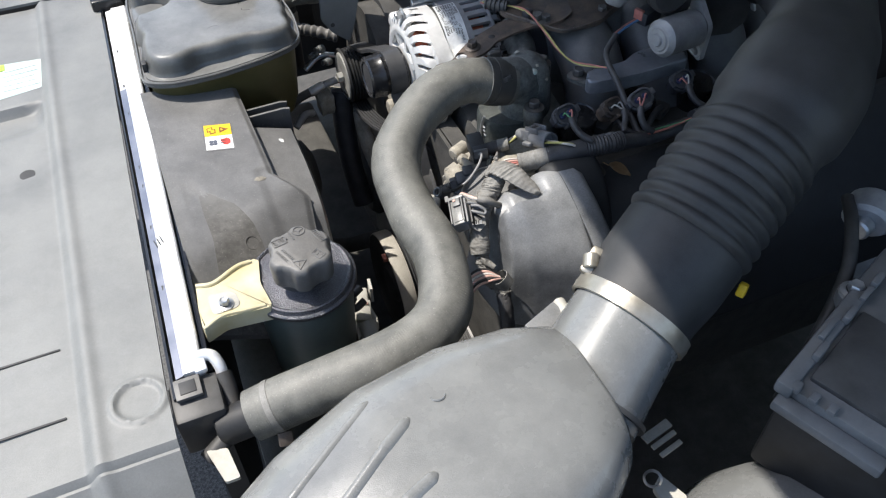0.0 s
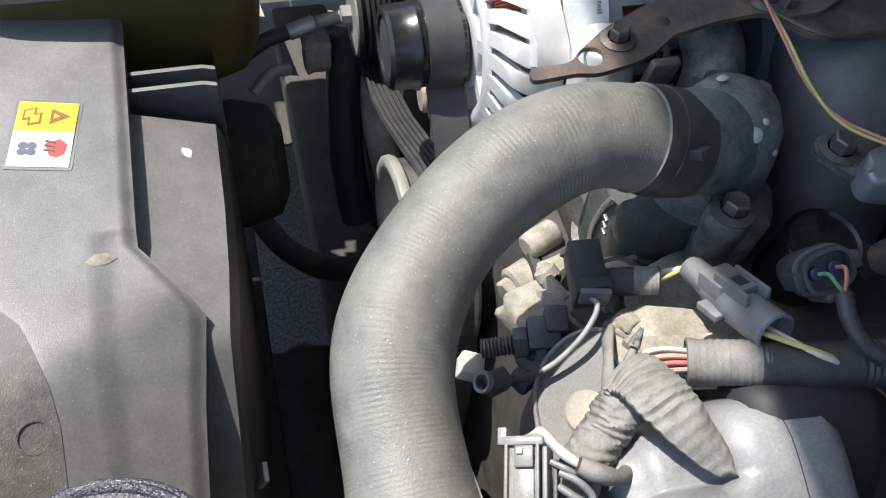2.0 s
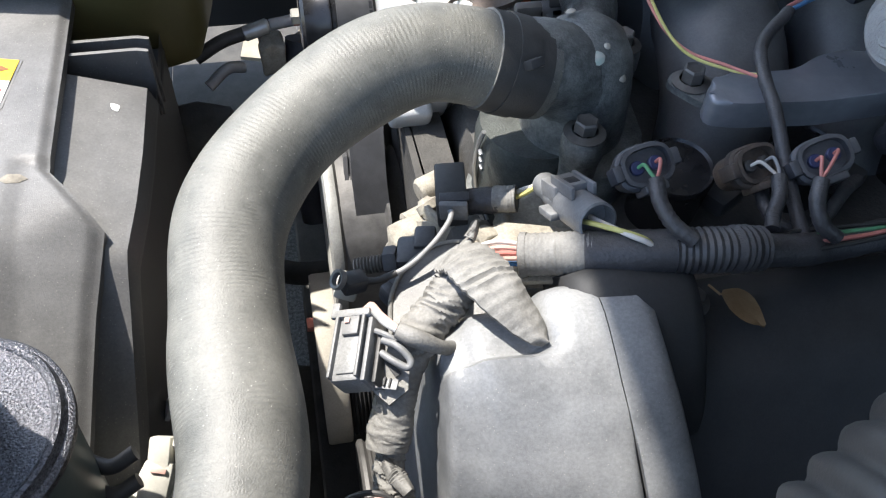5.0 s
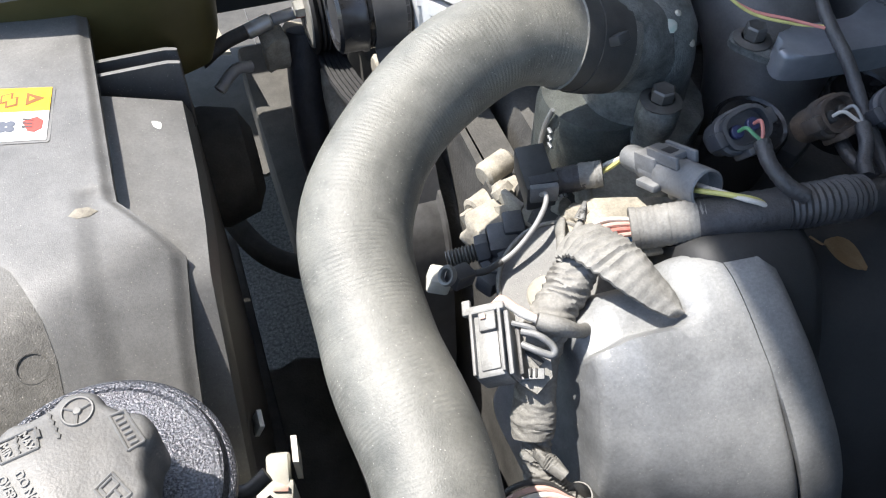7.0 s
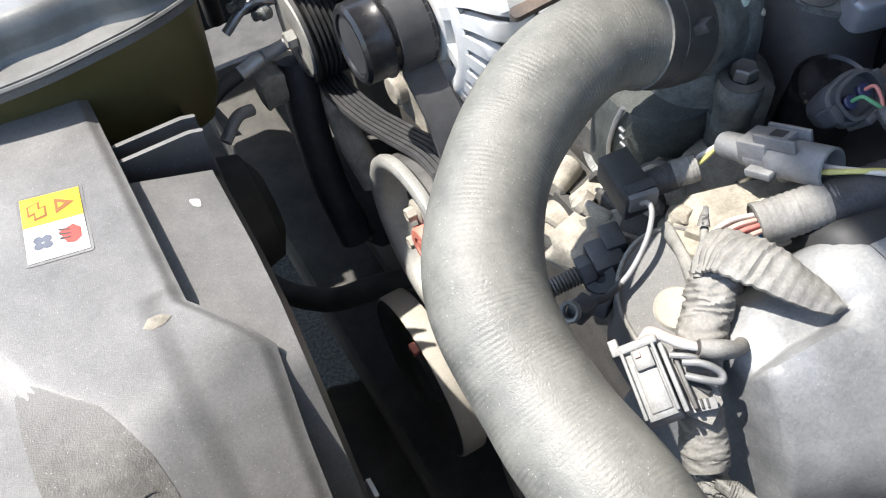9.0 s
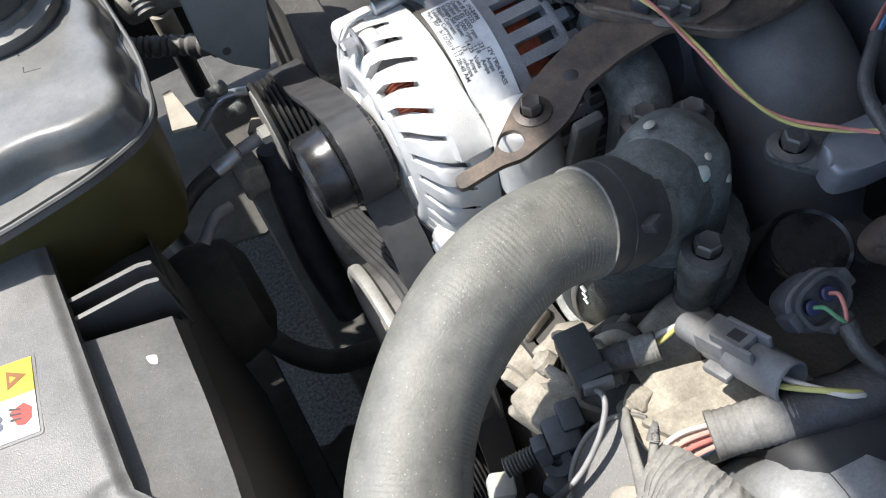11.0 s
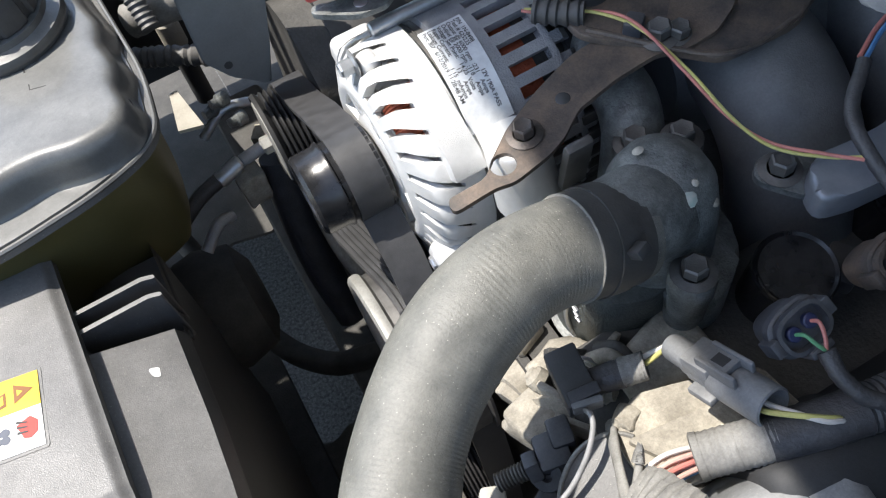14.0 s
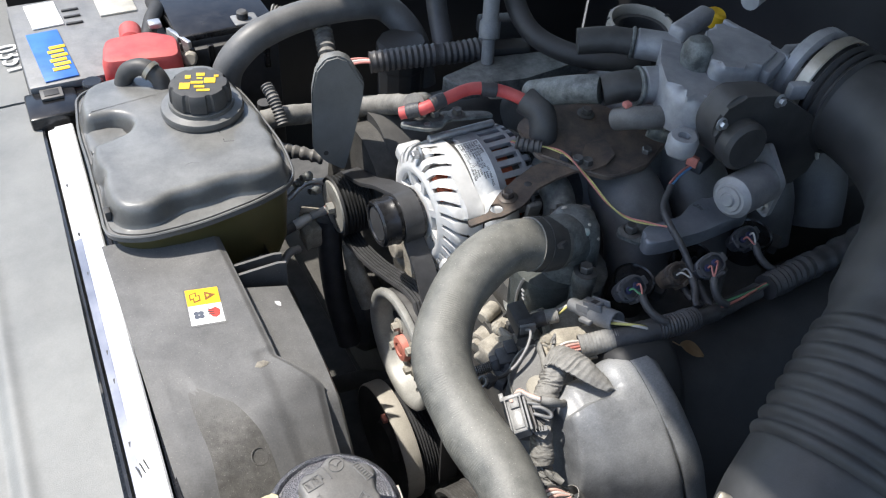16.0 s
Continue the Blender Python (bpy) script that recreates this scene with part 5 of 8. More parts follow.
bolt((0.290, *P4), (-1, 0, 0), 0.008, 0.007, True, M_REDPAINT, ip)
P5 = (0.136, 0.464)
cp = thing("crank_pulley", (0.28, P5[0], P5[1]), "wide crankshaft pulley with a dusty cream rim", "pulley", "belt pulleys")
part("rim", lathe((0.268, *P5), (1, 0, 0), [(0.0772, 0.0002), (0.0785, 0.0006), (0.0795, 0.0035), (0.0795, 0.0205), (0.0788, 0.0222), (0.074, 0.0230)], 96, close=False), M_CREAM, cp, "dusty cream rim")
part("face_lip", lathe((0.268, *P5), (1, 0, 0), [(0.060, 0.004), (0.0745, 0.002), (0.0772, 0.0002)], 96, close=False), M_IRON, cp)
part("web", lathe((0.274, *P5), (1, 0, 0), [(0.0, -0.002), (0.026, -0.002), (0.030, 0.004), (0.055, 0.002), (0.068, -0.003), (0.0745, -0.0045)], 64, close=False), M_IRON, cp)
groove = [(0.070, 0.0)]
for k in range(7):
    groove += [(0.0745, 0.0012 + 0.0036 * k), (0.0715, 0.0028 + 0.0036 * k), (0.0745, 0.0044 + 0.0036 * k)]
part("grooved_ring", lathe((0.2915, *P5), (1, 0, 0), groove + [(0.076, 0.0275), (0.076, 0.030), (0.0, 0.030)], 72, close=False), M_BELT, cp)
part("red_mark", rough_lump((0.2655, P5[0] - 0.010, P5[1] + 0.070), (0.006, 0.010, 0.007), 3, 0.1), M_REDPAINT, cp, "blob of faded red paint")

belt = thing("drive_belt", (XP, 0.2, 0.6), "worn black ribbed drive belt round the pulleys", "drive belt")


def arc_yz(c, r, a0, a1, n=10):
    return [(c[0] + r * math.cos(radians(a0 + (a1 - a0) * i / n)), c[1] + r * math.sin(radians(a0 + (a1 - a0) * i / n))) for i in range(n + 1)]


up_run = [(0.055, 0.46), (0.060, 0.55), (0.078, 0.645), (0.114, 0.711), (0.149, 0.750)]
loop = up_run + arc_yz((0.2, 0.785), 0.0285, 215, 62, 14) + [(0.26, 0.786), (0.30, 0.760)] + arc_yz(P2, 0.0405, 75, -100, 16) + [(0.30, 0.660), (0.27, 0.668), (0.235, 0.679), (0.20, 0.692)] + arc_yz(P1, 0.0745, 70, 92, 5) + [(0.125, 0.695), (0.12, 0.66), (0.12, 0.60)]
loop = [p for i, p in enumerate(loop) if i == 0 or (Vector(p) - Vector(loop[i - 1])).length > 0.002]


def ribbon(pts, x0, x1, t, ribs=0, skew=None, h0=0.0):
    """A belt along open points (y, z); ribs stand on the inner side."""
    b = bmesh.new()
    S = [Vector((0, y, z)) for y, z in pts]
    rings = []
    for i, p in enumerate(S):
        d = (S[min(i + 1, len(S) - 1)] - S[max(i - 1, 0)]).normalized()
        nrm = Vector((0, d.z, -d.y))
        sh = skew(p.y, p.z) if skew else 0.0
        row = [(x0, h0), (x1, h0)]
        w = (x1 - x0) / max(1, ribs)
        for k in range(ribs):
            xx = x1 - w * k
            row += [(xx - w * 0.12, t), (xx - w * 0.5, t * 1.9), (xx - w * 0.88, t)]
        if not ribs:
            row += [(x1, t), (x0, t)]
        rings.append([b.verts.new((x + sh, p.y + nrm.y * h, p.z + nrm.z * h)) for x, h in row])
    n = len(rings[0])
    for p, q in zip(rings, rings[1:]):
        for i in range(n):
            b.faces.new((p[i], p[(i + 1) % n], q[(i + 1) % n], q[i]))
    b.faces.new(rings[0])
    b.faces.new(rings[-1])
    return b


def plane_of(y, z):
    """How far the belt's run stands from its middle plane."""
    return 0.004 - 0.016 * step(0.735, 0.665, z) * step(0.08, 0.15, y)


part("band", ribbon(loop, 0.3055, 0.3295, 0.0028, 0, plane_of), M_BELT, belt, "smooth outer side", angle=30)
for k in range(6):
    x0 = 0.3059 + 0.0039 * k
    part("rib", ribbon(loop, x0, x0 + 0.0027, 0.0048, 0, plane_of, 0.0022), M_BELT, belt, angle=30)

# black vane standing beside the alternator
fin = [(0.274, 0.345, 0.865), (0.281, 0.348, 0.888), (0.294, 0.350, 0.899), (0.308, 0.350, 0.900), (0.320, 0.349, 0.893), (0.338, 0.346, 0.859), (0.335, 0.345, 0.842), (0.319, 0.343, 0.779), (0.309, 0.341, 0.747), (0.285, 0.342, 0.767), (0.271, 0.343, 0.789)]
b = bmesh.new()
fa = [b.verts.new(p) for p in fin]
fb = [b.verts.new(Vector(p) + Vector((0.004, 0.012, 0.002))) for p in fin]
b.faces.new(fa)
b.faces.new(fb[::-1])
for i in range(len(fin)):
    b.faces.new((fa[i], fb[i], fb[(i + 1) % len(fin)], fa[(i + 1) % len(fin)]))
bmesh.ops.bevel(b, geom=[e for e in b.edges], offset=0.002, segments=2, affect="EDGES")
van = solid("splash_vane", b, M_PANEL, (0.30, 0.345, 0.75), "dusty black plastic splash vane beside the alternator", "splash guard")
part("vane_hole", lathe((0.2865, 0.3425, 0.7800), (-0.1, -1, 0.1), [(0, 0.0005), (0.003, 0.0005), (0.0032, -0.001)], 14, close=False), M_INK, van)
ns = thing("line_fitting", (0.28, 0.375, 0.73), "small pale metal line fittings below the vane", "pipe fitting")
for c in ((0.276, 0.372, 0.728), (0.282, 0.362, 0.712), (0.268, 0.378, 0.716)):
    part("nut", lathe(c, (-1, -0.3, 0.2), [(0, 0), (0.005, 0), (0.006, 0.0015), (0.006, 0.008), (0.004, 0.010), (0.004, 0.015), (0, 0.015)], 10, close=False), M_DARKCAST, ns)
part("stub_pipe", tube([(0.30, 0.372, 0.71), (0.27, 0.374, 0.716), (0.245, 0.372, 0.70)], 0.004), M_STEEL, ns)

# ---- thermostat housing ----
th = thing("thermostat_housing", (0.435, 0.05, 0.78), "corroded grey thermostat housing at the end of the hose", "thermostat housing")
part("neck", tube([(0.388, 0.046, 0.852), (0.406, 0.048, 0.848), (0.421, 0.052, 0.838), (0.430, 0.055, 0.82), (0.432, 0.056, 0.80)], lambda u: 0.0235 + 0.0035 * u, 28), M_DARKCAST, th)
part("dome", lathe((0.432, 0.056, 0.795), (0.0, 0.05, 1), [(0.030, 0), (0.0305, 0.01), (0.0295, 0.034), (0.0265, 0.052), (0.020, 0.064), (0.011, 0.070), (0, 0.072)], 36, close=False), M_DARKCAST, th)
part("base", prism(rounded([(0.417, 0.012), (0.440, 0.008), (0.470, 0.03), (0.476, 0.084), (0.455, 0.104), (0.432, 0.092), (0.417, 0.055)], 0.012, 4), 0.765, 0.797, 0.004), M_DARKCAST, th)
for c in ((0.4235, 0.0175, 0.787), (0.4445, 0.093, 0.793), (0.466, 0.082, 0.793)):
    part("boss", lathe(c, (0, 0.03, 1), [(0.0098, 0), (0.0106, 0.018), (0.0118, 0.024), (0.0118, 0.033), (0.0104, 0.037), (0, 0.037)], 22, close=False), M_DARKCAST, th)
    bolt(Vector(c) + Vector((0, 0.001, 0.037)), (0, 0.03, 1), 0.0066, 0.007, True, M_DARKSTEEL, th)
part("boss_sleeve", lathe((0.4235, 0.0175, 0.722), (0, 0.03, 1), [(0.0060, 0), (0.0090, 0.05), (0.0100, 0.066), (0.0100, 0.07)], 22, close=False), M_DARKCAST, th)
for c, s in (((0.430, 0.0375, 0.858), 0.0045), ((0.416, 0.044, 0.864), 0.003), ((0.446, 0.036, 0.845), 0.003), ((0.424, 0.068, 0.866), 0.003), ((0.436, 0.041, 0.862), 0.002), ((0.442, 0.034, 0.838), 0.002)):
    part("corrosion_crust", lathe(c, (c[0] - 0.432, c[1] - 0.056, 0.03), [(0, 0.0012), (s * 0.6, 0.001), (s, 0)], 9, close=False), mat("verdigris_crust", (0.30, 0.42, 0.38), 0.8, col2=(0.5, 0.5, 0.45), scale=200) if c[0] == 0.430 else M_CREAM, th)
pmp = thing("water_pump", (0.413, 0.062, 0.735), "dark greenish rounded pump casting below the thermostat housing", "water pump")
part("barrel", lathe((0.413, 0.062, 0.728), (0, 0, 1), [(0.020, 0), (0.030, 0.004), (0.0345, 0.016), (0.0355, 0.060), (0.0335, 0.070), (0, 0.070)], 48, close=False), M_PUMPSHADE, pmp)
part("lower_lip", lathe((0.413, 0.062, 0.737), (0, 0, 1), [(0.033, 0), (0.0375, 0.001), (0.0380, 0.004), (0.034, 0.006)], 48, close=False), M_DARKCAST, pmp)
part("edge_flange", tube([(0.3785, 0.052, 0.802), (0.3765, 0.054, 0.790), (0.3765, 0.056, 0.770), (0.3795, 0.054, 0.750), (0.3870, 0.046, 0.738)], 0.0015, 8), M_STEEL, pmp, "bright machined edge")
for k in range(3):
    part("edge_slot", box((0.3765 + 0.0004 * k, 0.0480 - 0.0010 * k, 0.790 - 0.005 * k), (0.0020, 0.0045, 0.0016), 0.0003), M_STEEL, pmp, "bright cast mark")

# ---- air intake ----
air = thing("air_box", (0.15, -0.37, 0.70), "smooth grey plastic air filter housing with raised ribs", "air filter box")
secs = []
AIR = ((-0.06, -0.445, 0.775, 0.09, 0.045), (-0.02, -0.432, 0.785, 0.106, 0.064), (0.05, -0.405, 0.795, 0.118, 0.076), (0.12, -0.378, 0.802, 0.116, 0.080), (0.19, -0.356, 0.806, 0.104, 0.076), (0.25, -0.342, 0.809, 0.086, 0.068), (0.283, -0.333, 0.81, 0.066, 0.061), (0.288, -0.332, 0.81, 0.058, 0.056))
for x, yc, zc, a, h in AIR:
    secs.append([(x + 0.25 * (-0.02) * math.cos(t), yc + a * math.copysign(abs(math.cos(t)) ** 0.62, math.cos(t)), zc + h * math.copysign(abs(math.sin(t)) ** 0.62, math.sin(t))) for t in [2 * math.pi * i / 72 for i in range(72)]])
part("housing", loft(secs), M_MAF, air, angle=60)


def air_z(x, y):
    """Height of the housing's upper skin."""
    yc, zc, a, h = (lerp_at([(r[0], r[i]) for r in AIR], x) for i in (1, 2, 3, 4))
    c = min(1.0, abs(y - yc) / a) ** (1 / 0.62)
    return zc + h * max(0.0, 1 - c * c) ** 0.31


for p, q, w in (((0.1232, -0.2964), (0.040, -0.3520), 0.0062), ((0.1439, -0.3252), (0.058, -0.3820), 0.0074), ((0.1455, -0.3728), (0.075, -0.4010), 0.0078)):
    path = [(p[0] + (q[0] - p[0]) * u, p[1] + (q[1] - p[1]) * u) for u in span(0, 1, 14)]
    part("rib", tube([(x, y, air_z(x, y) - 0.0022) for x, y in path], lambda u, w=w: w * 0.82 * min(1.0, 0.05 + 12 * u) ** 0.5, 14, 4, flat=0.7), M_MAF, air)
part("moulding_dot", lathe((0.168, -0.3156, air_z(0.168, -0.3156) - 0.0004), (0, 0.35, 1), [(0.0046, -0.0004), (0.0052, 0.0005), (0.0058, 0.0005), (0.0064, -0.0004)], 24, close=False), M_MAF, air)
maf = thing("airflow_tube", (0.33, -0.30, 0.80), "pale grey plastic air-flow meter tube with a steel hose clamp", "air intake")
ME = [(0.282, -0.330, 0.808), (0.310, -0.312, 0.820), (0.340, -0.294, 0.833), (0.375, -0.275, 0.850)]
part("tube", tube(ME, lambda u: 0.0515 - 0.003 * u, 56), M_MAF, maf)
part("seam_ring", tube([(0.2885, -0.327, 0.811), (0.2915, -0.325, 0.8125)], 0.0545, 56), M_BLACK, maf)
b = rod((0.312, -0.262, 0.828), (0.314, -0.238, 0.826), 0.006, 14, 0.001)
part("sensor_stub", b, M_WHITEPL, maf)
part("sensor_box", box((0.292, -0.256, 0.826), (0.040, 0.020, 0.014), 0.002, rot=(10, 6, 24)), M_CONN, maf)

DUCT = [(0.350, -0.288, 0.838), (0.382, -0.273, 0.856), (0.42, -0.257, 0.879), (0.463, -0.238, 0.905), (0.508, -0.219, 0.928), (0.556, -0.196, 0.948), (0.614, -0.155, 0.955), (0.668, -0.10, 0.952), (0.700, -0.04, 0.947), (0.712, 0.02, 0.943), (0.714, 0.05, 0.943)]
duct = thing("intake_duct", DUCT[4], "black rubber intake duct with a corrugated middle", "air intake")


def duct_r(u):
    r = 0.0505 + 0.004 * step(0.02, 0.10, u) + 0.006 * step(0.36, 0.40, u) * step(0.55, 0.46, u) - 0.006 * step(0.55, 0.65, u)
    if 0.155 < u < 0.335:
        r += 0.0040 * abs(math.sin((u - 0.155) / 0.18 * math.pi * 8.0)) - 0.001
    return r


part("duct_body", tube(DUCT, duct_r, 48, 30), M_DUCT, duct, angle=70)
DS = spline(DUCT, 30)


def ring_on(path, i, r, w, material, name, parent, label=""):
    t = (path[i + 1] - path[i - 1]).normalized()
    return part(name, lathe(path[i] - t * w / 2, t, [(r - 0.003, 0), (r, 0.0004), (r, w * 0.3), (r + 0.0006, w * 0.5), (r, w * 0.7), (r, w - 0.0004), (r - 0.003, w)], 56, close=False), material, parent, label)


hc = ring_on(DS, 4, 0.0535, 0.014, M_CLAMP, "hose_clamp", duct, "steel worm-drive hose clamp")
part("clamp_lip", tube([DS[0], DS[2]], 0.0522, 56), M_DUCT, duct)
part("clamp_screw", box((0.3385, -0.2440, 0.8740), (0.026, 0.013, 0.009), 0.003, rot=(10, -25, 30)), M_CLAMP, hc)
part("screw_head", rod((0.3330, -0.2500, 0.8735), (0.3390, -0.2400, 0.8785), 0.0070, 12, 0.001), M_CLAMP, hc)
part("yellow_tag", box((0.455, -0.302, 0.845), (0.008, 0.008, 0.013), 0.002, rot=(0, 20, 30)), M_YELLOW, duct, "small yellow plastic tag")

# ---- throttle body and intake manifold ----
tb = thing("throttle_body", (0.66, 0.09, 0.88), "grey cast throttle body with black actuator cover and motor", "throttle body")
CASTING = rounded([(0.548, 0.050), (0.532, 0.080), (0.560, 0.128), (0.600, 0.172), (0.640, 0.192), (0.685, 0.186), (0.705, 0.150), (0.706, 0.098), (0.660, 0.066), (0.600, 0.050)], 0.016, 4)
part("casting", prism(CASTING, 0.922, lambda x, y: 0.958 - 0.10 * (x - 0.6), 0.014, 4), M_OLDCAST, tb)
part("upper_casting", prism(rounded([(0.585, 0.085), (0.632, 0.150), (0.664, 0.142), (0.675, 0.085), (0.620, 0.062)], 0.012, 4), 0.93, 0.976, 0.009, 4), M_OLDCAST, tb)
part("cast_rib", box((0.668, 0.112, 0.968), (0.006, 0.085, 0.014), 0.002, rot=(0, 0, 6)), M_OLDCAST, tb)
part("cast_rib", box((0.640, 0.175, 0.962), (0.07, 0.020, 0.020), 0.006, rot=(0, 0, 20), seg=3), M_OLDCAST, tb)
part("lug", lathe((0.524, 0.040, 0.925), (0, 0, 1), [(0.014, 0), (0.0145, 0.012), (0.012, 0.016), (0.006, 0.016), (0.006, 0.010), (0, 0.010)], 22, close=False), M_OLDCAST, tb)
part("lug_web", box((0.540, 0.052, 0.922), (0.040, 0.022, 0.022), 0.006, rot=(0, 0, 30), seg=3), M_OLDCAST, tb)
for x, y in ((0.575, 0.095), (0.600, 0.118), (0.585, 0.070)):
    part("core_plug", lathe((x, y, 0.9575), (-0.05, 0, 1), [(0.004, 0), (0.0042, 0.0015), (0.003, 0.002), (0, 0.001)], 14, close=False), M_DARKCAST, tb)
FRB = [(0.640, 0.066, 0.962), (0.684, 0.083, 0.968), (0.746, 0.073, 0.966), (0.735, 0.036, 0.962), (0.712, 0.022, 0.958), (0.652, 0.040, 0.958)]
for p, q in zip(FRB, FRB[1:]):
    v = Vector(q) - Vector(p)
    part("frame_bar", box((Vector(p) + Vector(q)) / 2, (v.length + 0.008, 0.011, 0.017), 0.003, rot=(0, -math.degrees(math.asin(v.z / v.length)), math.degrees(math.atan2(v.y, v.x)))), M_OLDCAST, tb)
part("flange", lathe((0.713, 0.078, 0.943), (0.1, -1, 0), [(0.048, 0), (0.052, 0.004), (0.052, 0.014), (0.047, 0.018)], 36, close=False), M_OLDCAST, tb)
part("clamp_band", lathe((0.713, 0.050, 0.943), (0.05, -1, 0.05), [(0.0525, 0), (0.0535, 0.001), (0.0535, 0.013), (0.0525, 0.014)], 40, close=False), M_CLAMP, tb, "steel clamp band")
for k in range(3):
    part("bellows_ring", lathe((0.712, 0.033 - 0.009 * k, 0.943), (0.05, -1, 0.05), [(0.050, 0), (0.054, 0.0035), (0.050, 0.007)], 40, close=False), M_DUCT, tb)
for p, q, r in (((0.618, 0.160, 0.945), (0.580, 0.190, 0.945), 0.016), ((0.570, 0.124, 0.935), (0.545, 0.132, 0.935), 0.019), ((0.562, 0.086, 0.925), (0.545, 0.088, 0.925), 0.012)):
    part("port", rod(p, q, r, 24, 0.003), M_OLDCAST, tb)
    part("port_ring", rod(Vector(q), Vector(q) + (Vector(q) - Vector(p)).normalized() * 0.004, r * 1.05, 24, 0.001), M_DARKCAST, tb)
part("port_hose", tube([(0.585, 0.187, 0.945), (0.560, 0.205, 0.945), (0.53, 0.222, 0.940)], 0.014, 20), M_BLACK, tb)
part("port_hose", tube([(0.547, 0.132, 0.935), (0.530, 0.139, 0.934), (0.512, 0.148, 0.928)], 0.016, 20), M_BLACK, tb)
part("port_hose", tube([(0.548, 0.088, 0.925), (0.528, 0.091, 0.927), (0.514, 0.100, 0.925), (0.508, 0.115, 0.915)], 0.0115, 20), M_CAP, tb)
part("red_clip", box((0.511, 0.108, 0.936), (0.008, 0.008, 0.006), 0.002), M_WRED, tb)
part("sensor", lathe((0.592, 0.112, 0.955), (-0.05, 0.1, 1), [(0.014, 0), (0.016, 0.016), (0.014, 0.026), (0.010, 0.032), (0, 0.034)], 20, close=False), M_DARKCAST, tb)
AC = [(0.542, 0.955), (0.556, 0.984), (0.605, 0.978), (0.66, 0.945), (0.690, 0.90), (0.682, 0.86), (0.63, 0.862), (0.585, 0.895), (0.555, 0.92)]
b = bmesh.new()
oa = rounded(AC, 0.012, 4)
va = [b.verts.new((x, 0.018 - 0.12 * (x - 0.6), z)) for x, z in oa]
vb = [b.verts.new((x, 0.045 - 0.12 * (x - 0.6), z)) for x, z in oa]
fr = b.faces.new(va)
b.faces.new(vb[::-1])
for i in range(len(oa)):
    b.faces.new((va[i], vb[i], vb[(i + 1) % len(oa)], va[(i + 1) % len(oa)]))
bmesh.ops.bevel(b, geom=list(fr.edges), offset=0.004, segments=3, affect="EDGES")
part("actuator_cover", b, M_BLACK, tb, "black actuator cover")
part("round_boss", rod((0.572, 0.024, 0.935), (0.570, 0.004, 0.937), 0.024, 28, 0.004), M_BLACK, tb)
for x, z in ((0.548, 0.958), (0.607, 0.972), (0.672, 0.925)):
    bolt((x, 0.018 - 0.12 * (x - 0.6), z), (0, -1, 0.1), 0.004, 0.004, True, M_STEEL, tb)
part("data_tag", box((0.694, 0.026, 0.895), (0.003, 0.03, 0.03), 0.0005, rot=(0, -20, 0)), M_SILVERLBL, tb)
MA, MB = Vector((0.552, -0.010, 0.894)), Vector((0.608, 0.000, 0.890))
mo = part("motor", rod(MA, MB, 0.0205, 32, 0.005), M_OLDCAST, tb, "dull zinc motor can")
part("motor_boss", lathe(MA, MA - MB, [(0.0, 0.004), (0.006, 0.004), (0.0075, 0.002), (0.012, 0.0015), (0.0135, -0.001)], 24, close=False), M_OLDCAST, mo)
b = loft([[(0.608 + d, y, z) for y, z in rounded([(-0.018, 0.855), (0.022, 0.862), (0.030, 0.905), (0.012, 0.928), (-0.020, 0.900)], 0.006)] for d in (0.0, 0.006)])
part("motor_flange", b, M_OLDCAST, mo)
for y, z in ((-0.010, 0.866), (0.022, 0.900)):
    bolt((0.608, y, z), (-1, 0, 0), 0.0042, 0.004, True, M_STEEL, tb)

im = thing("intake_manifold", (0.65, 0.15, 0.74), "dull black plastic intake manifold with curved runners", "intake manifold")
for k in range(4):
    x = 0.535 + 0.088 * k
    part("runner", tube([(x - 0.01, 0.04, 0.74), (x, 0.066, 0.79), (x + 0.005, 0.11, 0.818), (x + 0.01, 0.17, 0.81), (x + 0.01, 0.22, 0.77)], 0.038, 24), M_RUNNER, im)
    part("runner", tube([(x + 0.02, 0.34, 0.76), (x + 0.02, 0.28, 0.81), (x + 0.015, 0.22, 0.825), (x + 0.01, 0.16, 0.80)], 0.036, 24), M_RUNNER, im)
part("plenum", rod((0.50, 0.16, 0.80), (0.90, 0.16, 0.80), 0.055, 28, 0.02), M_RUNNER, im)
part("cross_pipe", tube([(0.44, 0.09, 0.80), (0.455, 0.11, 0.825), (0.462, 0.14, 0.83), (0.462, 0.20, 0.82)], 0.017, 20), M_DARKCAST, im)

# flat cover over the fuel rail
fr_ = thing("rail_cover", (0.53, 0.01, 0.82), "smooth dark grey metal rail cover with a bolted tab", "rail cover")
part("bar", prism(rounded([(0.484, 0.008), (0.500, 0.003), (0.545, -0.001), (0.612, 0.002), (0.614, 0.020), (0.585, 0.040), (0.560, 0.036), (0.540, 0.026), (0.518, 0.027), (0.498, 0.030), (0.487, 0.020)], 0.006, 3), 0.831, 0.8475, 0.0035, 3), mat("satin_dark_metal", (0.19, 0.20, 0.22), 0.30, metal=0.3, scale=30, bump=0.05), fr_)
part("tab", prism(rounded([(0.474, 0.040), (0.484, 0.050), (0.498, 0.046), (0.506, 0.026), (0.492, 0.014), (0.484, 0.024)], 0.006, 3), 0.832, 0.836, 0.001), M_DARKCAST, fr_)
bolt((0.488, 0.037, 0.836), (0, 0, 1), 0.0062, 0.008, True, M_DARKSTEEL, fr_)


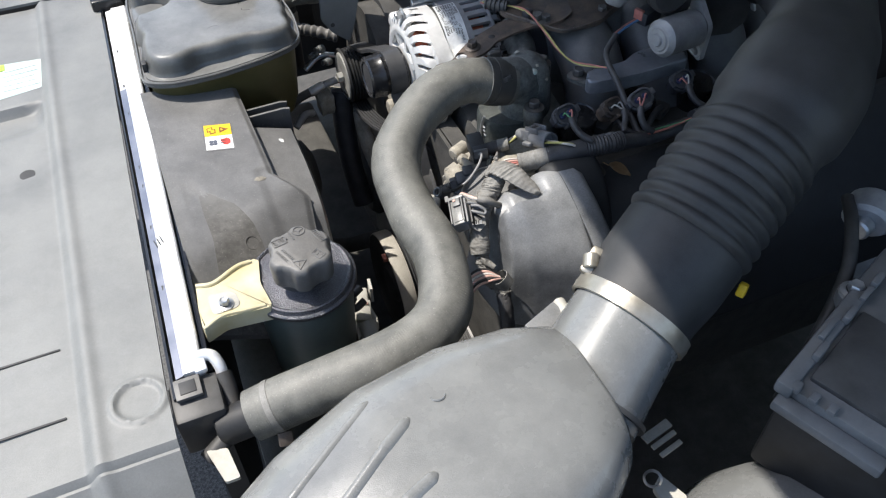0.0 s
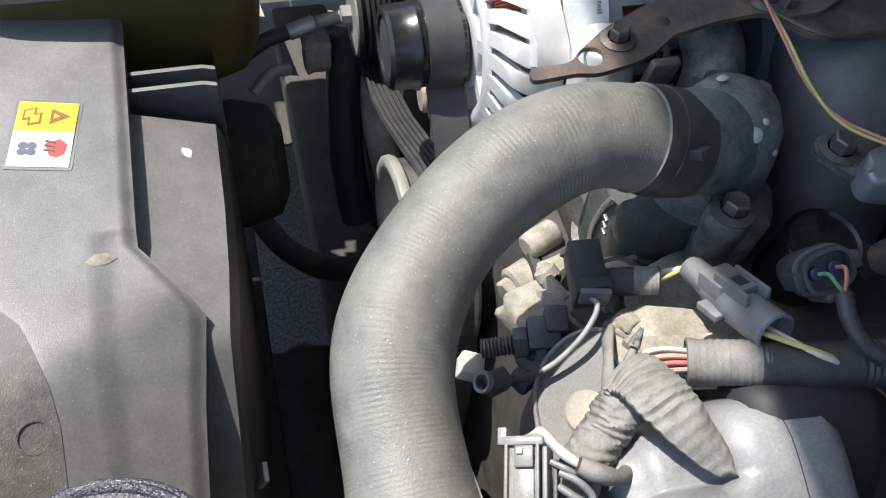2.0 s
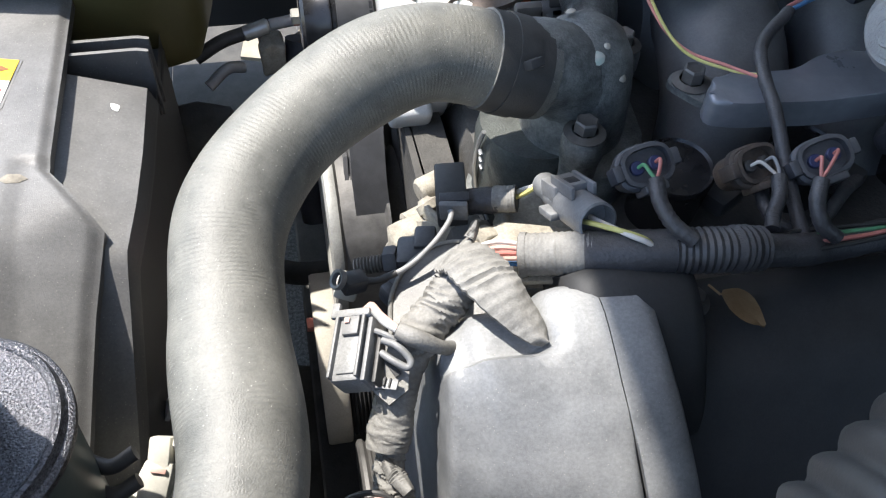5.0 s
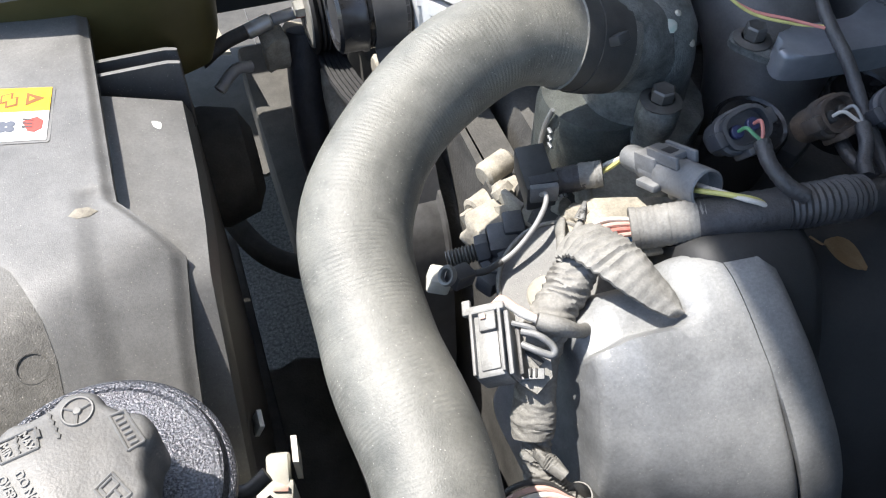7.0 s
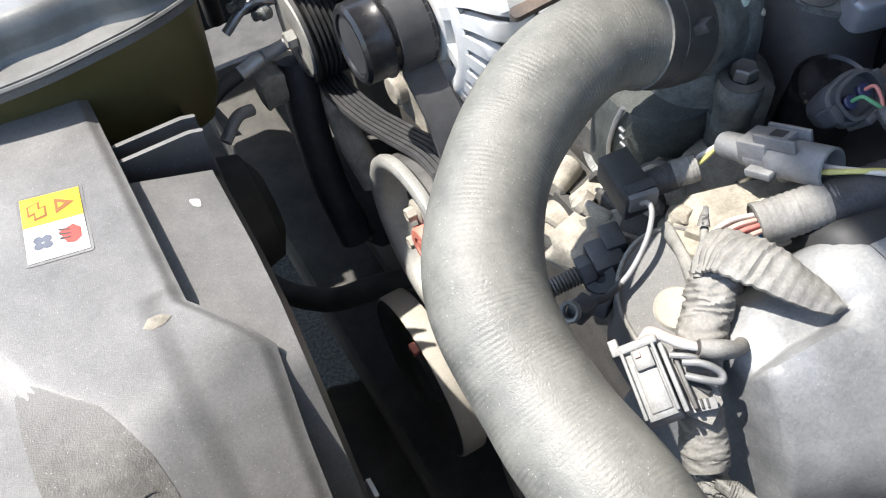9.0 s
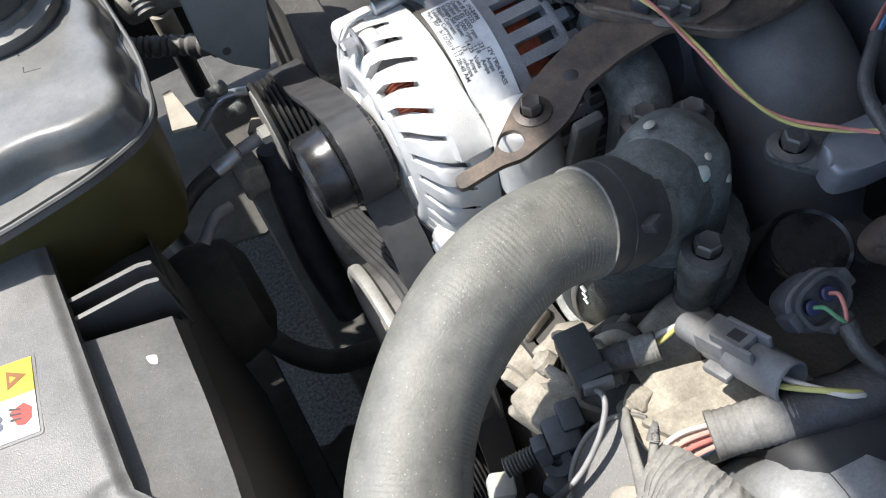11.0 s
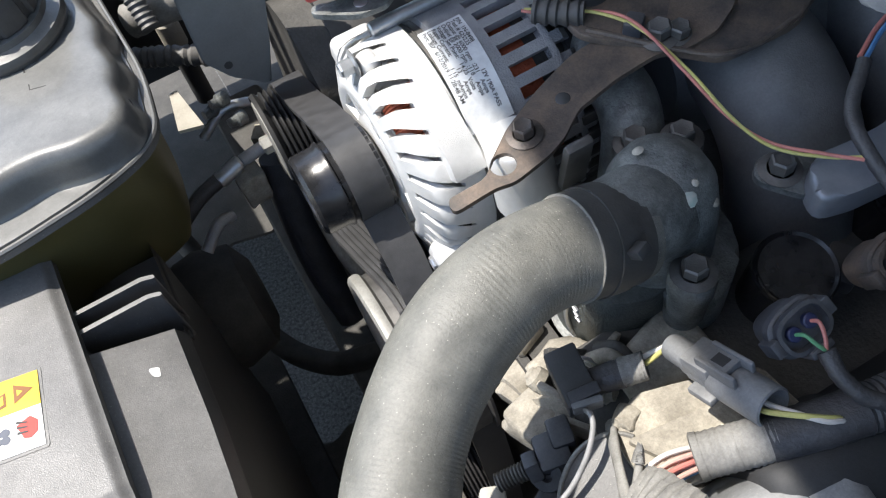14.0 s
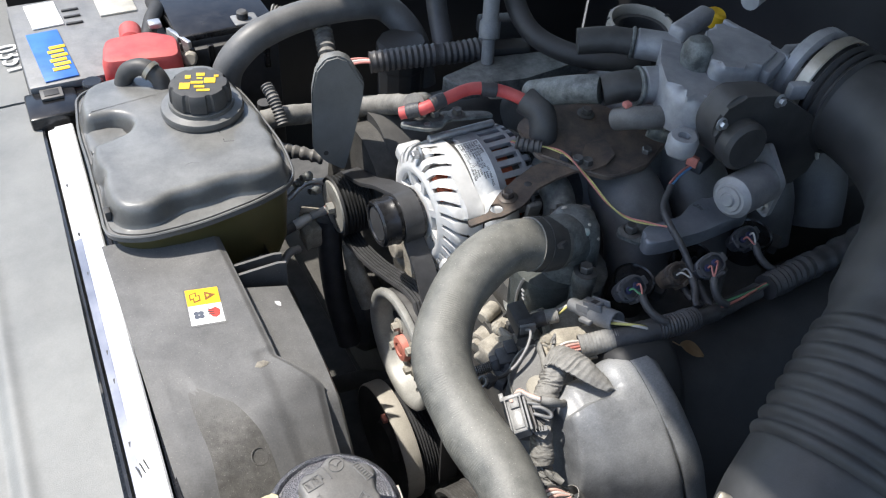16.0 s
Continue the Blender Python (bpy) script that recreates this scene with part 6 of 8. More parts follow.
# ---- wiring harness on the near cylinder head ----
def taped(pts, r, turns=14, amp=0.08, seg=18, n=12, end=1.0, flat=1.0):
    """A bundle wound with tape: uneven, with slanting laps and creases."""
    b = tube(pts, lambda u: r + (end - 1) * r * u, seg, n, flat=flat)
    S = spline(pts, n)
    for i, v in enumerate(b.verts):
        ring, k = divmod(i, seg)
        c = S[min(ring, len(S) - 1)]
        u, a = ring / (len(S) - 1), k / seg
        lap = abs(((turns * u + a) % 1.0) * 2 - 1) ** 3
        crease = 0.6 * (0.45 - abs(noise.noise(v.co * 170.0 + Vector((0, 0, 9 * u)))) * 1.6) + 0.7 * noise.noise(v.co * 80.0)
        v.co = c + (v.co - c) * (1 + amp * (0.5 * lap + 1.1 * crease))
    return b


def corrugated(pts, r, rings, amp=0.12, seg=18, n=14):
    return tube(pts, lambda u: r * (1 + amp * math.copysign(abs(math.sin(math.pi * rings * u)) ** 0.6, math.sin(2 * math.pi * rings * u))), seg, n)


harness = thing("wiring_harness", (0.40, -0.065, 0.79), "dusty taped wiring harness with coloured wires over the valve cover", "wiring harness")
def tape_band(pts, widths, thick, ridges):
    """A flat folded strip of tape with lengthwise pleats, narrowing to a point."""
    S = spline(pts, 16)
    b = bmesh.new()
    rings = []
    for i, p in enumerate(S):
        d = (S[min(i + 1, len(S) - 1)] - S[max(i - 1, 0)]).normalized()
        side = d.cross(Vector((0.1, -0.1, 1))).normalized()
        up = side.cross(d)
        u = i / (len(S) - 1)
        w = lerp_at(widths, u)
        pleat = ridges * (0.25 + 0.75 * step(0.75, 0.45, u)) * (0.7 + 0.6 * noise.noise((9 * u, 1.0, 4.0)))
        top, low = [], []
        for k in range(25):
            s = -1 + k / 12
            h = 0.0030 * (1 - s * s) + pleat * (1 - 2 * abs(math.sin(46 * u + 0.9 * s + 1.2 * noise.noise((5 * u, 2 * s, 7.0))))) + 0.0011 * noise.noise(p * 90 + side * s * 1.4)
            top.append(p + side * s * w + up * h)
            low.append(p + side * s * w + up * (h - thick))
        rings.append([b.verts.new(q) for q in top + low[::-1]])
    n = len(rings[0])
    for p, q in zip(rings, rings[1:]):
        for i in range(n):
            b.faces.new((p[i], p[(i + 1) % n], q[(i + 1) % n], q[i]))
    b.faces.new(rings[0])
    b.faces.new(rings[-1])
    return b


def wrapped(pts, r, turns, lap=0.05, wrinkle=0.08, seg=40, n=26, flat=1.0):
    """A bundle under wound cloth tape: slanting laps, soft swellings and fine slanting wrinkles; r may be a table along it."""
    rad = (lambda u: lerp_at(r, u)) if isinstance(r, list) else (lambda u: r)
    b = tube(pts, rad, seg, n, flat=flat)
    S = spline(pts, n)
    for i, v in enumerate(b.verts):
        ring, k = divmod(i, seg)
        c = S[min(ring, len(S) - 1)]
        u, a = ring / (len(S) - 1), k / seg
        step_ = ((turns * u + a) % 1.0)
        w = noise.noise((1.6 * math.cos(2 * math.pi * a), 1.6 * math.sin(2 * math.pi * a), 4.2 * turns * u + 2.4 * math.cos(2 * math.pi * a)))
        v.co = c + (v.co - c) * (1 + lap * (step_ ** 4 - 0.2) + wrinkle * (0.5 - abs(w) * 2.0) + 0.12 * noise.noise(v.co * 60.0))
    return b


part("tape_band", tape_band([(0.3395, -0.0495, 0.8195), (0.3430, -0.0560, 0.8250), (0.3465, -0.0660, 0.8290), (0.3515, -0.0780, 0.8290), (0.3590, -0.0905, 0.8250), (0.3680, -0.1020, 0.8180)], [(0, 0.0132), (0.2, 0.0136), (0.45, 0.0138), (0.62, 0.0124), (0.85, 0.0086), (0.95, 0.0060), (1, 0.002)], 0.0013, 0.0010), M_LOOM, harness, "pleated flap of dusty tape", angle=35)
part("tape_roll", tube([(0.3292, -0.0590, 0.8175), (0.3345, -0.0545, 0.8195), (0.3420, -0.0475, 0.8200), (0.3490, -0.0405, 0.8180)], 0.0020, 10, 8), M_LOOM, harness)
part("tape_shred", tape_band([(0.3480, -0.0405, 0.8200), (0.3510, -0.0370, 0.8225), (0.3525, -0.0345, 0.8260)], [(0, 0.003), (0.5, 0.0022), (1, 0.0006)], 0.0008, 0.0004), M_LOOM, harness)
part("tape_strap", tube([(0.3570, -0.0105, 0.7840), (0.3500, -0.0230, 0.7930), (0.3430, -0.0370, 0.8000), (0.3370, -0.0500, 0.8030), (0.3330, -0.0580, 0.8020)], lambda u: 0.0033 + 0.0004 * math.sin(9 * u), 16, 10, flat=0.6), M_LOOM, harness, "flattened strap of grey tape")
part("tape_branch", wrapped([(0.3420, -0.0570, 0.8130), (0.3340, -0.0640, 0.8100), (0.3260, -0.0715, 0.8060), (0.3170, -0.0795, 0.8030), (0.3090, -0.0885, 0.7970)], [(0, 0.0100), (0.3, 0.0108), (0.7, 0.0104), (1, 0.0092)], 4, 0.04, 0.13), M_LOOM, harness)
part("tape_branch", wrapped([(0.3105, -0.0870, 0.7980), (0.3045, -0.0970, 0.7895), (0.2995, -0.1070, 0.7800), (0.2965, -0.1160, 0.7720)], [(0, 0.0086), (0.35, 0.0090), (0.8, 0.0104), (1, 0.0098)], 4, 0.04, 0.06), M_LOOM, harness)
part("twisted_tape", wrapped([(0.2985, -0.1155, 0.7715), (0.2965, -0.1250, 0.7640), (0.2985, -0.1370, 0.7580), (0.3030, -0.1480, 0.7560), (0.306, -0.160, 0.752)], [(0, 0.0062), (0.3, 0.0078), (0.6, 0.0084), (1, 0.0060)], 6, 0.16, 0.20), M_LOOM, harness)
part("tape_end", tape_band([(0.2945, -0.1235, 0.772), (0.2985, -0.1300, 0.7735), (0.3030, -0.1375, 0.7715)], [(0, 0.002), (0.5, 0.0045), (1, 0.003)], 0.0008, 0.0006), M_LOOM, harness)
part("lower_branch", wrapped([(0.304, -0.156, 0.752), (0.302, -0.17, 0.735), (0.298, -0.19, 0.70)], 0.0075, 5, 0.06, 0.10, 28, 12), M_LOOMDARK, harness)
part("open_sleeve", lathe((0.3030, -0.1480, 0.7680), (-0.5, 0.35, 0.75), [(0.0085, -0.012), (0.0092, 0), (0.0086, 0.0002), (0.0078, -0.012)], 22, close=False), M_LOOM, harness)
for k, m in enumerate((M_WBLACK, M_WORANGE, M_WWHITE, M_WORANGE, M_WBLACK, M_WORANGE)):
    part("wire", tube([(0.264, -0.140 - 0.0032 * k, 0.758), (0.277, -0.135 - 0.0034 * k, 0.770), (0.291, -0.138 - 0.0026 * k, 0.7755 - 0.001 * k), (0.303, -0.147 - 0.0006 * k, 0.7680)], 0.0013, 8), m, harness)
part("push_clip", lathe((0.352, -0.078, 0.7940), (-0.2, -0.5, 0.8), [(0.0, 0.0035), (0.0016, 0.0035), (0.002, 0.001), (0.0058, 0.001), (0.0062, 0.0), (0.005, -0.002)], 20, close=False), M_CONN, harness, "grey push-in clip")
for k in range(4):
    part("clip_tooth", box((0.352 + 0.0046 * math.cos(1.57 * k + 0.5), -0.0785 + 0.0046 * math.sin(1.57 * k + 0.5), 0.7965), (0.0035, 0.0014, 0.003), 0.0004, rot=(-25, 0, 90 * k + 28)), M_CONN, harness)
part("sleeve", corrugated([(0.3715, -0.0505, 0.8155), (0.386, -0.0560, 0.8200), (0.402, -0.0625, 0.8255)], 0.0102, 11, 0.022, n=20), M_LOOM, harness, "ribbed dusty sleeve")
part("sleeve_mouth", lathe((0.3713, -0.0504, 0.8154), (-1, 0.36, -0.3), [(0.0106, -0.003), (0.0109, 0), (0.0098, 0.0006), (0.0090, -0.003)], 24, close=False), M_LOOM, harness)
part("sleeve_dark", lathe((0.3723, -0.0508, 0.8157), (-1, 0.36, -0.3), [(0, 0.0004), (0.0095, 0.0004), (0.0095, 0)], 20, close=False), M_INK, harness)
for k, m in enumerate((M_WBLUE, M_WRED, M_WORANGE, M_WWHITE, M_WORANGE, M_WRED, M_WORANGE, M_WWHITE)):
    a, c = (k % 4 - 1.5) * 0.0036, (k // 4) * 0.0036
    part("wire", tube([(0.348, -0.0490 + a, 0.8120 + c), (0.360, -0.0490 + a, 0.8155 + c), (0.376, -0.0520 + a * 0.8, 0.8145 + c)], 0.0012, 8), m, harness)
part("main_loom", taped([(0.398, -0.0610, 0.8240), (0.420, -0.0685, 0.8290), (0.438, -0.073, 0.832)], 0.0105, 8, 0.05), M_LOOMDARK, harness)
part("ribbed_loom", corrugated([(0.434, -0.0725, 0.832), (0.455, -0.076, 0.833), (0.476, -0.076, 0.830)], 0.0108, 14, 0.06), M_LOOMDARK, harness)
part("main_loom", taped([(0.474, -0.076, 0.829), (0.50, -0.074, 0.822), (0.52, -0.070, 0.817), (0.57, -0.066, 0.815)], 0.008, 16, 0.08), M_LOOMDARK, harness)
part("ribbed_loom", corrugated([(0.578, -0.068, 0.818), (0.62, -0.065, 0.818), (0.68, -0.06, 0.815), (0.75, -0.05, 0.81)], 0.013, 30, 0.1), M_LOOMDARK, harness)
for k, m in enumerate((M_WBLACK, M_WGREEN, M_WRED, M_WBLACK)):
    part("wire", tube([(0.476, -0.073 - 0.003 * k, 0.832), (0.505, -0.066 - 0.004 * k, 0.826), (0.54, -0.066 - 0.003 * k, 0.824), (0.582, -0.066 - 0.003 * (k % 2), 0.823)], 0.0012, 7), m, harness)

# grey plug with yellow wires
gc = thing("wire_connector", (0.397, -0.032, 0.815), "grey plastic wire connector with yellow wires", "connector", "harness connectors")
GA, GB = Vector((0.3965, -0.0010, 0.8105)), Vector((0.4050, -0.0600, 0.8395))
gd = (GB - GA).normalized()
gr = gd.cross(Vector((0, 0, 1))).normalized()
gu = gr.cross(gd)
GM = Matrix((gr, gd, gu)).transposed()


def on_gc(u, r, h):
    return GA + gd * u + gr * r * 0.86 + gu * h * 0.86


part("shell", lathe(GA, gd, [(r_ * 0.86, h_) for r_, h_ in ((0, 0), (0.0068, 0.0004), (0.0078, 0.003), (0.0080, 0.014), (0.0088, 0.0145), (0.0088, 0.0185), (0.0098, 0.019), (0.0098, 0.030), (0.0108, 0.031), (0.0112, 0.036), (0.0112, 0.0595), (0.0100, 0.060), (0.0092, 0.052), (0, 0.052))], 28, close=False), M_CONN, gc)
part("shoulder", box(on_gc(0.024, 0, 0.0055), (0.0165, 0.016, 0.010), 0.0012, GM), M_CONN, gc)
lk = part("latch", box(on_gc(0.033, 0, 0.0125), (0.010, 0.016, 0.004), 0.0008, GM), M_CONN, gc)
for s in (-0.0066, 0.0066):
    part("latch_rail", box(on_gc(0.036, s, 0.0125), (0.0022, 0.022, 0.0062), 0.0006, GM), M_CONN, lk)
part("latch_slot", box(on_gc(0.0345, 0, 0.0148), (0.0055, 0.007, 0.0006), 0.0001, GM), M_INK, lk)
part("side_lug", box(on_gc(0.020, -0.012, -0.004), (0.006, 0.018, 0.004), 0.001, GM), M_CONN, gc)
part("side_lug", box(on_gc(0.030, 0.012, -0.004), (0.006, 0.014, 0.004), 0.001, GM), M_CONN, gc)
part("key_post", rod(on_gc(0.032, -0.004, -0.010), on_gc(0.030, -0.006, -0.018), 0.0035, 14, 0.0008), M_CONN, gc)
for k, m in enumerate((M_WYEL, M_WWHITE)):
    part("wire", tube([on_gc(0.052, 0.004 - 0.004 * k, 0.002 * (k - 1)), on_gc(0.060, 0.003 - 0.004 * k, 0.0), (0.4145, -0.0675 - 0.0015 * k, 0.8415), (0.4215, -0.0715 - 0.001 * k, 0.8395), (0.4265, -0.0725, 0.832)], 0.0013, 8), m, gc)
part("tail_sleeve", taped([(0.376, 0.003, 0.7975), (0.367, 0.006, 0.795), (0.358, 0.009, 0.792)], 0.0070, 5, 0.08), M_LOOMDARK, gc)
part("tail_tip", taped([(0.384, 0.000, 0.800), (0.380, 0.0015, 0.7988), (0.373, 0.0042, 0.797)], 0.0073, 4, 0.06), M_LOOM, gc, "light dusty tape end")
part("tail_mouth", lathe((0.3842, 0.000, 0.8001), (0.9, -0.35, 0.25), [(0.0066, -0.003), (0.0073, 0), (0.006, 0.0004), (0.0055, -0.003)], 20, close=False), M_LOOMDARK, gc)
for k, m in enumerate((M_WYEL, M_WWHITE)):
    part("wire", tube([(0.380, 0.001 + 0.003 * k, 0.7985), (0.388, 0.000 + 0.003 * k, 0.803), (0.3960, 0.0000, 0.8090)], 0.0013, 8), m, gc)

bc = thing("relay_connector", (0.351, 0.014, 0.785), "black square connector with a thin grey wire", "connector", "harness connectors")
RB = (4, -6, -9)
part("shell", box((0.3520, 0.0145, 0.7935), (0.0165, 0.030, 0.019), 0.0012, rot=RB), M_BLACK, bc)
part("end_face", box((0.3500, -0.0012, 0.7975), (0.0150, 0.0035, 0.0125), 0.0009, rot=(4, -6, -16)), M_CONN, bc, "dusty grey end face")
part("end_lip", box((0.3508, 0.0032, 0.8032), (0.0155, 0.006, 0.0016), 0.0005, rot=RB), M_CONNDK, bc)
part("grey_wire", tube([(0.3475, -0.0030, 0.7990), (0.3470, -0.0080, 0.8040), (0.3440, -0.0140, 0.8030), (0.3350, -0.0220, 0.7980), (0.3220, -0.0285, 0.7910), (0.3090, -0.0315, 0.7870)], 0.0014, 10), M_WGREY, bc)
part("wire_sheath", tube([(0.3150, -0.0302, 0.7888), (0.3060, -0.0316, 0.7862), (0.2990, -0.0306, 0.7855)], 0.0019, 10), M_WBLACK, bc)
part("black_wire", tube([(0.350, 0.012, 0.787), (0.362, 0.010, 0.787), (0.372, 0.007, 0.789)], 0.0018, 8), M_WBLACK, bc)
pl = part("wire_plug", box((0.2930, -0.0300, 0.7850), (0.013, 0.010, 0.009), 0.0015, rot=(0, 18, 20)), M_CONNDK, bc)
part("plug_ring", lathe((0.2870, -0.0305, 0.7885), (-0.7, -0.1, 0.6), [(0.0036, 0), (0.0052, 0.0004), (0.0056, 0.002), (0.0050, 0.0034), (0.0036, 0.003), (0.0032, 0.0016), (0.0036, 0)], 20, close=False), M_CONN, pl, "grey ring clip")

c2 = thing("grey_block_connector", (0.289, -0.085, 0.785), "large grey block connector clipped to a metal bracket", "connector", "harness connectors")
R2 = (10, -24, -20)
B2 = Vector((0.2885, -0.0830, 0.8025))
RM2 = Euler([radians(a) for a in R2]).to_matrix()


def on_block(x, y, z):
    return B2 + RM2 @ Vector((x, y, z))


part("shell", box(on_block(0, 0, 0), (0.0150, 0.0330, 0.0150), 0.0018, rot=R2), M_CLEARPL, c2)
part("top_window", box(on_block(0.0005, -0.003, 0.0078), (0.0090, 0.0210, 0.0014), 0.0006, rot=R2), M_CLEARPL, c2, "clouded raised window")
for dx in (-0.0066, 0.0066):
    part("ridge", box(on_block(dx, 0.0005, 0.0086), (0.0016, 0.0320, 0.0032), 0.0005, rot=R2), M_CONN, c2)
part("collar", box(on_block(0, 0.0150, 0.0010), (0.0185, 0.0042, 0.0185), 0.0012, rot=R2), M_CLEARPL, c2)
part("collar_tab", box(on_block(-0.0085, 0.0170, 0.0085), (0.0040, 0.0075, 0.0025), 0.0006, rot=R2), M_CLEARPL, c2)
part("latch_bridge", box(on_block(0.0010, 0.0085, 0.0095), (0.0080, 0.0090, 0.0022), 0.0007, rot=R2), M_CONN, c2)
part("red_mark", box(on_block(-0.0005, 0.0105, 0.0112), (0.0026, 0.0026, 0.001), 0.0003, rot=R2), M_WORANGE, c2)
part("side_rail", box(on_block(0.0092, -0.002, 0.002), (0.0022, 0.0300, 0.0120), 0.0006, rot=R2), M_CONN, c2)
part("side_rail", box(on_block(0.0125, -0.004, -0.001), (0.0020, 0.0250, 0.0100), 0.0006, rot=R2), M_BLACK, c2)
bp_ = part("mount_plate", loft([[(x, y, z + d) for x, y, z in ((0.2960, -0.0830, 0.8060), (0.3010, -0.0795, 0.8085), (0.3070, -0.0840, 0.8085), (0.3105, -0.0935, 0.8040), (0.3080, -0.1040, 0.7985), (0.2990, -0.1085, 0.7960), (0.2930, -0.1020, 0.7985))] for d in (0, 0.0014)]), M_LOOM, c2, "dusty metal plate")
part("plate_slot", box((0.3025, -0.0945, 0.8052), (0.0030, 0.0100, 0.0008), 0.0002, rot=(10, -12, 24)), M_INK, bp_)
part("flat_clip", box((0.2985, -0.1015, 0.8035), (0.0115, 0.0050, 0.0012), 0.0004, rot=(10, -14, -25)), M_CONN, c2)
for k in range(3):
    part("clip_tooth", box((0.2960 + 0.0022 * k, -0.1000 - 0.0011 * k, 0.8048), (0.0009, 0.0042, 0.0016), 0.0002, rot=(10, -14, -25)), M_INK, c2)
part("clip_lever", tube([(0.3000, -0.0850, 0.8125), (0.3055, -0.0905, 0.8145), (0.3100, -0.0965, 0.8120), (0.3085, -0.0990, 0.8100), (0.3030, -0.0950, 0.8105), (0.2985, -0.0895, 0.8095)], 0.0017, 10), M_CONN, c2)
part("lever_bar", tube([(0.2975, -0.0800, 0.8130), (0.3025, -0.0850, 0.8150), (0.3080, -0.0885, 0.8125)], 0.0013, 8), M_CONN, c2)
for k, m in enumerate((M_WORANGE, M_WWHITE, M_WORANGE, M_WGREY)):
    part("wire", tube([on_block(0.001 - 0.0022 * k, 0.0165, 0.002), (0.2975 - 0.0006 * k, -0.0660 - 0.0010 * k, 0.8140), (0.3015, -0.0755 - 0.0016 * k, 0.8175), (0.3085, -0.0860 - 0.0006 * k, 0.8185)], 0.0010, 8), m, c2)
part("wire_sleeve", tube([(0.3065, -0.0855, 0.8190), (0.3140, -0.0905, 0.8180), (0.3240, -0.0918, 0.8110), (0.3330, -0.0875, 0.8010)], lambda u: 0.0037 + 0.0005 * math.sin(7 * u), 16), M_LOOM, c2, "split grey wire sleeve")
part("sleeve_dark", lathe((0.3063, -0.0853, 0.8191), (-0.8, 0.5, 0.1), [(0, 0.0003), (0.0028, 0.0003), (0.003, 0)], 14, close=False), M_INK, c2)

# sensor and stud in front of the cylinder head
sn = thing("cam_sensor", (0.330, -0.005, 0.755), "black sensor block with a threaded stud", "engine sensor")
part("block", box((0.3290, -0.0040, 0.7660), (0.0180, 0.0200, 0.0180), 0.003, rot=(0, -10, -14)), M_CONNDK, sn)
part("step_block", box((0.3360, 0.0010, 0.7720), (0.0120, 0.0160, 0.0120), 0.002, rot=(0, -6, -14)), M_CONNDK, sn)
part("lobe", lathe((0.3220, -0.0100, 0.7640), (-0.5, -0.4, 0.75), [(0.009, -0.006), (0.0095, 0.004), (0.0080, 0.0065), (0.003, 0.0068), (0.0026, 0.004), (0, 0.004)], 24, close=False), M_CONNDK, sn)
part("foot", box((0.3180, -0.0180, 0.7570), (0.0200, 0.0120, 0.0110), 0.0025, rot=(0, 10, 30)), M_CONNDK, sn)
part("stud", tube([(0.297, -0.0005, 0.7605), (0.310, -0.003, 0.764), (0.324, -0.006, 0.768)], lambda u: 0.0048 * (1 + 0.10 * math.sin(2 * math.pi * 15 * u)), 16, 44), M_DARKSTEEL, sn, "dark threaded stud")
part("stud_nut", lathe((0.3130, -0.0036, 0.7649), (0.96, -0.2, 0.27), [(0.0050, 0), (0.0085, 0.0004), (0.0088, 0.002), (0.0088, 0.006), (0.0080, 0.0075)], 6, close=False), M_CONNDK, sn)
part("foot_block", box((0.2915, -0.0040, 0.7490), (0.013, 0.013, 0.012), 0.002, rot=(0, 12, -20)), M_WHITEPL, sn, "pale dusty block")
dc = thing("round_cover", (0.337, -0.050, 0.765), "pale dusty round metal cover with a cream centre", "engine cover")
DN = Vector((-0.20, -0.10, 0.97))


def cover_z(x, y):
    return 0.7810 + 0.206 * (x - 0.333) + 0.103 * (y + 0.051)


DOUT = rounded([(0.306, -0.070), (0.3105, -0.036), (0.321, -0.021), (0.338, -0.0125), (0.356, -0.016), (0.368, -0.034), (0.362, -0.070), (0.340, -0.082)], 0.010, 5)
part("plate", prism(DOUT, 0.735, cover_z, 0.0022, 3), M_SHROUD, dc)
part("rim_lip", tube([(x, y, cover_z(x, y) + 0.0004) for x, y in DOUT[3:30]], 0.0013, 8, 2), M_LOOM, dc)
part("centre", lathe((0.3325, -0.0520, cover_z(0.3325, -0.052) - 0.001), DN, [(0.0112, -0.002), (0.0112, 0.0016), (0.0104, 0.0030), (0.0090, 0.0026), (0, 0.0030)], 28, close=False), M_CREAM, dc, "cream coloured centre")
hc_ = thing("cylinder_head", (0.40, 0.0, 0.72), "uneven pale dust-covered cylinder head casting", "cylinder head")
for k, (c, s_, r) in enumerate((((0.366, 0.026, 0.738), (0.040, 0.05, 0.036), (0, 8, 14)), ((0.402, 0.006, 0.766), (0.05, 0.036, 0.028), (0, 0, 10)), ((0.340, 0.018, 0.742), (0.034, 0.036, 0.028), (6, 0, 20)))):
    part("casting", rough_lump(c, s_, k + 1, 0.16, r), M_DUSTY, hc_, angle=60)
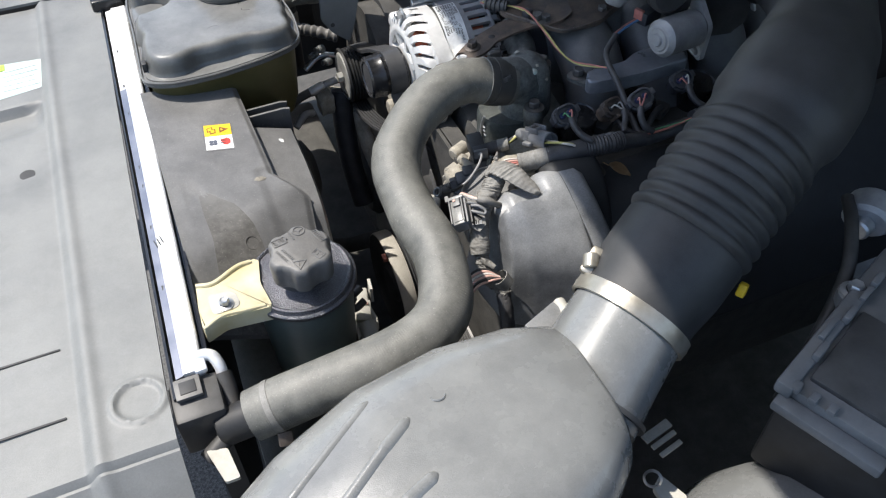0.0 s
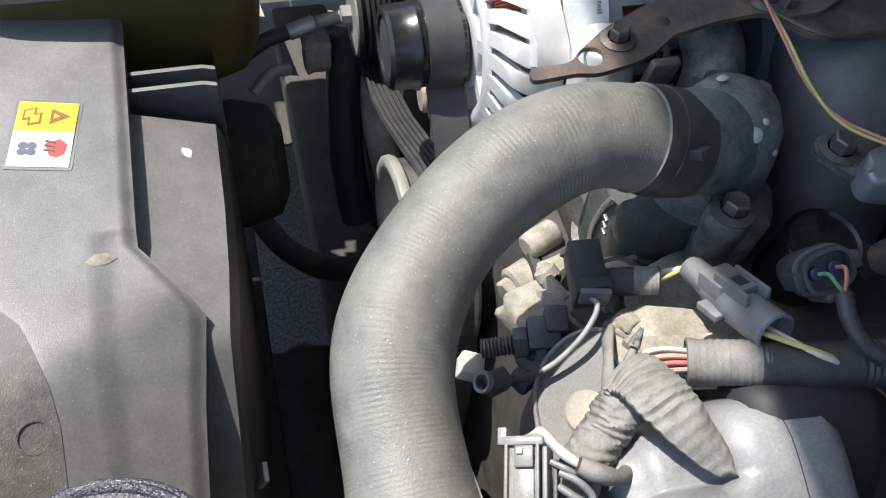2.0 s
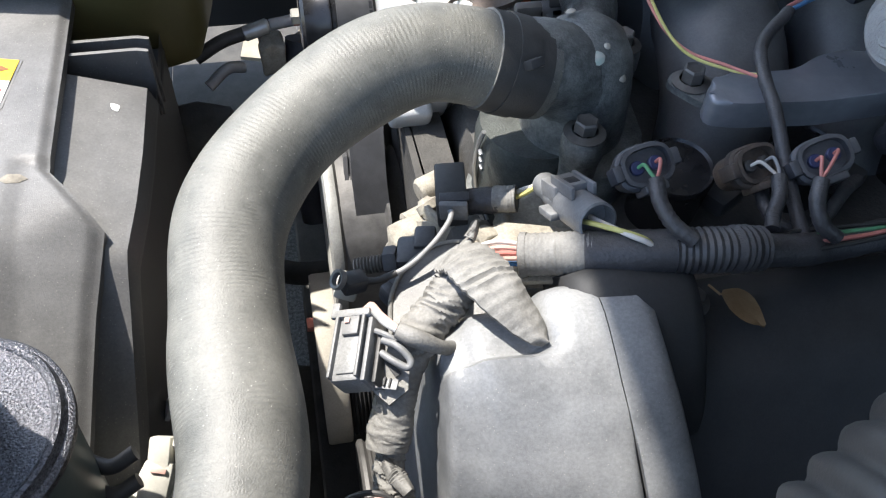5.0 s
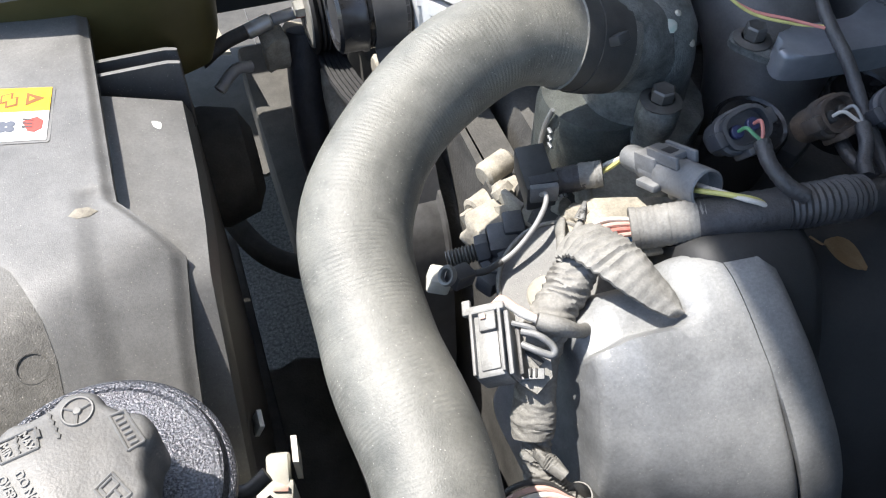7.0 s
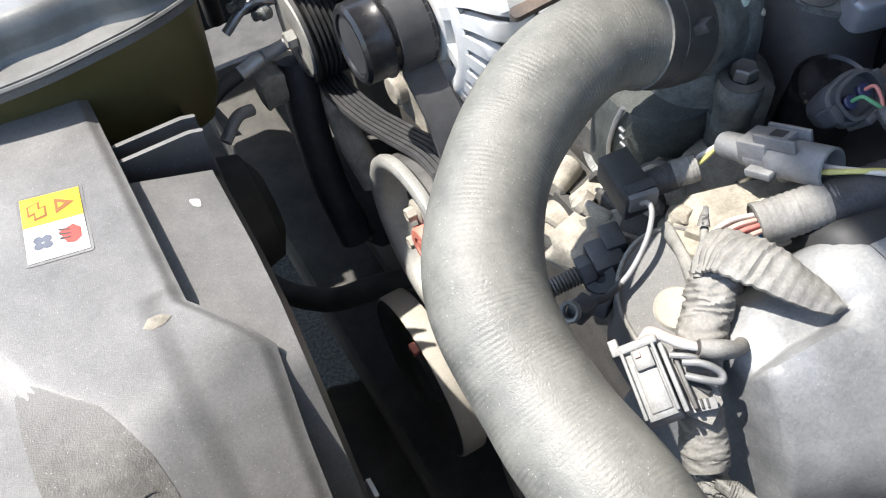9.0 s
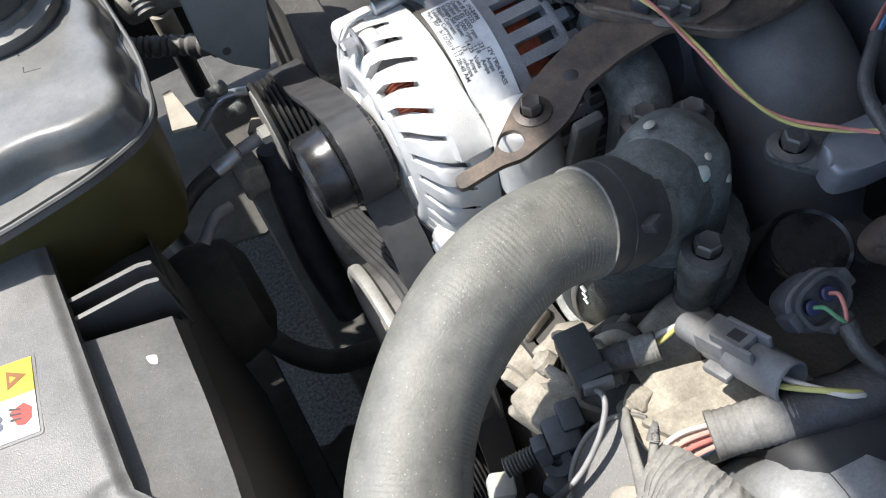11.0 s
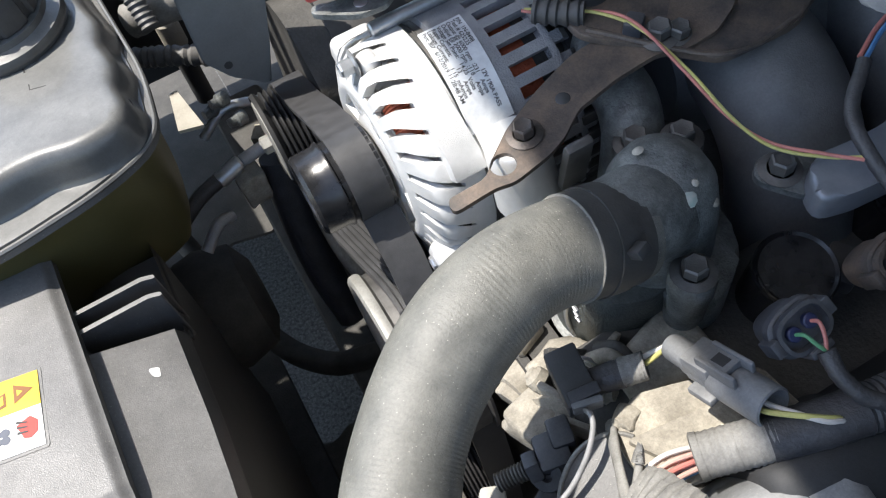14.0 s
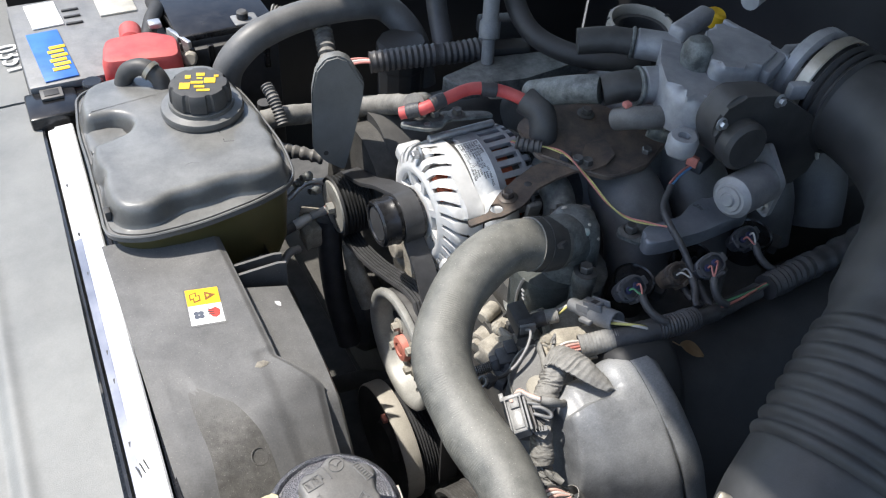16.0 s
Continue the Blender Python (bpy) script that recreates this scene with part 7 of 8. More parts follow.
# flat machined rail under the harness, with a step along its edge
part("rail_ledge", prism(rounded([(0.353, -0.020), (0.372, -0.006), (0.392, -0.012), (0.432, -0.026), (0.436, -0.060), (0.376, -0.052), (0.352, -0.036)], 0.004), 0.770, lambda x, y: 0.7900 + 0.03 * (x - 0.36), 0.0015), M_DUSTY, hc_, "flat dusty ledge")
part("ledge_step", prism(rounded([(0.3560, -0.0240), (0.4300, -0.0350), (0.4340, -0.058), (0.3700, -0.0480)], 0.003), 0.785, lambda x, y: 0.7945 + 0.03 * (x - 0.36), 0.0010), M_DUSTY, hc_)
part("crust", rough_lump((0.3640, -0.0135, 0.7890), (0.013, 0.010, 0.006), 12, 0.2, (0, 10, 30)), M_DUSTY, hc_, "lump of pale dried dirt", angle=60)
part("port_boss", rod((0.3370, 0.0500, 0.7250), (0.3720, 0.0640, 0.7290), 0.0135, 24, 0.003), M_DUSTY, hc_)
part("port_hex", rod((0.3300, 0.0470, 0.7240), (0.3375, 0.0502, 0.7250), 0.0095, 6, 0.001), M_DUSTY, hc_)
part("upper_boss", rod((0.3440, 0.0640, 0.7460), (0.3650, 0.0720, 0.7480), 0.0085, 16, 0.002), M_DUSTY, hc_)
part("port_end", lathe((0.3370, 0.0500, 0.7250), (-0.96, -0.28, -0.1), [(0.0135, -0.004), (0.0138, 0.001), (0.0110, 0.0022), (0.0070, 0.001), (0, 0.001)], 24, close=False), M_DUSTY, hc_)
part("gasket_strip", box((0.3960, -0.0560, 0.8060), (0.062, 0.016, 0.003), 0.0008, rot=(0, -4, -12)), M_DUSTY, hc_, "torn pale gasket strip")
part("long_block", box((0.50, -0.01, 0.74), (0.30, 0.10, 0.06), 0.01), M_IRON, hc_)
for p, m in (([(0.356, 0.035, 0.768), (0.360, 0.028, 0.777), (0.367, 0.022, 0.779), (0.371, 0.012, 0.772)], M_WWHITE), ([(0.360, 0.037, 0.768), (0.365, 0.029, 0.778), (0.371, 0.022, 0.778), (0.374, 0.013, 0.771)], M_WGREY)):
    part("pale_wire", tube(p, 0.0010, 8), m, hc_)
part("vent_pipe", tube([(0.371, 0.026, 0.772), (0.377, 0.020, 0.782), (0.380, 0.010, 0.784), (0.379, 0.000, 0.778)], 0.0042, 14), M_DUSTY, hc_)
part("vent_pipe", tube([(0.379, 0.030, 0.770), (0.384, 0.022, 0.780), (0.386, 0.012, 0.780)], 0.0038, 14), M_IRON, hc_)
part("casting_web", loft([[(x, y, z) for x, y, z in ((0.336 + d, 0.028, 0.760), (0.352 + d, 0.016, 0.770), (0.356 + d, 0.004, 0.760), (0.340 + d, 0.010, 0.742))] for d in (0.0, 0.006)]), M_DUSTY, hc_)
random.seed(5)
for k in range(12):
    c = Vector((random.uniform(0.345, 0.41), random.uniform(-0.008, 0.040), random.uniform(0.758, 0.776)))
    a = Vector((random.uniform(-1, 1), random.uniform(-1, 1), random.uniform(0.1, 0.8))).normalized()
    m = (M_DUSTY, M_IRON, M_DUSTY)[k % 3]
    if k % 2:
        part("boss", lathe(c, a, [(0, 0.008), (0.0035, 0.008), (0.0045, 0.006), (0.0065, 0.005), (0.007, 0)], 10, close=False), m, hc_)
    else:
        part("rib", box(c, (random.uniform(0.012, 0.026), 0.004, 0.010), 0.001, rot=(random.uniform(-20, 20), random.uniform(-20, 20), random.uniform(-70, 70))), m, hc_)

# coil covers and their plugs
for k, (x, y, z) in enumerate(((0.474, 0.006, 0.812), (0.556, 0.012, 0.806), (0.640, 0.012, 0.806))):
    cw = thing("ignition_coil", (x, y, z - 0.05), "black round-topped ignition coil", "ignition coil", "ignition coils")
    part("top", lathe((x, y, z - 0.05), (-0.05, -0.15, 1), [(0.019, 0), (0.0205, 0.046), (0.0208, 0.049), (0.0195, 0.051), (0.018, 0.0495), (0, 0.049)], 32, close=False), M_GLOSS, cw)
    part("mount_ear", box((x + 0.028, y - 0.012, z - 0.022), (0.024, 0.018, 0.012), 0.003, rot=(0, 0, 30)), M_BLACK, cw)
def oval(w, h, n=28):
    return [(w * math.copysign(abs(math.cos(t)) ** 0.7, math.cos(t)), h * math.copysign(abs(math.sin(t)) ** 0.7, math.sin(t))) for t in [2 * math.pi * i / n for i in range(n)]]


def coil_plug(p, down, m, label, wires, run):
    """An oval plug shell, open towards the wires, with ears, seals and a taped pigtail."""
    p = Vector(p)
    pg = thing("coil_plug", p - Vector((0, 0, 0.012)), label, "connector", "coil and injector plugs")
    z = Vector(down).normalized()
    x = Vector((1, 0.25, 0))
    x = (x - z * x.dot(z)).normalized()
    y = z.cross(x)

    def ring(w, h, d):
        return [p + x * u + y * v + z * d for u, v in oval(w, h)]

    part("shell", loft([ring(0.0100, 0.0075, -0.024), ring(0.0118, 0.0088, -0.020), ring(0.0122, 0.0092, -0.002), ring(0.0126, 0.0096, 0.0), ring(0.0108, 0.0078, 0.0003), ring(0.0104, 0.0074, -0.006)]), m, pg)
    part("collar", loft([ring(0.0128, 0.0098, -0.010), ring(0.0140, 0.0108, -0.009), ring(0.0140, 0.0108, -0.005), ring(0.0128, 0.0098, -0.004)]), m, pg)
    rot = Matrix((x, y, z)).transposed()
    for sx in (-1, 1):
        part("ear", box(p + x * sx * 0.0142 - z * 0.006, (0.0050, 0.0080, 0.0110), 0.0012, rot), m, pg)
    part("latch", box(p - y * 0.0112 - z * 0.006, (0.0120, 0.0040, 0.0150), 0.0012, rot), m, pg)
    for sx, wm in zip((-0.0045, 0.0045), wires):
        part("seal", rod(p + x * sx - z * 0.006, p + x * sx - z * 0.0012, 0.0034, 16, 0.0006), M_SEALBLUE if m is M_CONNDK else M_BLACK, pg)
        q = Vector(run[0])
        part("wire", tube([p + x * sx - z * 0.002, p + x * sx * 0.9 + z * 0.005, p.lerp(q, 0.55) + x * sx * 0.5 + z * 0.003, q], 0.0009, 8), wm, pg)
    part("wire_tape", wrapped([Vector(q) for q in run], 0.0036, 10, 0.08, 0.10, 16, 10), M_LOOMDARK, pg)


M_SEALBLUE = mat("blue_seal_rubber", (0.02, 0.026, 0.075), 0.4, scale=60)
coil_plug((0.4305, -0.0375, 0.8535), (-0.05, -0.55, 0.8), M_CONNDK, "dark blue-black coil plug with red and green wires", (M_WGREEN, M_WRED), [(0.4290, -0.0500, 0.8560), (0.4280, -0.0600, 0.8520), (0.4320, -0.0700, 0.8470), (0.4400, -0.0770, 0.8430)])
coil_plug((0.4960, -0.0300, 0.8380), (0.15, -0.5, 0.8), M_RUST, "brown injector plug with thin pale wires", (M_WWHITE, M_WGREY), [(0.5000, -0.0420, 0.8390), (0.4960, -0.0520, 0.8360), (0.4900, -0.0600, 0.8330), (0.4860, -0.0680, 0.8320)])
coil_plug((0.5180, -0.0440, 0.8520), (-0.25, -0.5, 0.8), M_CONNDK, "dark blue-black coil plug with red wires", (M_WRED, M_WRED), [(0.5100, -0.0560, 0.8500), (0.5060, -0.0640, 0.8440), (0.5080, -0.0720, 0.8360), (0.5160, -0.0760, 0.8300)])
coil_plug((0.5900, -0.0200, 0.8400), (-0.1, -0.5, 0.8), M_CONNDK, "dark blue-black coil plug with thin wires", (M_WRED, M_WWHITE), [(0.5880, -0.0330, 0.8400), (0.5860, -0.0430, 0.8350), (0.5890, -0.0520, 0.8300), (0.5960, -0.0580, 0.8260)])
lp_ = thing("wire_loop", (0.52, -0.045, 0.80), "black taped loop of thin wire", "wire")
part("loop", taped([(0.530, -0.005, 0.818), (0.512, -0.020, 0.822), (0.500, -0.036, 0.822), (0.500, -0.054, 0.820), (0.515, -0.068, 0.818)], 0.0036, 12, 0.1), M_LOOMDARK, lp_)
part("loop", taped([(0.56, -0.03, 0.816), (0.545, -0.040, 0.822), (0.530, -0.052, 0.822), (0.512, -0.066, 0.818)], 0.0034, 12, 0.1), M_LOOMDARK, lp_)

# twisted yellow and red pair from the alternator, taped lead over the rail
tw = thing("alternator_lead", (0.48, 0.08, 0.85), "twisted yellow and red wire pair from the alternator", "wire")
TW = [(0.432, 0.180, 0.866), (0.447, 0.166, 0.866), (0.462, 0.152, 0.868), (0.470, 0.130, 0.870), (0.477, 0.100, 0.860), (0.480, 0.068, 0.852), (0.485, 0.044, 0.851), (0.497, 0.024, 0.855), (0.508, 0.011, 0.858)]
ts = spline(TW, 10)
for m, ph in ((M_WYEL, 0.0), (M_WRED, math.pi)):
    pts = [p + Vector((math.cos(0.16 * i + ph), math.sin(0.16 * i + ph) * 0.5, math.sin(0.16 * i + ph))) * 0.0009 for i, p in enumerate(ts)]
    part("wire", tube(pts, 0.0009, 8, 1, curve=False), m, tw)
part("plug", corrugated([(0.436, 0.176, 0.866), (0.446, 0.166, 0.866), (0.456, 0.157, 0.867)], 0.0065, 5, 0.10), M_BLACK, tw)
part("tie", box((0.472, 0.136, 0.8655), (0.012, 0.010, 0.009), 0.002, rot=(0, 0, 40)), M_CONNDK, tw)
tl = thing("taped_lead", (0.52, 0.0, 0.83), "black taped wire lead with blue and red ends", "wire")
part("tape", taped([(0.541, 0.050, 0.868), (0.520, 0.034, 0.862), (0.511, 0.014, 0.859), (0.510, -0.010, 0.850), (0.508, -0.040, 0.834), (0.505, -0.072, 0.822)], 0.0034, 20, 0.1), M_LOOMDARK, tl)
for m, d in ((M_WBLUE, 0.0), (M_WRED, 0.003)):
    part("wire", tube([(0.541, 0.050 + d, 0.868), (0.562, 0.060 + d, 0.868), (0.585, 0.066 + d, 0.870)], 0.0013, 8), m, tl)
part("end_plug", box((0.594, 0.068, 0.872), (0.030, 0.018, 0.016), 0.002, rot=(0, 0, 20)), M_CONNDK, tl)
part("red_lock", box((0.580, 0.066, 0.876), (0.005, 0.012, 0.012), 0.001, rot=(0, 0, 20)), M_WRED, tl)


# ---- far corner: battery, relay box, hoses ----
bat = thing("car_battery", (0.09, 0.70, 0.58), "black car battery with a blue and white top label", "car battery")
part("case", box((0.09, 0.70, 0.68), (0.19, 0.23, 0.20), 0.006), M_BLACK, bat)
part("lid", box((0.09, 0.70, 0.787), (0.186, 0.226, 0.012), 0.004), M_CONN, bat)
part("blue_label", box((0.034, 0.655, 0.7945), (0.040, 0.125, 0.002), 0.0005, rot=(0, 0, 3)), M_BLUE, bat, "blue label with yellow lettering bars")
part("white_label", box((0.040, 0.765, 0.7945), (0.040, 0.07, 0.002), 0.0005, rot=(0, 0, 3)), M_WHITE, bat)
for k in range(6):
    part("label_bar", box((0.040 + 0.003 * (k % 2), 0.615 + 0.011 * k, 0.7962), (0.020, 0.0075, 0.0008), 0.0002, rot=(0, 0, 3)), M_YELLOW, bat)
part("pale_plate", box((0.135, 0.765, 0.7945), (0.05, 0.06, 0.003), 0.001), M_WHITEPL, bat)
for k in range(3):
    part("vent_slot", box((0.075, 0.73 + 0.02 * k, 0.7945), (0.022, 0.004, 0.002), 0.0004), M_INK, bat)
part("hold_down", box((0.035, 0.578, 0.755), (0.09, 0.012, 0.05), 0.002), M_GLOSS, bat)
for k in range(3):
    part("hold_down_rib", box((0.035, 0.5705, 0.738 + 0.014 * k), (0.088, 0.004, 0.004), 0.001), M_BLACK, bat)
rc = thing("terminal_cover", (0.125, 0.60, 0.79), "red plastic cover over the battery terminal", "terminal cover")
part("cover", loft([[(x, y, z) for x, y in rounded([(0.082 + i, 0.560 + i), (0.178 - i, 0.545 + i), (0.186 - i, 0.60 - i), (0.155 - i, 0.625 - i), (0.095 + i, 0.622 - i)], 0.012)] for z, i in ((0.790, 0.0), (0.815, 0.001), (0.822, 0.004), (0.8245, 0.010))]), M_RED, rc)
part("cable_hood", rod((0.130, 0.618, 0.812), (0.135, 0.650, 0.814), 0.014, 20, 0.003), M_RED, rc)
part("front_skirt", box((0.135, 0.548, 0.775), (0.10, 0.008, 0.05), 0.003, rot=(0, 0, -8)), M_RED, rc)
part("cable", tube([(0.150, 0.62, 0.81), (0.165, 0.66, 0.815), (0.180, 0.70, 0.81), (0.185, 0.76, 0.79)], 0.010), M_WBLACK, rc)
part("cable_lug", box((0.165, 0.635, 0.823), (0.016, 0.016, 0.008), 0.002), M_STEEL, rc)
bs = thing("black_stopper", (0.068, 0.552, 0.76), "small black plastic stopper beside the tank", "stopper")
part("stem", rod((0.068, 0.552, 0.74), (0.068, 0.552, 0.795), 0.010, 18, 0.002), M_BLACK, bs)
part("head", rod((0.068, 0.552, 0.793), (0.068, 0.552, 0.808), 0.0125, 18, 0.002), M_GLOSS, bs)

rb = thing("relay_box", (0.25, 0.68, 0.60), "black relay box with clips and a grey knob", "fuse box")
part("case", box((0.255, 0.69, 0.70), (0.13, 0.18, 0.19), 0.006), M_BLACK, rb)
part("lid", box((0.255, 0.695, 0.802), (0.135, 0.17, 0.018), 0.005), M_GLOSS, rb)
part("lid_rim", box((0.255, 0.613, 0.797), (0.135, 0.008, 0.012), 0.002), M_BLACK, rb)
part("knob", box((0.283, 0.628, 0.806), (0.036, 0.030, 0.014), 0.004), M_CONN, rb)
part("knob_post", rod((0.280, 0.628, 0.812), (0.280, 0.628, 0.824), 0.008, 16, 0.002), M_BLACK, rb)
for x in (0.20, 0.225, 0.30):
    part("clip", box((x, 0.597, 0.775), (0.008, 0.006, 0.05), 0.0015), M_GLOSS, rb)
part("jagged_strap", box((0.190, 0.62, 0.79), (0.006, 0.05, 0.04), 0.001, rot=(0, 0, 20)), M_STEEL, rb)
part("tan_fitting", rod((0.196, 0.592, 0.79), (0.19, 0.57, 0.80), 0.009, 14, 0.002), M_CREAM, rb)

bh = thing("heater_hose", (0.34, 0.56, 0.80), "thick dusty black hose arching behind the coolant tank", "hose")
part("hose_body", tube([(0.212, 0.500, 0.78), (0.220, 0.497, 0.818), (0.238, 0.496, 0.842), (0.268, 0.500, 0.858), (0.324, 0.510, 0.866), (0.393, 0.512, 0.866), (0.440, 0.512, 0.855), (0.468, 0.48, 0.82), (0.475, 0.46, 0.76)], 0.0185, 22), M_RUNNER, bh)
part("hose_end", tube([(0.2115, 0.500, 0.774), (0.2125, 0.4998, 0.786), (0.2150, 0.499, 0.797)], 0.0196, 22), M_HOSEEND, bh, "darker pushed-on hose end")
kn = thing("canister", (0.435, 0.455, 0.76), "dark grey round canister behind the alternator", "canister")
part("body", lathe((0.438, 0.455, 0.74), (0, 0, 1), [(0.030, 0), (0.031, 0.06), (0.033, 0.065), (0.033, 0.092), (0.030, 0.098), (0, 0.099)], 12, close=False), M_DUCT, kn, angle=20)
for k, P_ in enumerate(([(0.300, 0.560, 0.85), (0.325, 0.548, 0.845), (0.345, 0.565, 0.84)], [(0.352, 0.53, 0.85), (0.350, 0.505, 0.84), (0.343, 0.475, 0.825), (0.337, 0.45, 0.80)], [(0.248, 0.43, 0.83), (0.250, 0.41, 0.82), (0.252, 0.39, 0.80)])):
    cz_ = thing("convoluted_tube", P_[0], "grey convoluted wire tube behind the engine front", "wire tube", "convoluted tubes")
    part("tube_body", corrugated(P_, 0.011 if k < 2 else 0.007, 12, 0.14), M_LOOM if k < 2 else M_CAP, cz_)
ah = thing("ribbed_hose", (0.26, 0.445, 0.70), "thin black ribbed hose behind the coolant tank", "hose")
part("tube_body", corrugated([(0.20, 0.482, 0.722), (0.235, 0.462, 0.722), (0.27, 0.442, 0.720), (0.31, 0.418, 0.712)], 0.0085, 26, 0.12), M_CAP, ah)
part("upright", tube([(0.262, 0.50, 0.76), (0.262, 0.502, 0.71), (0.262, 0.503, 0.62)], 0.009), M_BLACK, ah)
part("upright_end", rod((0.262, 0.500, 0.69), (0.262, 0.501, 0.72), 0.0105, 14, 0.002), M_CREAM, ah)

tt = thing("taped_tube", (0.33, 0.29, 0.86), "tan cloth-taped tube running behind the vane", "tube")
part("tube_body", taped([(0.24, 0.43, 0.782), (0.265, 0.42, 0.789), (0.305, 0.42, 0.783), (0.365, 0.40, 0.790), (0.385, 0.36, 0.812), (0.387, 0.30, 0.847), (0.372, 0.266, 0.874), (0.352, 0.250, 0.888)], 0.0125, 12, 0.08), M_LOOM, tt)
rcab = thing("charge_cable", (0.40, 0.235, 0.87), "thick red charging cable with a black boot", "cable")
CAB = [(0.338, 0.252, 0.880), (0.358, 0.238, 0.890), (0.385, 0.238, 0.896), (0.415, 0.238, 0.900), (0.442, 0.226, 0.898), (0.462, 0.206, 0.892), (0.470, 0.190, 0.884)]
part("red_sheath", tube(CAB, 0.0068, 14), M_RED, rcab)
for a, c_ in ((0, 1), (1, 2), (3, 4)):
    pa, pb = Vector(CAB[a]), Vector(CAB[c_])
    part("tape_wrap", taped([pa.lerp(pb, 0.3), pa.lerp(pb, 0.55) + Vector((0, 0, 0.0004)), pa.lerp(pb, 0.85)], 0.0080, 4, 0.05), M_LOOMDARK, rcab)
part("boot", tube([(0.462, 0.206, 0.893), (0.470, 0.188, 0.888), (0.470, 0.178, 0.874), (0.468, 0.174, 0.855)], 0.0150, 20), M_BLACK, rcab)
sb = thing("support_strap", (0.37, 0.235, 0.86), "dirty steel support strap above the alternator", "bracket")
part("strap", prism(rounded([(0.338, 0.250), (0.345, 0.246), (0.362, 0.243), (0.388, 0.250), (0.412, 0.240), (0.432, 0.232), (0.436, 0.222), (0.41, 0.228), (0.386, 0.234), (0.372, 0.224), (0.356, 0.226), (0.340, 0.238), (0.334, 0.244)], 0.004, 3), 0.868, 0.8715, 0.0006), M_DARKCAST, sb)
part("strap_hole", lathe((0.361, 0.2345, 0.8716), (0, 0, 1), [(0, 0.0004), (0.0035, 0.0004), (0.004, 0)], 20, close=False), M_STEEL, sb, "bright rivet head")
for c in ((0.374, 0.243, 0.8716), (0.398, 0.238, 0.8716)):
    bolt(c, (0, 0, 1), 0.0055, 0.006, True, M_DARKSTEEL, sb)

rl = thing("fuel_rail", (0.53, 0.33, 0.84), "dark flat fuel rail of the far cylinder bank", "fuel rail")
part("bar", prism(rounded([(0.436, 0.345), (0.450, 0.318), (0.53, 0.302), (0.61, 0.31), (0.66, 0.295), (0.668, 0.315), (0.60, 0.345), (0.51, 0.362)], 0.008, 3), 0.828, 0.848, 0.003), M_DARKCAST, rl)
part("riser", lathe((0.505, 0.352, 0.846), (0.15, 0.3, 1), [(0.008, 0), (0.008, 0.03), (0.013, 0.032), (0.013, 0.05), (0.010, 0.054), (0.010, 0.10)], 16, close=False), M_CONN, rl)
part("bracket_tab", prism(rounded([(0.480, 0.312), (0.500, 0.306), (0.495, 0.292), (0.478, 0.298)], 0.004), 0.834, 0.838), M_CREAM, rl)
fl = thing("far_loom", (0.45, 0.40, 0.83), "dark ribbed wiring loom along the far bank", "wiring harness")
part("tube_body", corrugated([(0.372, 0.408, 0.846), (0.42, 0.395, 0.850), (0.47, 0.382, 0.852), (0.52, 0.372, 0.855)], 0.0135, 22, 0.08), M_LOOMDARK, fl)
part("branch", tube([(0.47, 0.40, 0.85), (0.475, 0.43, 0.88), (0.478, 0.46, 0.93), (0.48, 0.50, 0.97)], 0.013), M_LOOMDARK, fl)
for k, m in enumerate((M_WRED, M_WWHITE, M_WRED)):
    part("wire", tube([(0.374, 0.408 + 0.004 * k - 0.004, 0.848), (0.360, 0.412 + 0.005 * k, 0.846), (0.345, 0.42 + 0.006 * k, 0.84)], 0.0016, 8), m, fl)
part("connector", box((0.545, 0.395, 0.868), (0.055, 0.026, 0.024), 0.004, rot=(0, 0, -15)), M_DUCT, fl)
part("connector", box((0.545, 0.375, 0.842), (0.06, 0.026, 0.024), 0.004, rot=(0, 0, -15)), M_DUCT, fl)
vh = thing("vacuum_hose", (0.55, 0.33, 0.88), "black vacuum hose curving down to the intake", "hose")
part("hose_body", tube([(0.60, 0.50, 0.97), (0.572, 0.43, 0.945), (0.548, 0.375, 0.915), (0.548, 0.325, 0.892), (0.575, 0.275, 0.885), (0.615, 0.235, 0.89), (0.64, 0.22, 0.895)], 0.0125, 18), M_DUCT, vh)
ph = thing("port_hose", (0.515, 0.15, 0.91), "grey-green hose pushed on the throttle port", "hose")
part("hose_body", tube([(0.512, 0.150, 0.928), (0.500, 0.166, 0.922), (0.488, 0.19, 0.908), (0.480, 0.22, 0.888)], 0.0150, 18), M_DARKCAST, ph)
part("hose_elbow", tube([(0.566, 0.086, 0.905), (0.556, 0.086, 0.904), (0.548, 0.090, 0.905), (0.540, 0.098, 0.908)], 0.010, 16), M_DARKCAST, ph)
part("red_clip", box((0.540, 0.098, 0.918), (0.008, 0.008, 0.005), 0.002), M_RED, ph)
of = thing("filler_ring", (0.665, 0.27, 0.90), "pale notched ring round a dark filler opening", "filler neck")
part("ring", lathe((0.66, 0.268, 0.90), (0, -0.1, 1), [(0.036, 0), (0.040, 0.0), (0.0405, 0.014), (0.037, 0.016), (0.0345, 0.012), (0.036, 0)], 36, close=False), M_CREAM, of)
part("well", lathe((0.66, 0.268, 0.86), (0, -0.1, 1), [(0.036, 0), (0.036, 0.045), (0.030, 0.045), (0.028, 0.01), (0, 0.01)], 30, close=False), M_BLACK, of)
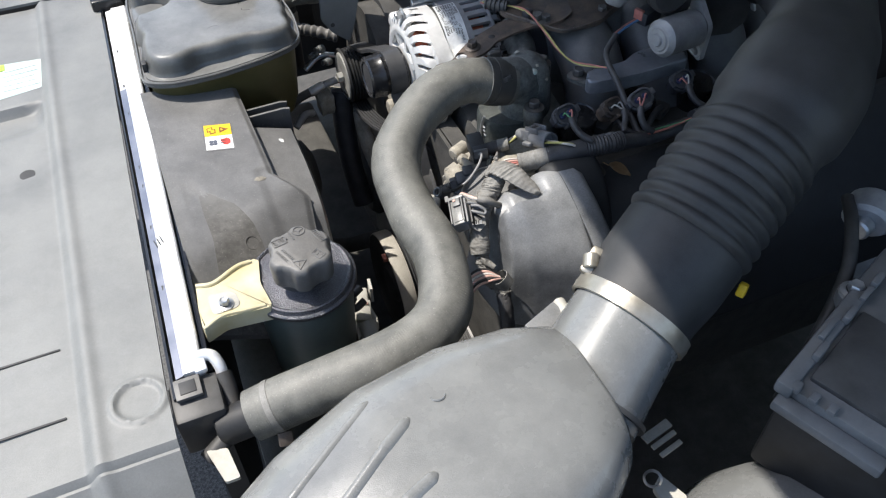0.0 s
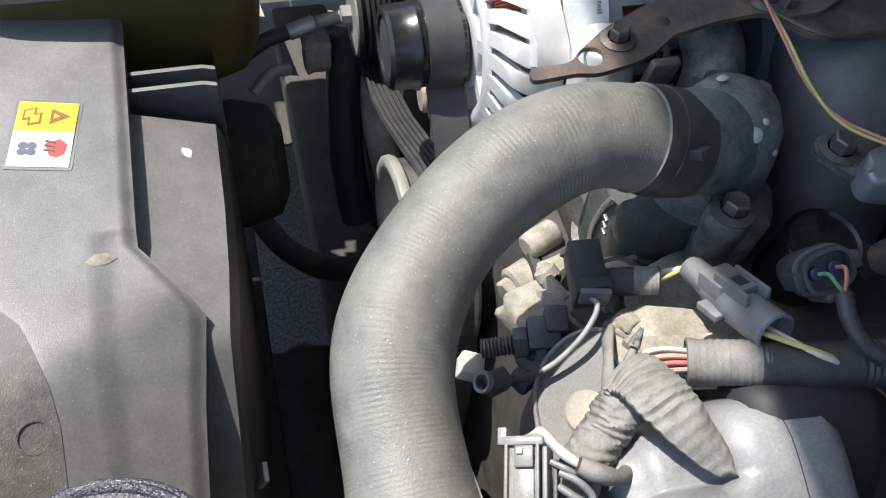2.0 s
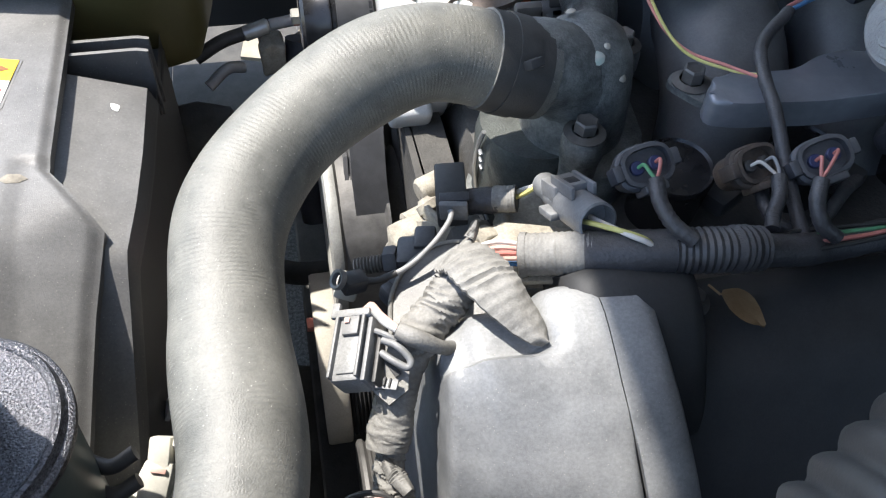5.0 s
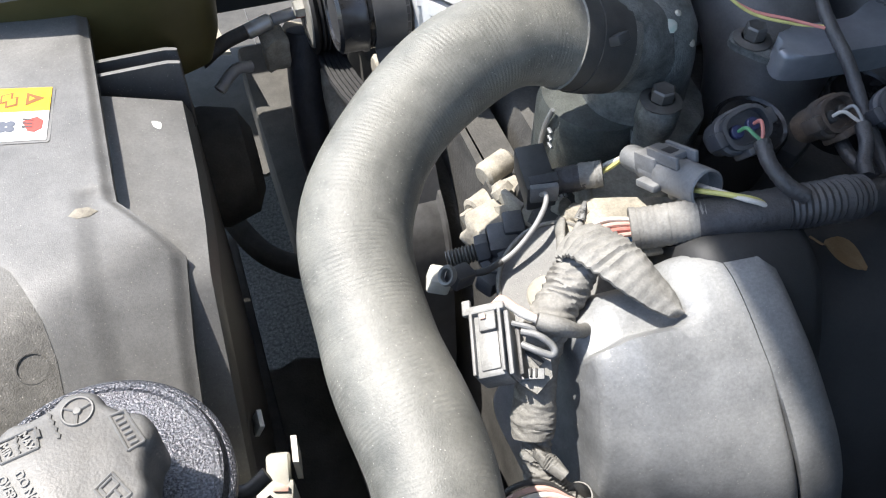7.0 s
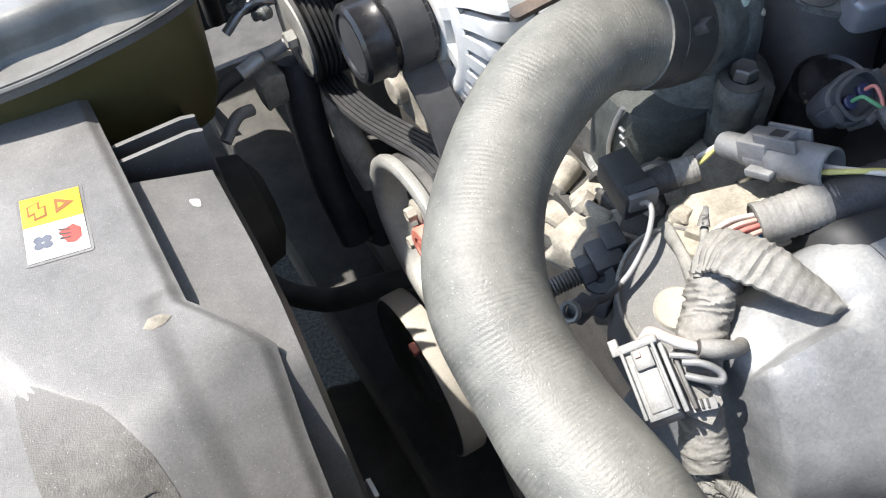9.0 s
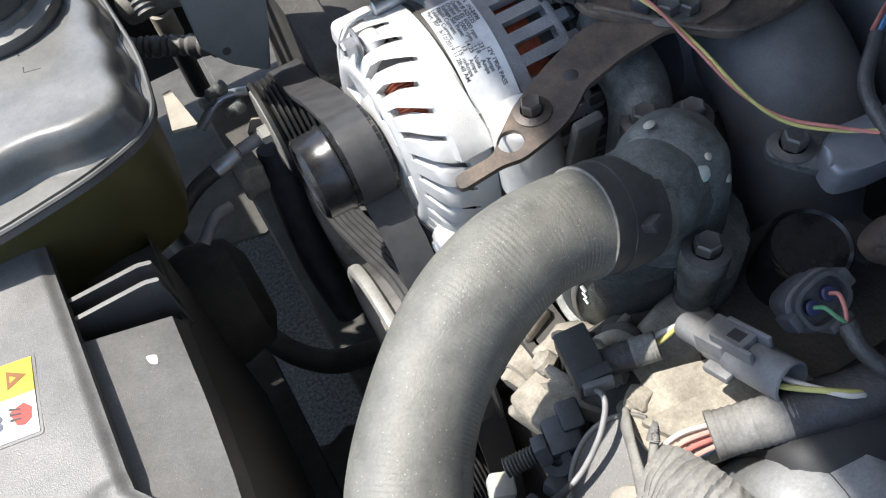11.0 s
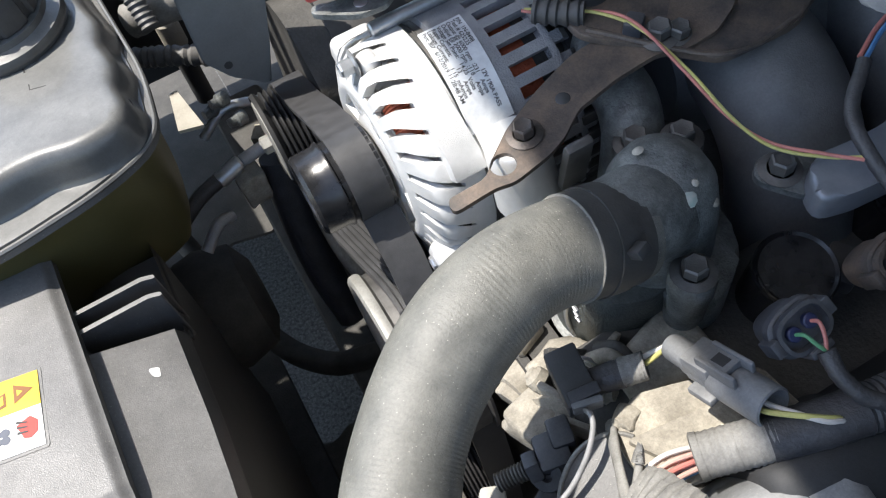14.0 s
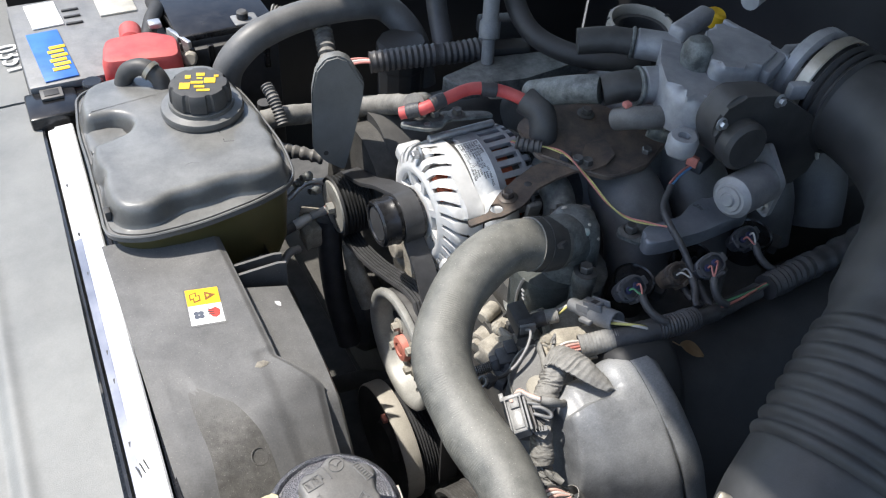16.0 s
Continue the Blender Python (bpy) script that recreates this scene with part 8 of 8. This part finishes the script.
for k in range(12):
    a = 2 * math.pi * k / 12
    part("notch", box((0.66 + 0.0385 * math.cos(a), 0.268 + 0.0385 * math.sin(a), 0.9155), (0.005, 0.004, 0.003), 0.0005, rot=(0, 0, 30 * k)), M_INK, of)
yt = thing("yellow_cap", (0.75, 0.24, 0.90), "small yellow-green plastic cap near the bulkhead", "cap")
part("body", rod((0.748, 0.245, 0.90), (0.752, 0.24, 0.925), 0.012, 16, 0.003), M_YELLOW, yt)
ep = thing("return_pipe", (0.78, 0.17, 0.97), "grey bent pipe behind the throttle body", "pipe")
part("pipe_body", tube([(0.70, 0.16, 0.985), (0.74, 0.175, 0.985), (0.775, 0.175, 0.985), (0.79, 0.19, 0.98), (0.795, 0.22, 0.96)], 0.010, 14), M_OLDCAST, ep)

# ---- low in the gap between shroud and engine ----
ac = thing("refrigerant_line", (0.26, 0.34, 0.66), "thin steel refrigerant line with a copper-coloured fitting", "pipe")
part("line", tube([(0.196, 0.325, 0.672), (0.219, 0.335, 0.680), (0.241, 0.340, 0.684)], 0.0062), M_LOOMDARK, ac)
part("ferrule", rod((0.238, 0.339, 0.683), (0.262, 0.343, 0.688), 0.0068, 16, 0.002), M_STEEL, ac)
part("fitting", rod((0.262, 0.343, 0.688), (0.284, 0.345, 0.690), 0.0052, 16, 0.001), M_OLDCAST, ac)
part("end_nut", lathe((0.283, 0.345, 0.690), (1, 0, 0), [(0, 0), (0.006, 0), (0.006, 0.008), (0, 0.008)], 6, close=False), M_REDPAINT, ac)
part("lower_line", tube([(0.205, 0.300, 0.66), (0.222, 0.312, 0.668), (0.236, 0.318, 0.664)], 0.005), M_OLDCAST, ac)
cpz = thing("compressor_body", (0.34, 0.32, 0.55), "tan and black compressor housing behind the pulley", "compressor")
part("tan_neck", tube([(0.306, 0.325, 0.640), (0.304, 0.308, 0.622), (0.306, 0.285, 0.600), (0.312, 0.270, 0.575)], lambda u: 0.010 + 0.004 * u, 18), M_DUSTY, cpz)
part("black_sleeve", tube([(0.290, 0.352, 0.665), (0.283, 0.335, 0.62), (0.280, 0.308, 0.56), (0.285, 0.28, 0.50)], 0.016, 18), M_LOOMDARK, cpz)
part("housing", rod((0.30, 0.33, 0.50), (0.44, 0.33, 0.50), 0.06, 28, 0.01), M_IRON, cpz)
part("tan_knuckle", rough_lump((0.262, 0.348, 0.655), (0.022, 0.03, 0.03), 9, 0.12), M_DUSTY, cpz)
tn = thing("tensioner", (0.33, 0.22, 0.68), "dusty tan belt tensioner arm behind the belt", "belt tensioner")
part("arm", loft([[(x, y, z) for y, z in ((0.262, 0.705), (0.235, 0.728), (0.205, 0.725), (0.178, 0.700), (0.185, 0.685), (0.235, 0.68))] for x in (0.331, 0.339)]), M_DUSTY, tn)
part("pivot", rod((0.322, 0.232, 0.705), (0.335, 0.232, 0.705), 0.012, 18, 0.002), M_DUSTY, tn)
cm = thing("crossmember", (0.24, 0.18, 0.22), "black steel crossmember below the engine front", "crossmember")
part("beam", box((0.30, 0.18, 0.22), (0.09, 1.4, 0.10), 0.01), M_IRON, cm)
part("sway_bar", tube([(0.14, 0.62, 0.36), (0.19, 0.40, 0.37), (0.24, 0.30, 0.40), (0.32, 0.24, 0.44), (0.36, 0.1, 0.44), (0.36, -0.2, 0.44)], 0.013, 14), M_IRON, cm)
part("air_dam", box((0.10, 0.18, 0.20), (0.16, 0.7, 0.02), 0.004), M_IRON, cm)
for x0, x1, y0, y1 in ((-0.05, 0.062, -0.45, 1.25), (0.300, 1.5, -1.3, 1.25), (-0.05, 0.298, -1.3, -0.452)):
    part("undertray", prism([(x0, y0), (x1, y0), (x1, y1), (x0, y1)], 0.165, 0.171), M_IRON, cm)
torn = [(0.298 - 0.234 * k / 24, 0.325 + 0.035 * noise.noise((0.298 - 0.234 * k / 24) * Vector((22, 5, 1)))) for k in range(25)]
part("undertray", prism([(0.064, -0.45), (0.298, -0.45)] + torn, 0.165, 0.171), M_IRON, cm)
part("undertray", prism([(0.298, 0.70), (0.298, 1.25), (0.064, 1.25), (0.064, 0.70), (0.12, 0.67), (0.19, 0.69), (0.25, 0.675)], 0.165, 0.171), M_IRON, cm)
mp = thing("fan_motor", (0.20, 0.33, 0.53), "black cooling fan motor and hub behind the shroud", "fan motor")
part("can", lathe((0.165, 0.315, 0.56), (1, 0, 0), [(0.055, 0), (0.058, 0.02), (0.05, 0.05), (0.03, 0.06), (0, 0.06)], 28, close=False), M_IRON, mp)
for k in range(7):
    a = radians(51.4 * k + 12)
    b = box((0, 0, 0), (0.006, 0.17, 0.07), 0.002, rot=(0, 28, 0))
    bmesh.ops.translate(b, verts=b.verts, vec=(0, 0.13, 0))
    bmesh.ops.rotate(b, verts=b.verts, matrix=Matrix.Rotation(a, 3, "X"), cent=(0, 0, 0))
    bmesh.ops.translate(b, verts=b.verts, vec=(0.13, 0.20, 0.50))
    part("blade", b, M_IRON, mp)
lt = thing("pale_tab", (0.181, 0.327, 0.50), "small pale tab deep behind the shroud", "tab")
part("tab_body", rough_lump((0.182, 0.330, 0.50), (0.020, 0.016, 0.012), 4, 0.1), M_WHITEPL, lt)
fp_ = thing("frame_plate", (0.222, 0.79, 0.35), "sunlit pale patch of frame plate far below", "frame")
part("plate", prism([(0.2167, 0.8351), (0.2285, 0.8354), (0.2401, 0.7476), (0.2049, 0.7582)], 0.354, 0.36), M_CREAM, fp_)
part("strip", prism([(0.290, 0.462), (0.318, 0.445), (0.308, 0.428), (0.280, 0.447)], 0.59, 0.60), M_DUSTY, fp_)

# white plug beside the steering reservoir
wpz = thing("white_connector", (0.182, -0.075, 0.665), "white plastic connector with a black wire boot", "connector")
part("flange", prism(rounded([(0.166, -0.058), (0.178, -0.036), (0.194, -0.040), (0.197, -0.066), (0.184, -0.078), (0.170, -0.076)], 0.004), 0.672, lambda x, y: 0.684 + 0.2 * (y + 0.06), 0.002), M_WHITEPL, wpz)
part("shell", box((0.184, -0.052, 0.690), (0.016, 0.024, 0.016), 0.003, rot=(24, 10, -14)), M_WHITEPL, wpz)
part("upper_shell", box((0.188, -0.040, 0.698), (0.012, 0.020, 0.012), 0.002, rot=(30, 0, -12)), M_WHITEPL, wpz)
part("nozzle", lathe((0.183, -0.066, 0.688), (-0.05, -0.85, -0.42), [(0.0098, 0), (0.0092, 0.016), (0.0084, 0.0165), (0.0072, 0.014), (0.0070, 0.004), (0, 0.004)], 24, close=False), M_WHITEPL, wpz)
part("boot", tube([(0.1825, -0.072, 0.684), (0.1815, -0.086, 0.676), (0.178, -0.104, 0.660), (0.174, -0.122, 0.625)], 0.0055), M_WBLACK, wpz)
part("red_wire", tube([(0.184, -0.082, 0.680), (0.180, -0.100, 0.667), (0.174, -0.122, 0.640)], 0.0016, 8), M_WRED, wpz)
for k in range(3):
    part("pin", box((0.170 + 0.0035 * k, -0.076 - 0.002 * k, 0.683), (0.0016, 0.012, 0.0030), 0.0004, rot=(20, 0, -10)), M_WHITEPL, wpz)
part("fin", prism([(0.1985, -0.028), (0.2015, -0.029), (0.1995, -0.044), (0.1965, -0.043)], 0.690, 0.712), M_WHITEPL, wpz)
part("red_lock", box((0.187, -0.0500, 0.7000), (0.008, 0.0028, 0.003), 0.0005, rot=(20, 12, -14)), M_WORANGE, wpz)
wpz.location += Vector((-0.006, -0.022, 0))

# ---- near corner: fuse box, strut dome ----
fb = thing("fuse_box", (0.48, -0.43, 0.72), "weathered grey-black fuse box with a recessed lid panel", "fuse box")
FU, FV = Vector((0.923, 0.385, 0)), Vector((0.385, -0.923, 0))
FO = Vector((0.404, -0.395, 0))


def fbx(u, v, z, s, bev, m, name, parent=None, tilt=0.0):
    rot = Matrix((FU, -FV, Vector((0, 0, 1)))).transposed()
    return part(name, box(FO + FU * u + FV * v + Vector((0, 0, z)), s, bev, rot), m, parent or fb)


fbx(0.10, 0.085, 0.800, (0.19, 0.15, 0.09), 0.005, M_SHADEBLACK, "case")
fbx(0.105, 0.080, 0.851, (0.19, 0.15, 0.016), 0.004, M_CONN2, "lid")
fbx(0.10, 0.009, 0.857, (0.19, 0.014, 0.014), 0.003, M_CONN2, "lid_edge")
fbx(0.070, 0.062, 0.8605, (0.088, 0.086, 0.006), 0.002, M_BLACK, "recessed_panel")
for k in range(3):
    fbx(0.050 + 0.05 * k, 0.014, 0.866, (0.018, 0.006, 0.008), 0.0015, M_CONN2, "lid_rib")
fbx(0.003, 0.05, 0.846, (0.014, 0.085, 0.010), 0.002, M_CONN2, "end_rail")
for v in (0.016, 0.030, 0.044):
    fbx(0.012, v, 0.8615, (0.010, 0.007, 0.006), 0.0015, M_CONN2, "tooth")
fbx(0.075, 0.008, 0.866, (0.026, 0.005, 0.004), 0.001, M_CONN2, "rib")
fbx(0.13, 0.014, 0.866, (0.018, 0.005, 0.004), 0.001, M_CONN2, "rib")
fbx(0.045, 0.128, 0.861, (0.05, 0.010, 0.010), 0.003, M_CONN2, "latch")
fbx(0.105, 0.135, 0.862, (0.04, 0.014, 0.012), 0.004, M_CONN2, "latch")
part("bolt_post", rod((0.530, -0.347, 0.82), (0.530, -0.347, 0.856), 0.012, 18, 0.002), M_CONN2, fb)
bolt((0.530, -0.347, 0.856), (0, 0, 1), 0.0065, 0.008, True, M_STEEL, fb)
part("cable", tube([(0.60, -0.26, 0.86), (0.575, -0.29, 0.865), (0.545, -0.325, 0.85), (0.50, -0.355, 0.82), (0.47, -0.37, 0.76)], 0.006), M_WBLACK, fb)
sd_ = thing("strut_dome", (0.42, -0.47, 0.68), "grey rounded housing partly in sunlight beside the fuse box", "housing")
part("dome", lathe((0.40, -0.50, 0.66), (0, 0, 1), [(0.115, 0), (0.112, 0.05), (0.098, 0.085), (0.07, 0.108), (0.03, 0.118), (0, 0.119)], 40, close=False), M_MAF, sd_)
for k in range(3):
    part("slat", box((0.358 + 0.001 * k, -0.350 - 0.0095 * k, 0.752), (0.030 - 0.003 * k, 0.0045 + 0.004 * (k == 0), 0.003), 0.0006, rot=(0, 0, 12)), M_CREAM, sd_, "pale slat")
part("white_tab", prism(rounded([(0.328, -0.392), (0.340, -0.384), (0.350, -0.410), (0.330, -0.418)], 0.003), 0.742, 0.748), M_WHITEPL, sd_)
part("spring_clip", lathe((0.328, -0.388, 0.758), (-0.5, -0.5, 0.7), [(0.006, 0), (0.008, 0.002), (0.006, 0.004)], 18, close=False), M_STEEL, sd_)
hz = thing("wall_sensor", (0.60, -0.285, 0.84), "pale metal sensor fixed on the inner fender", "engine sensor")
part("body", rod((0.602, -0.285, 0.85), (0.625, -0.27, 0.856), 0.022, 22, 0.004), M_OLDCAST, hz)
part("plug", rod((0.588, -0.29, 0.85), (0.602, -0.285, 0.85), 0.010, 16, 0.002), M_STEEL, hz)
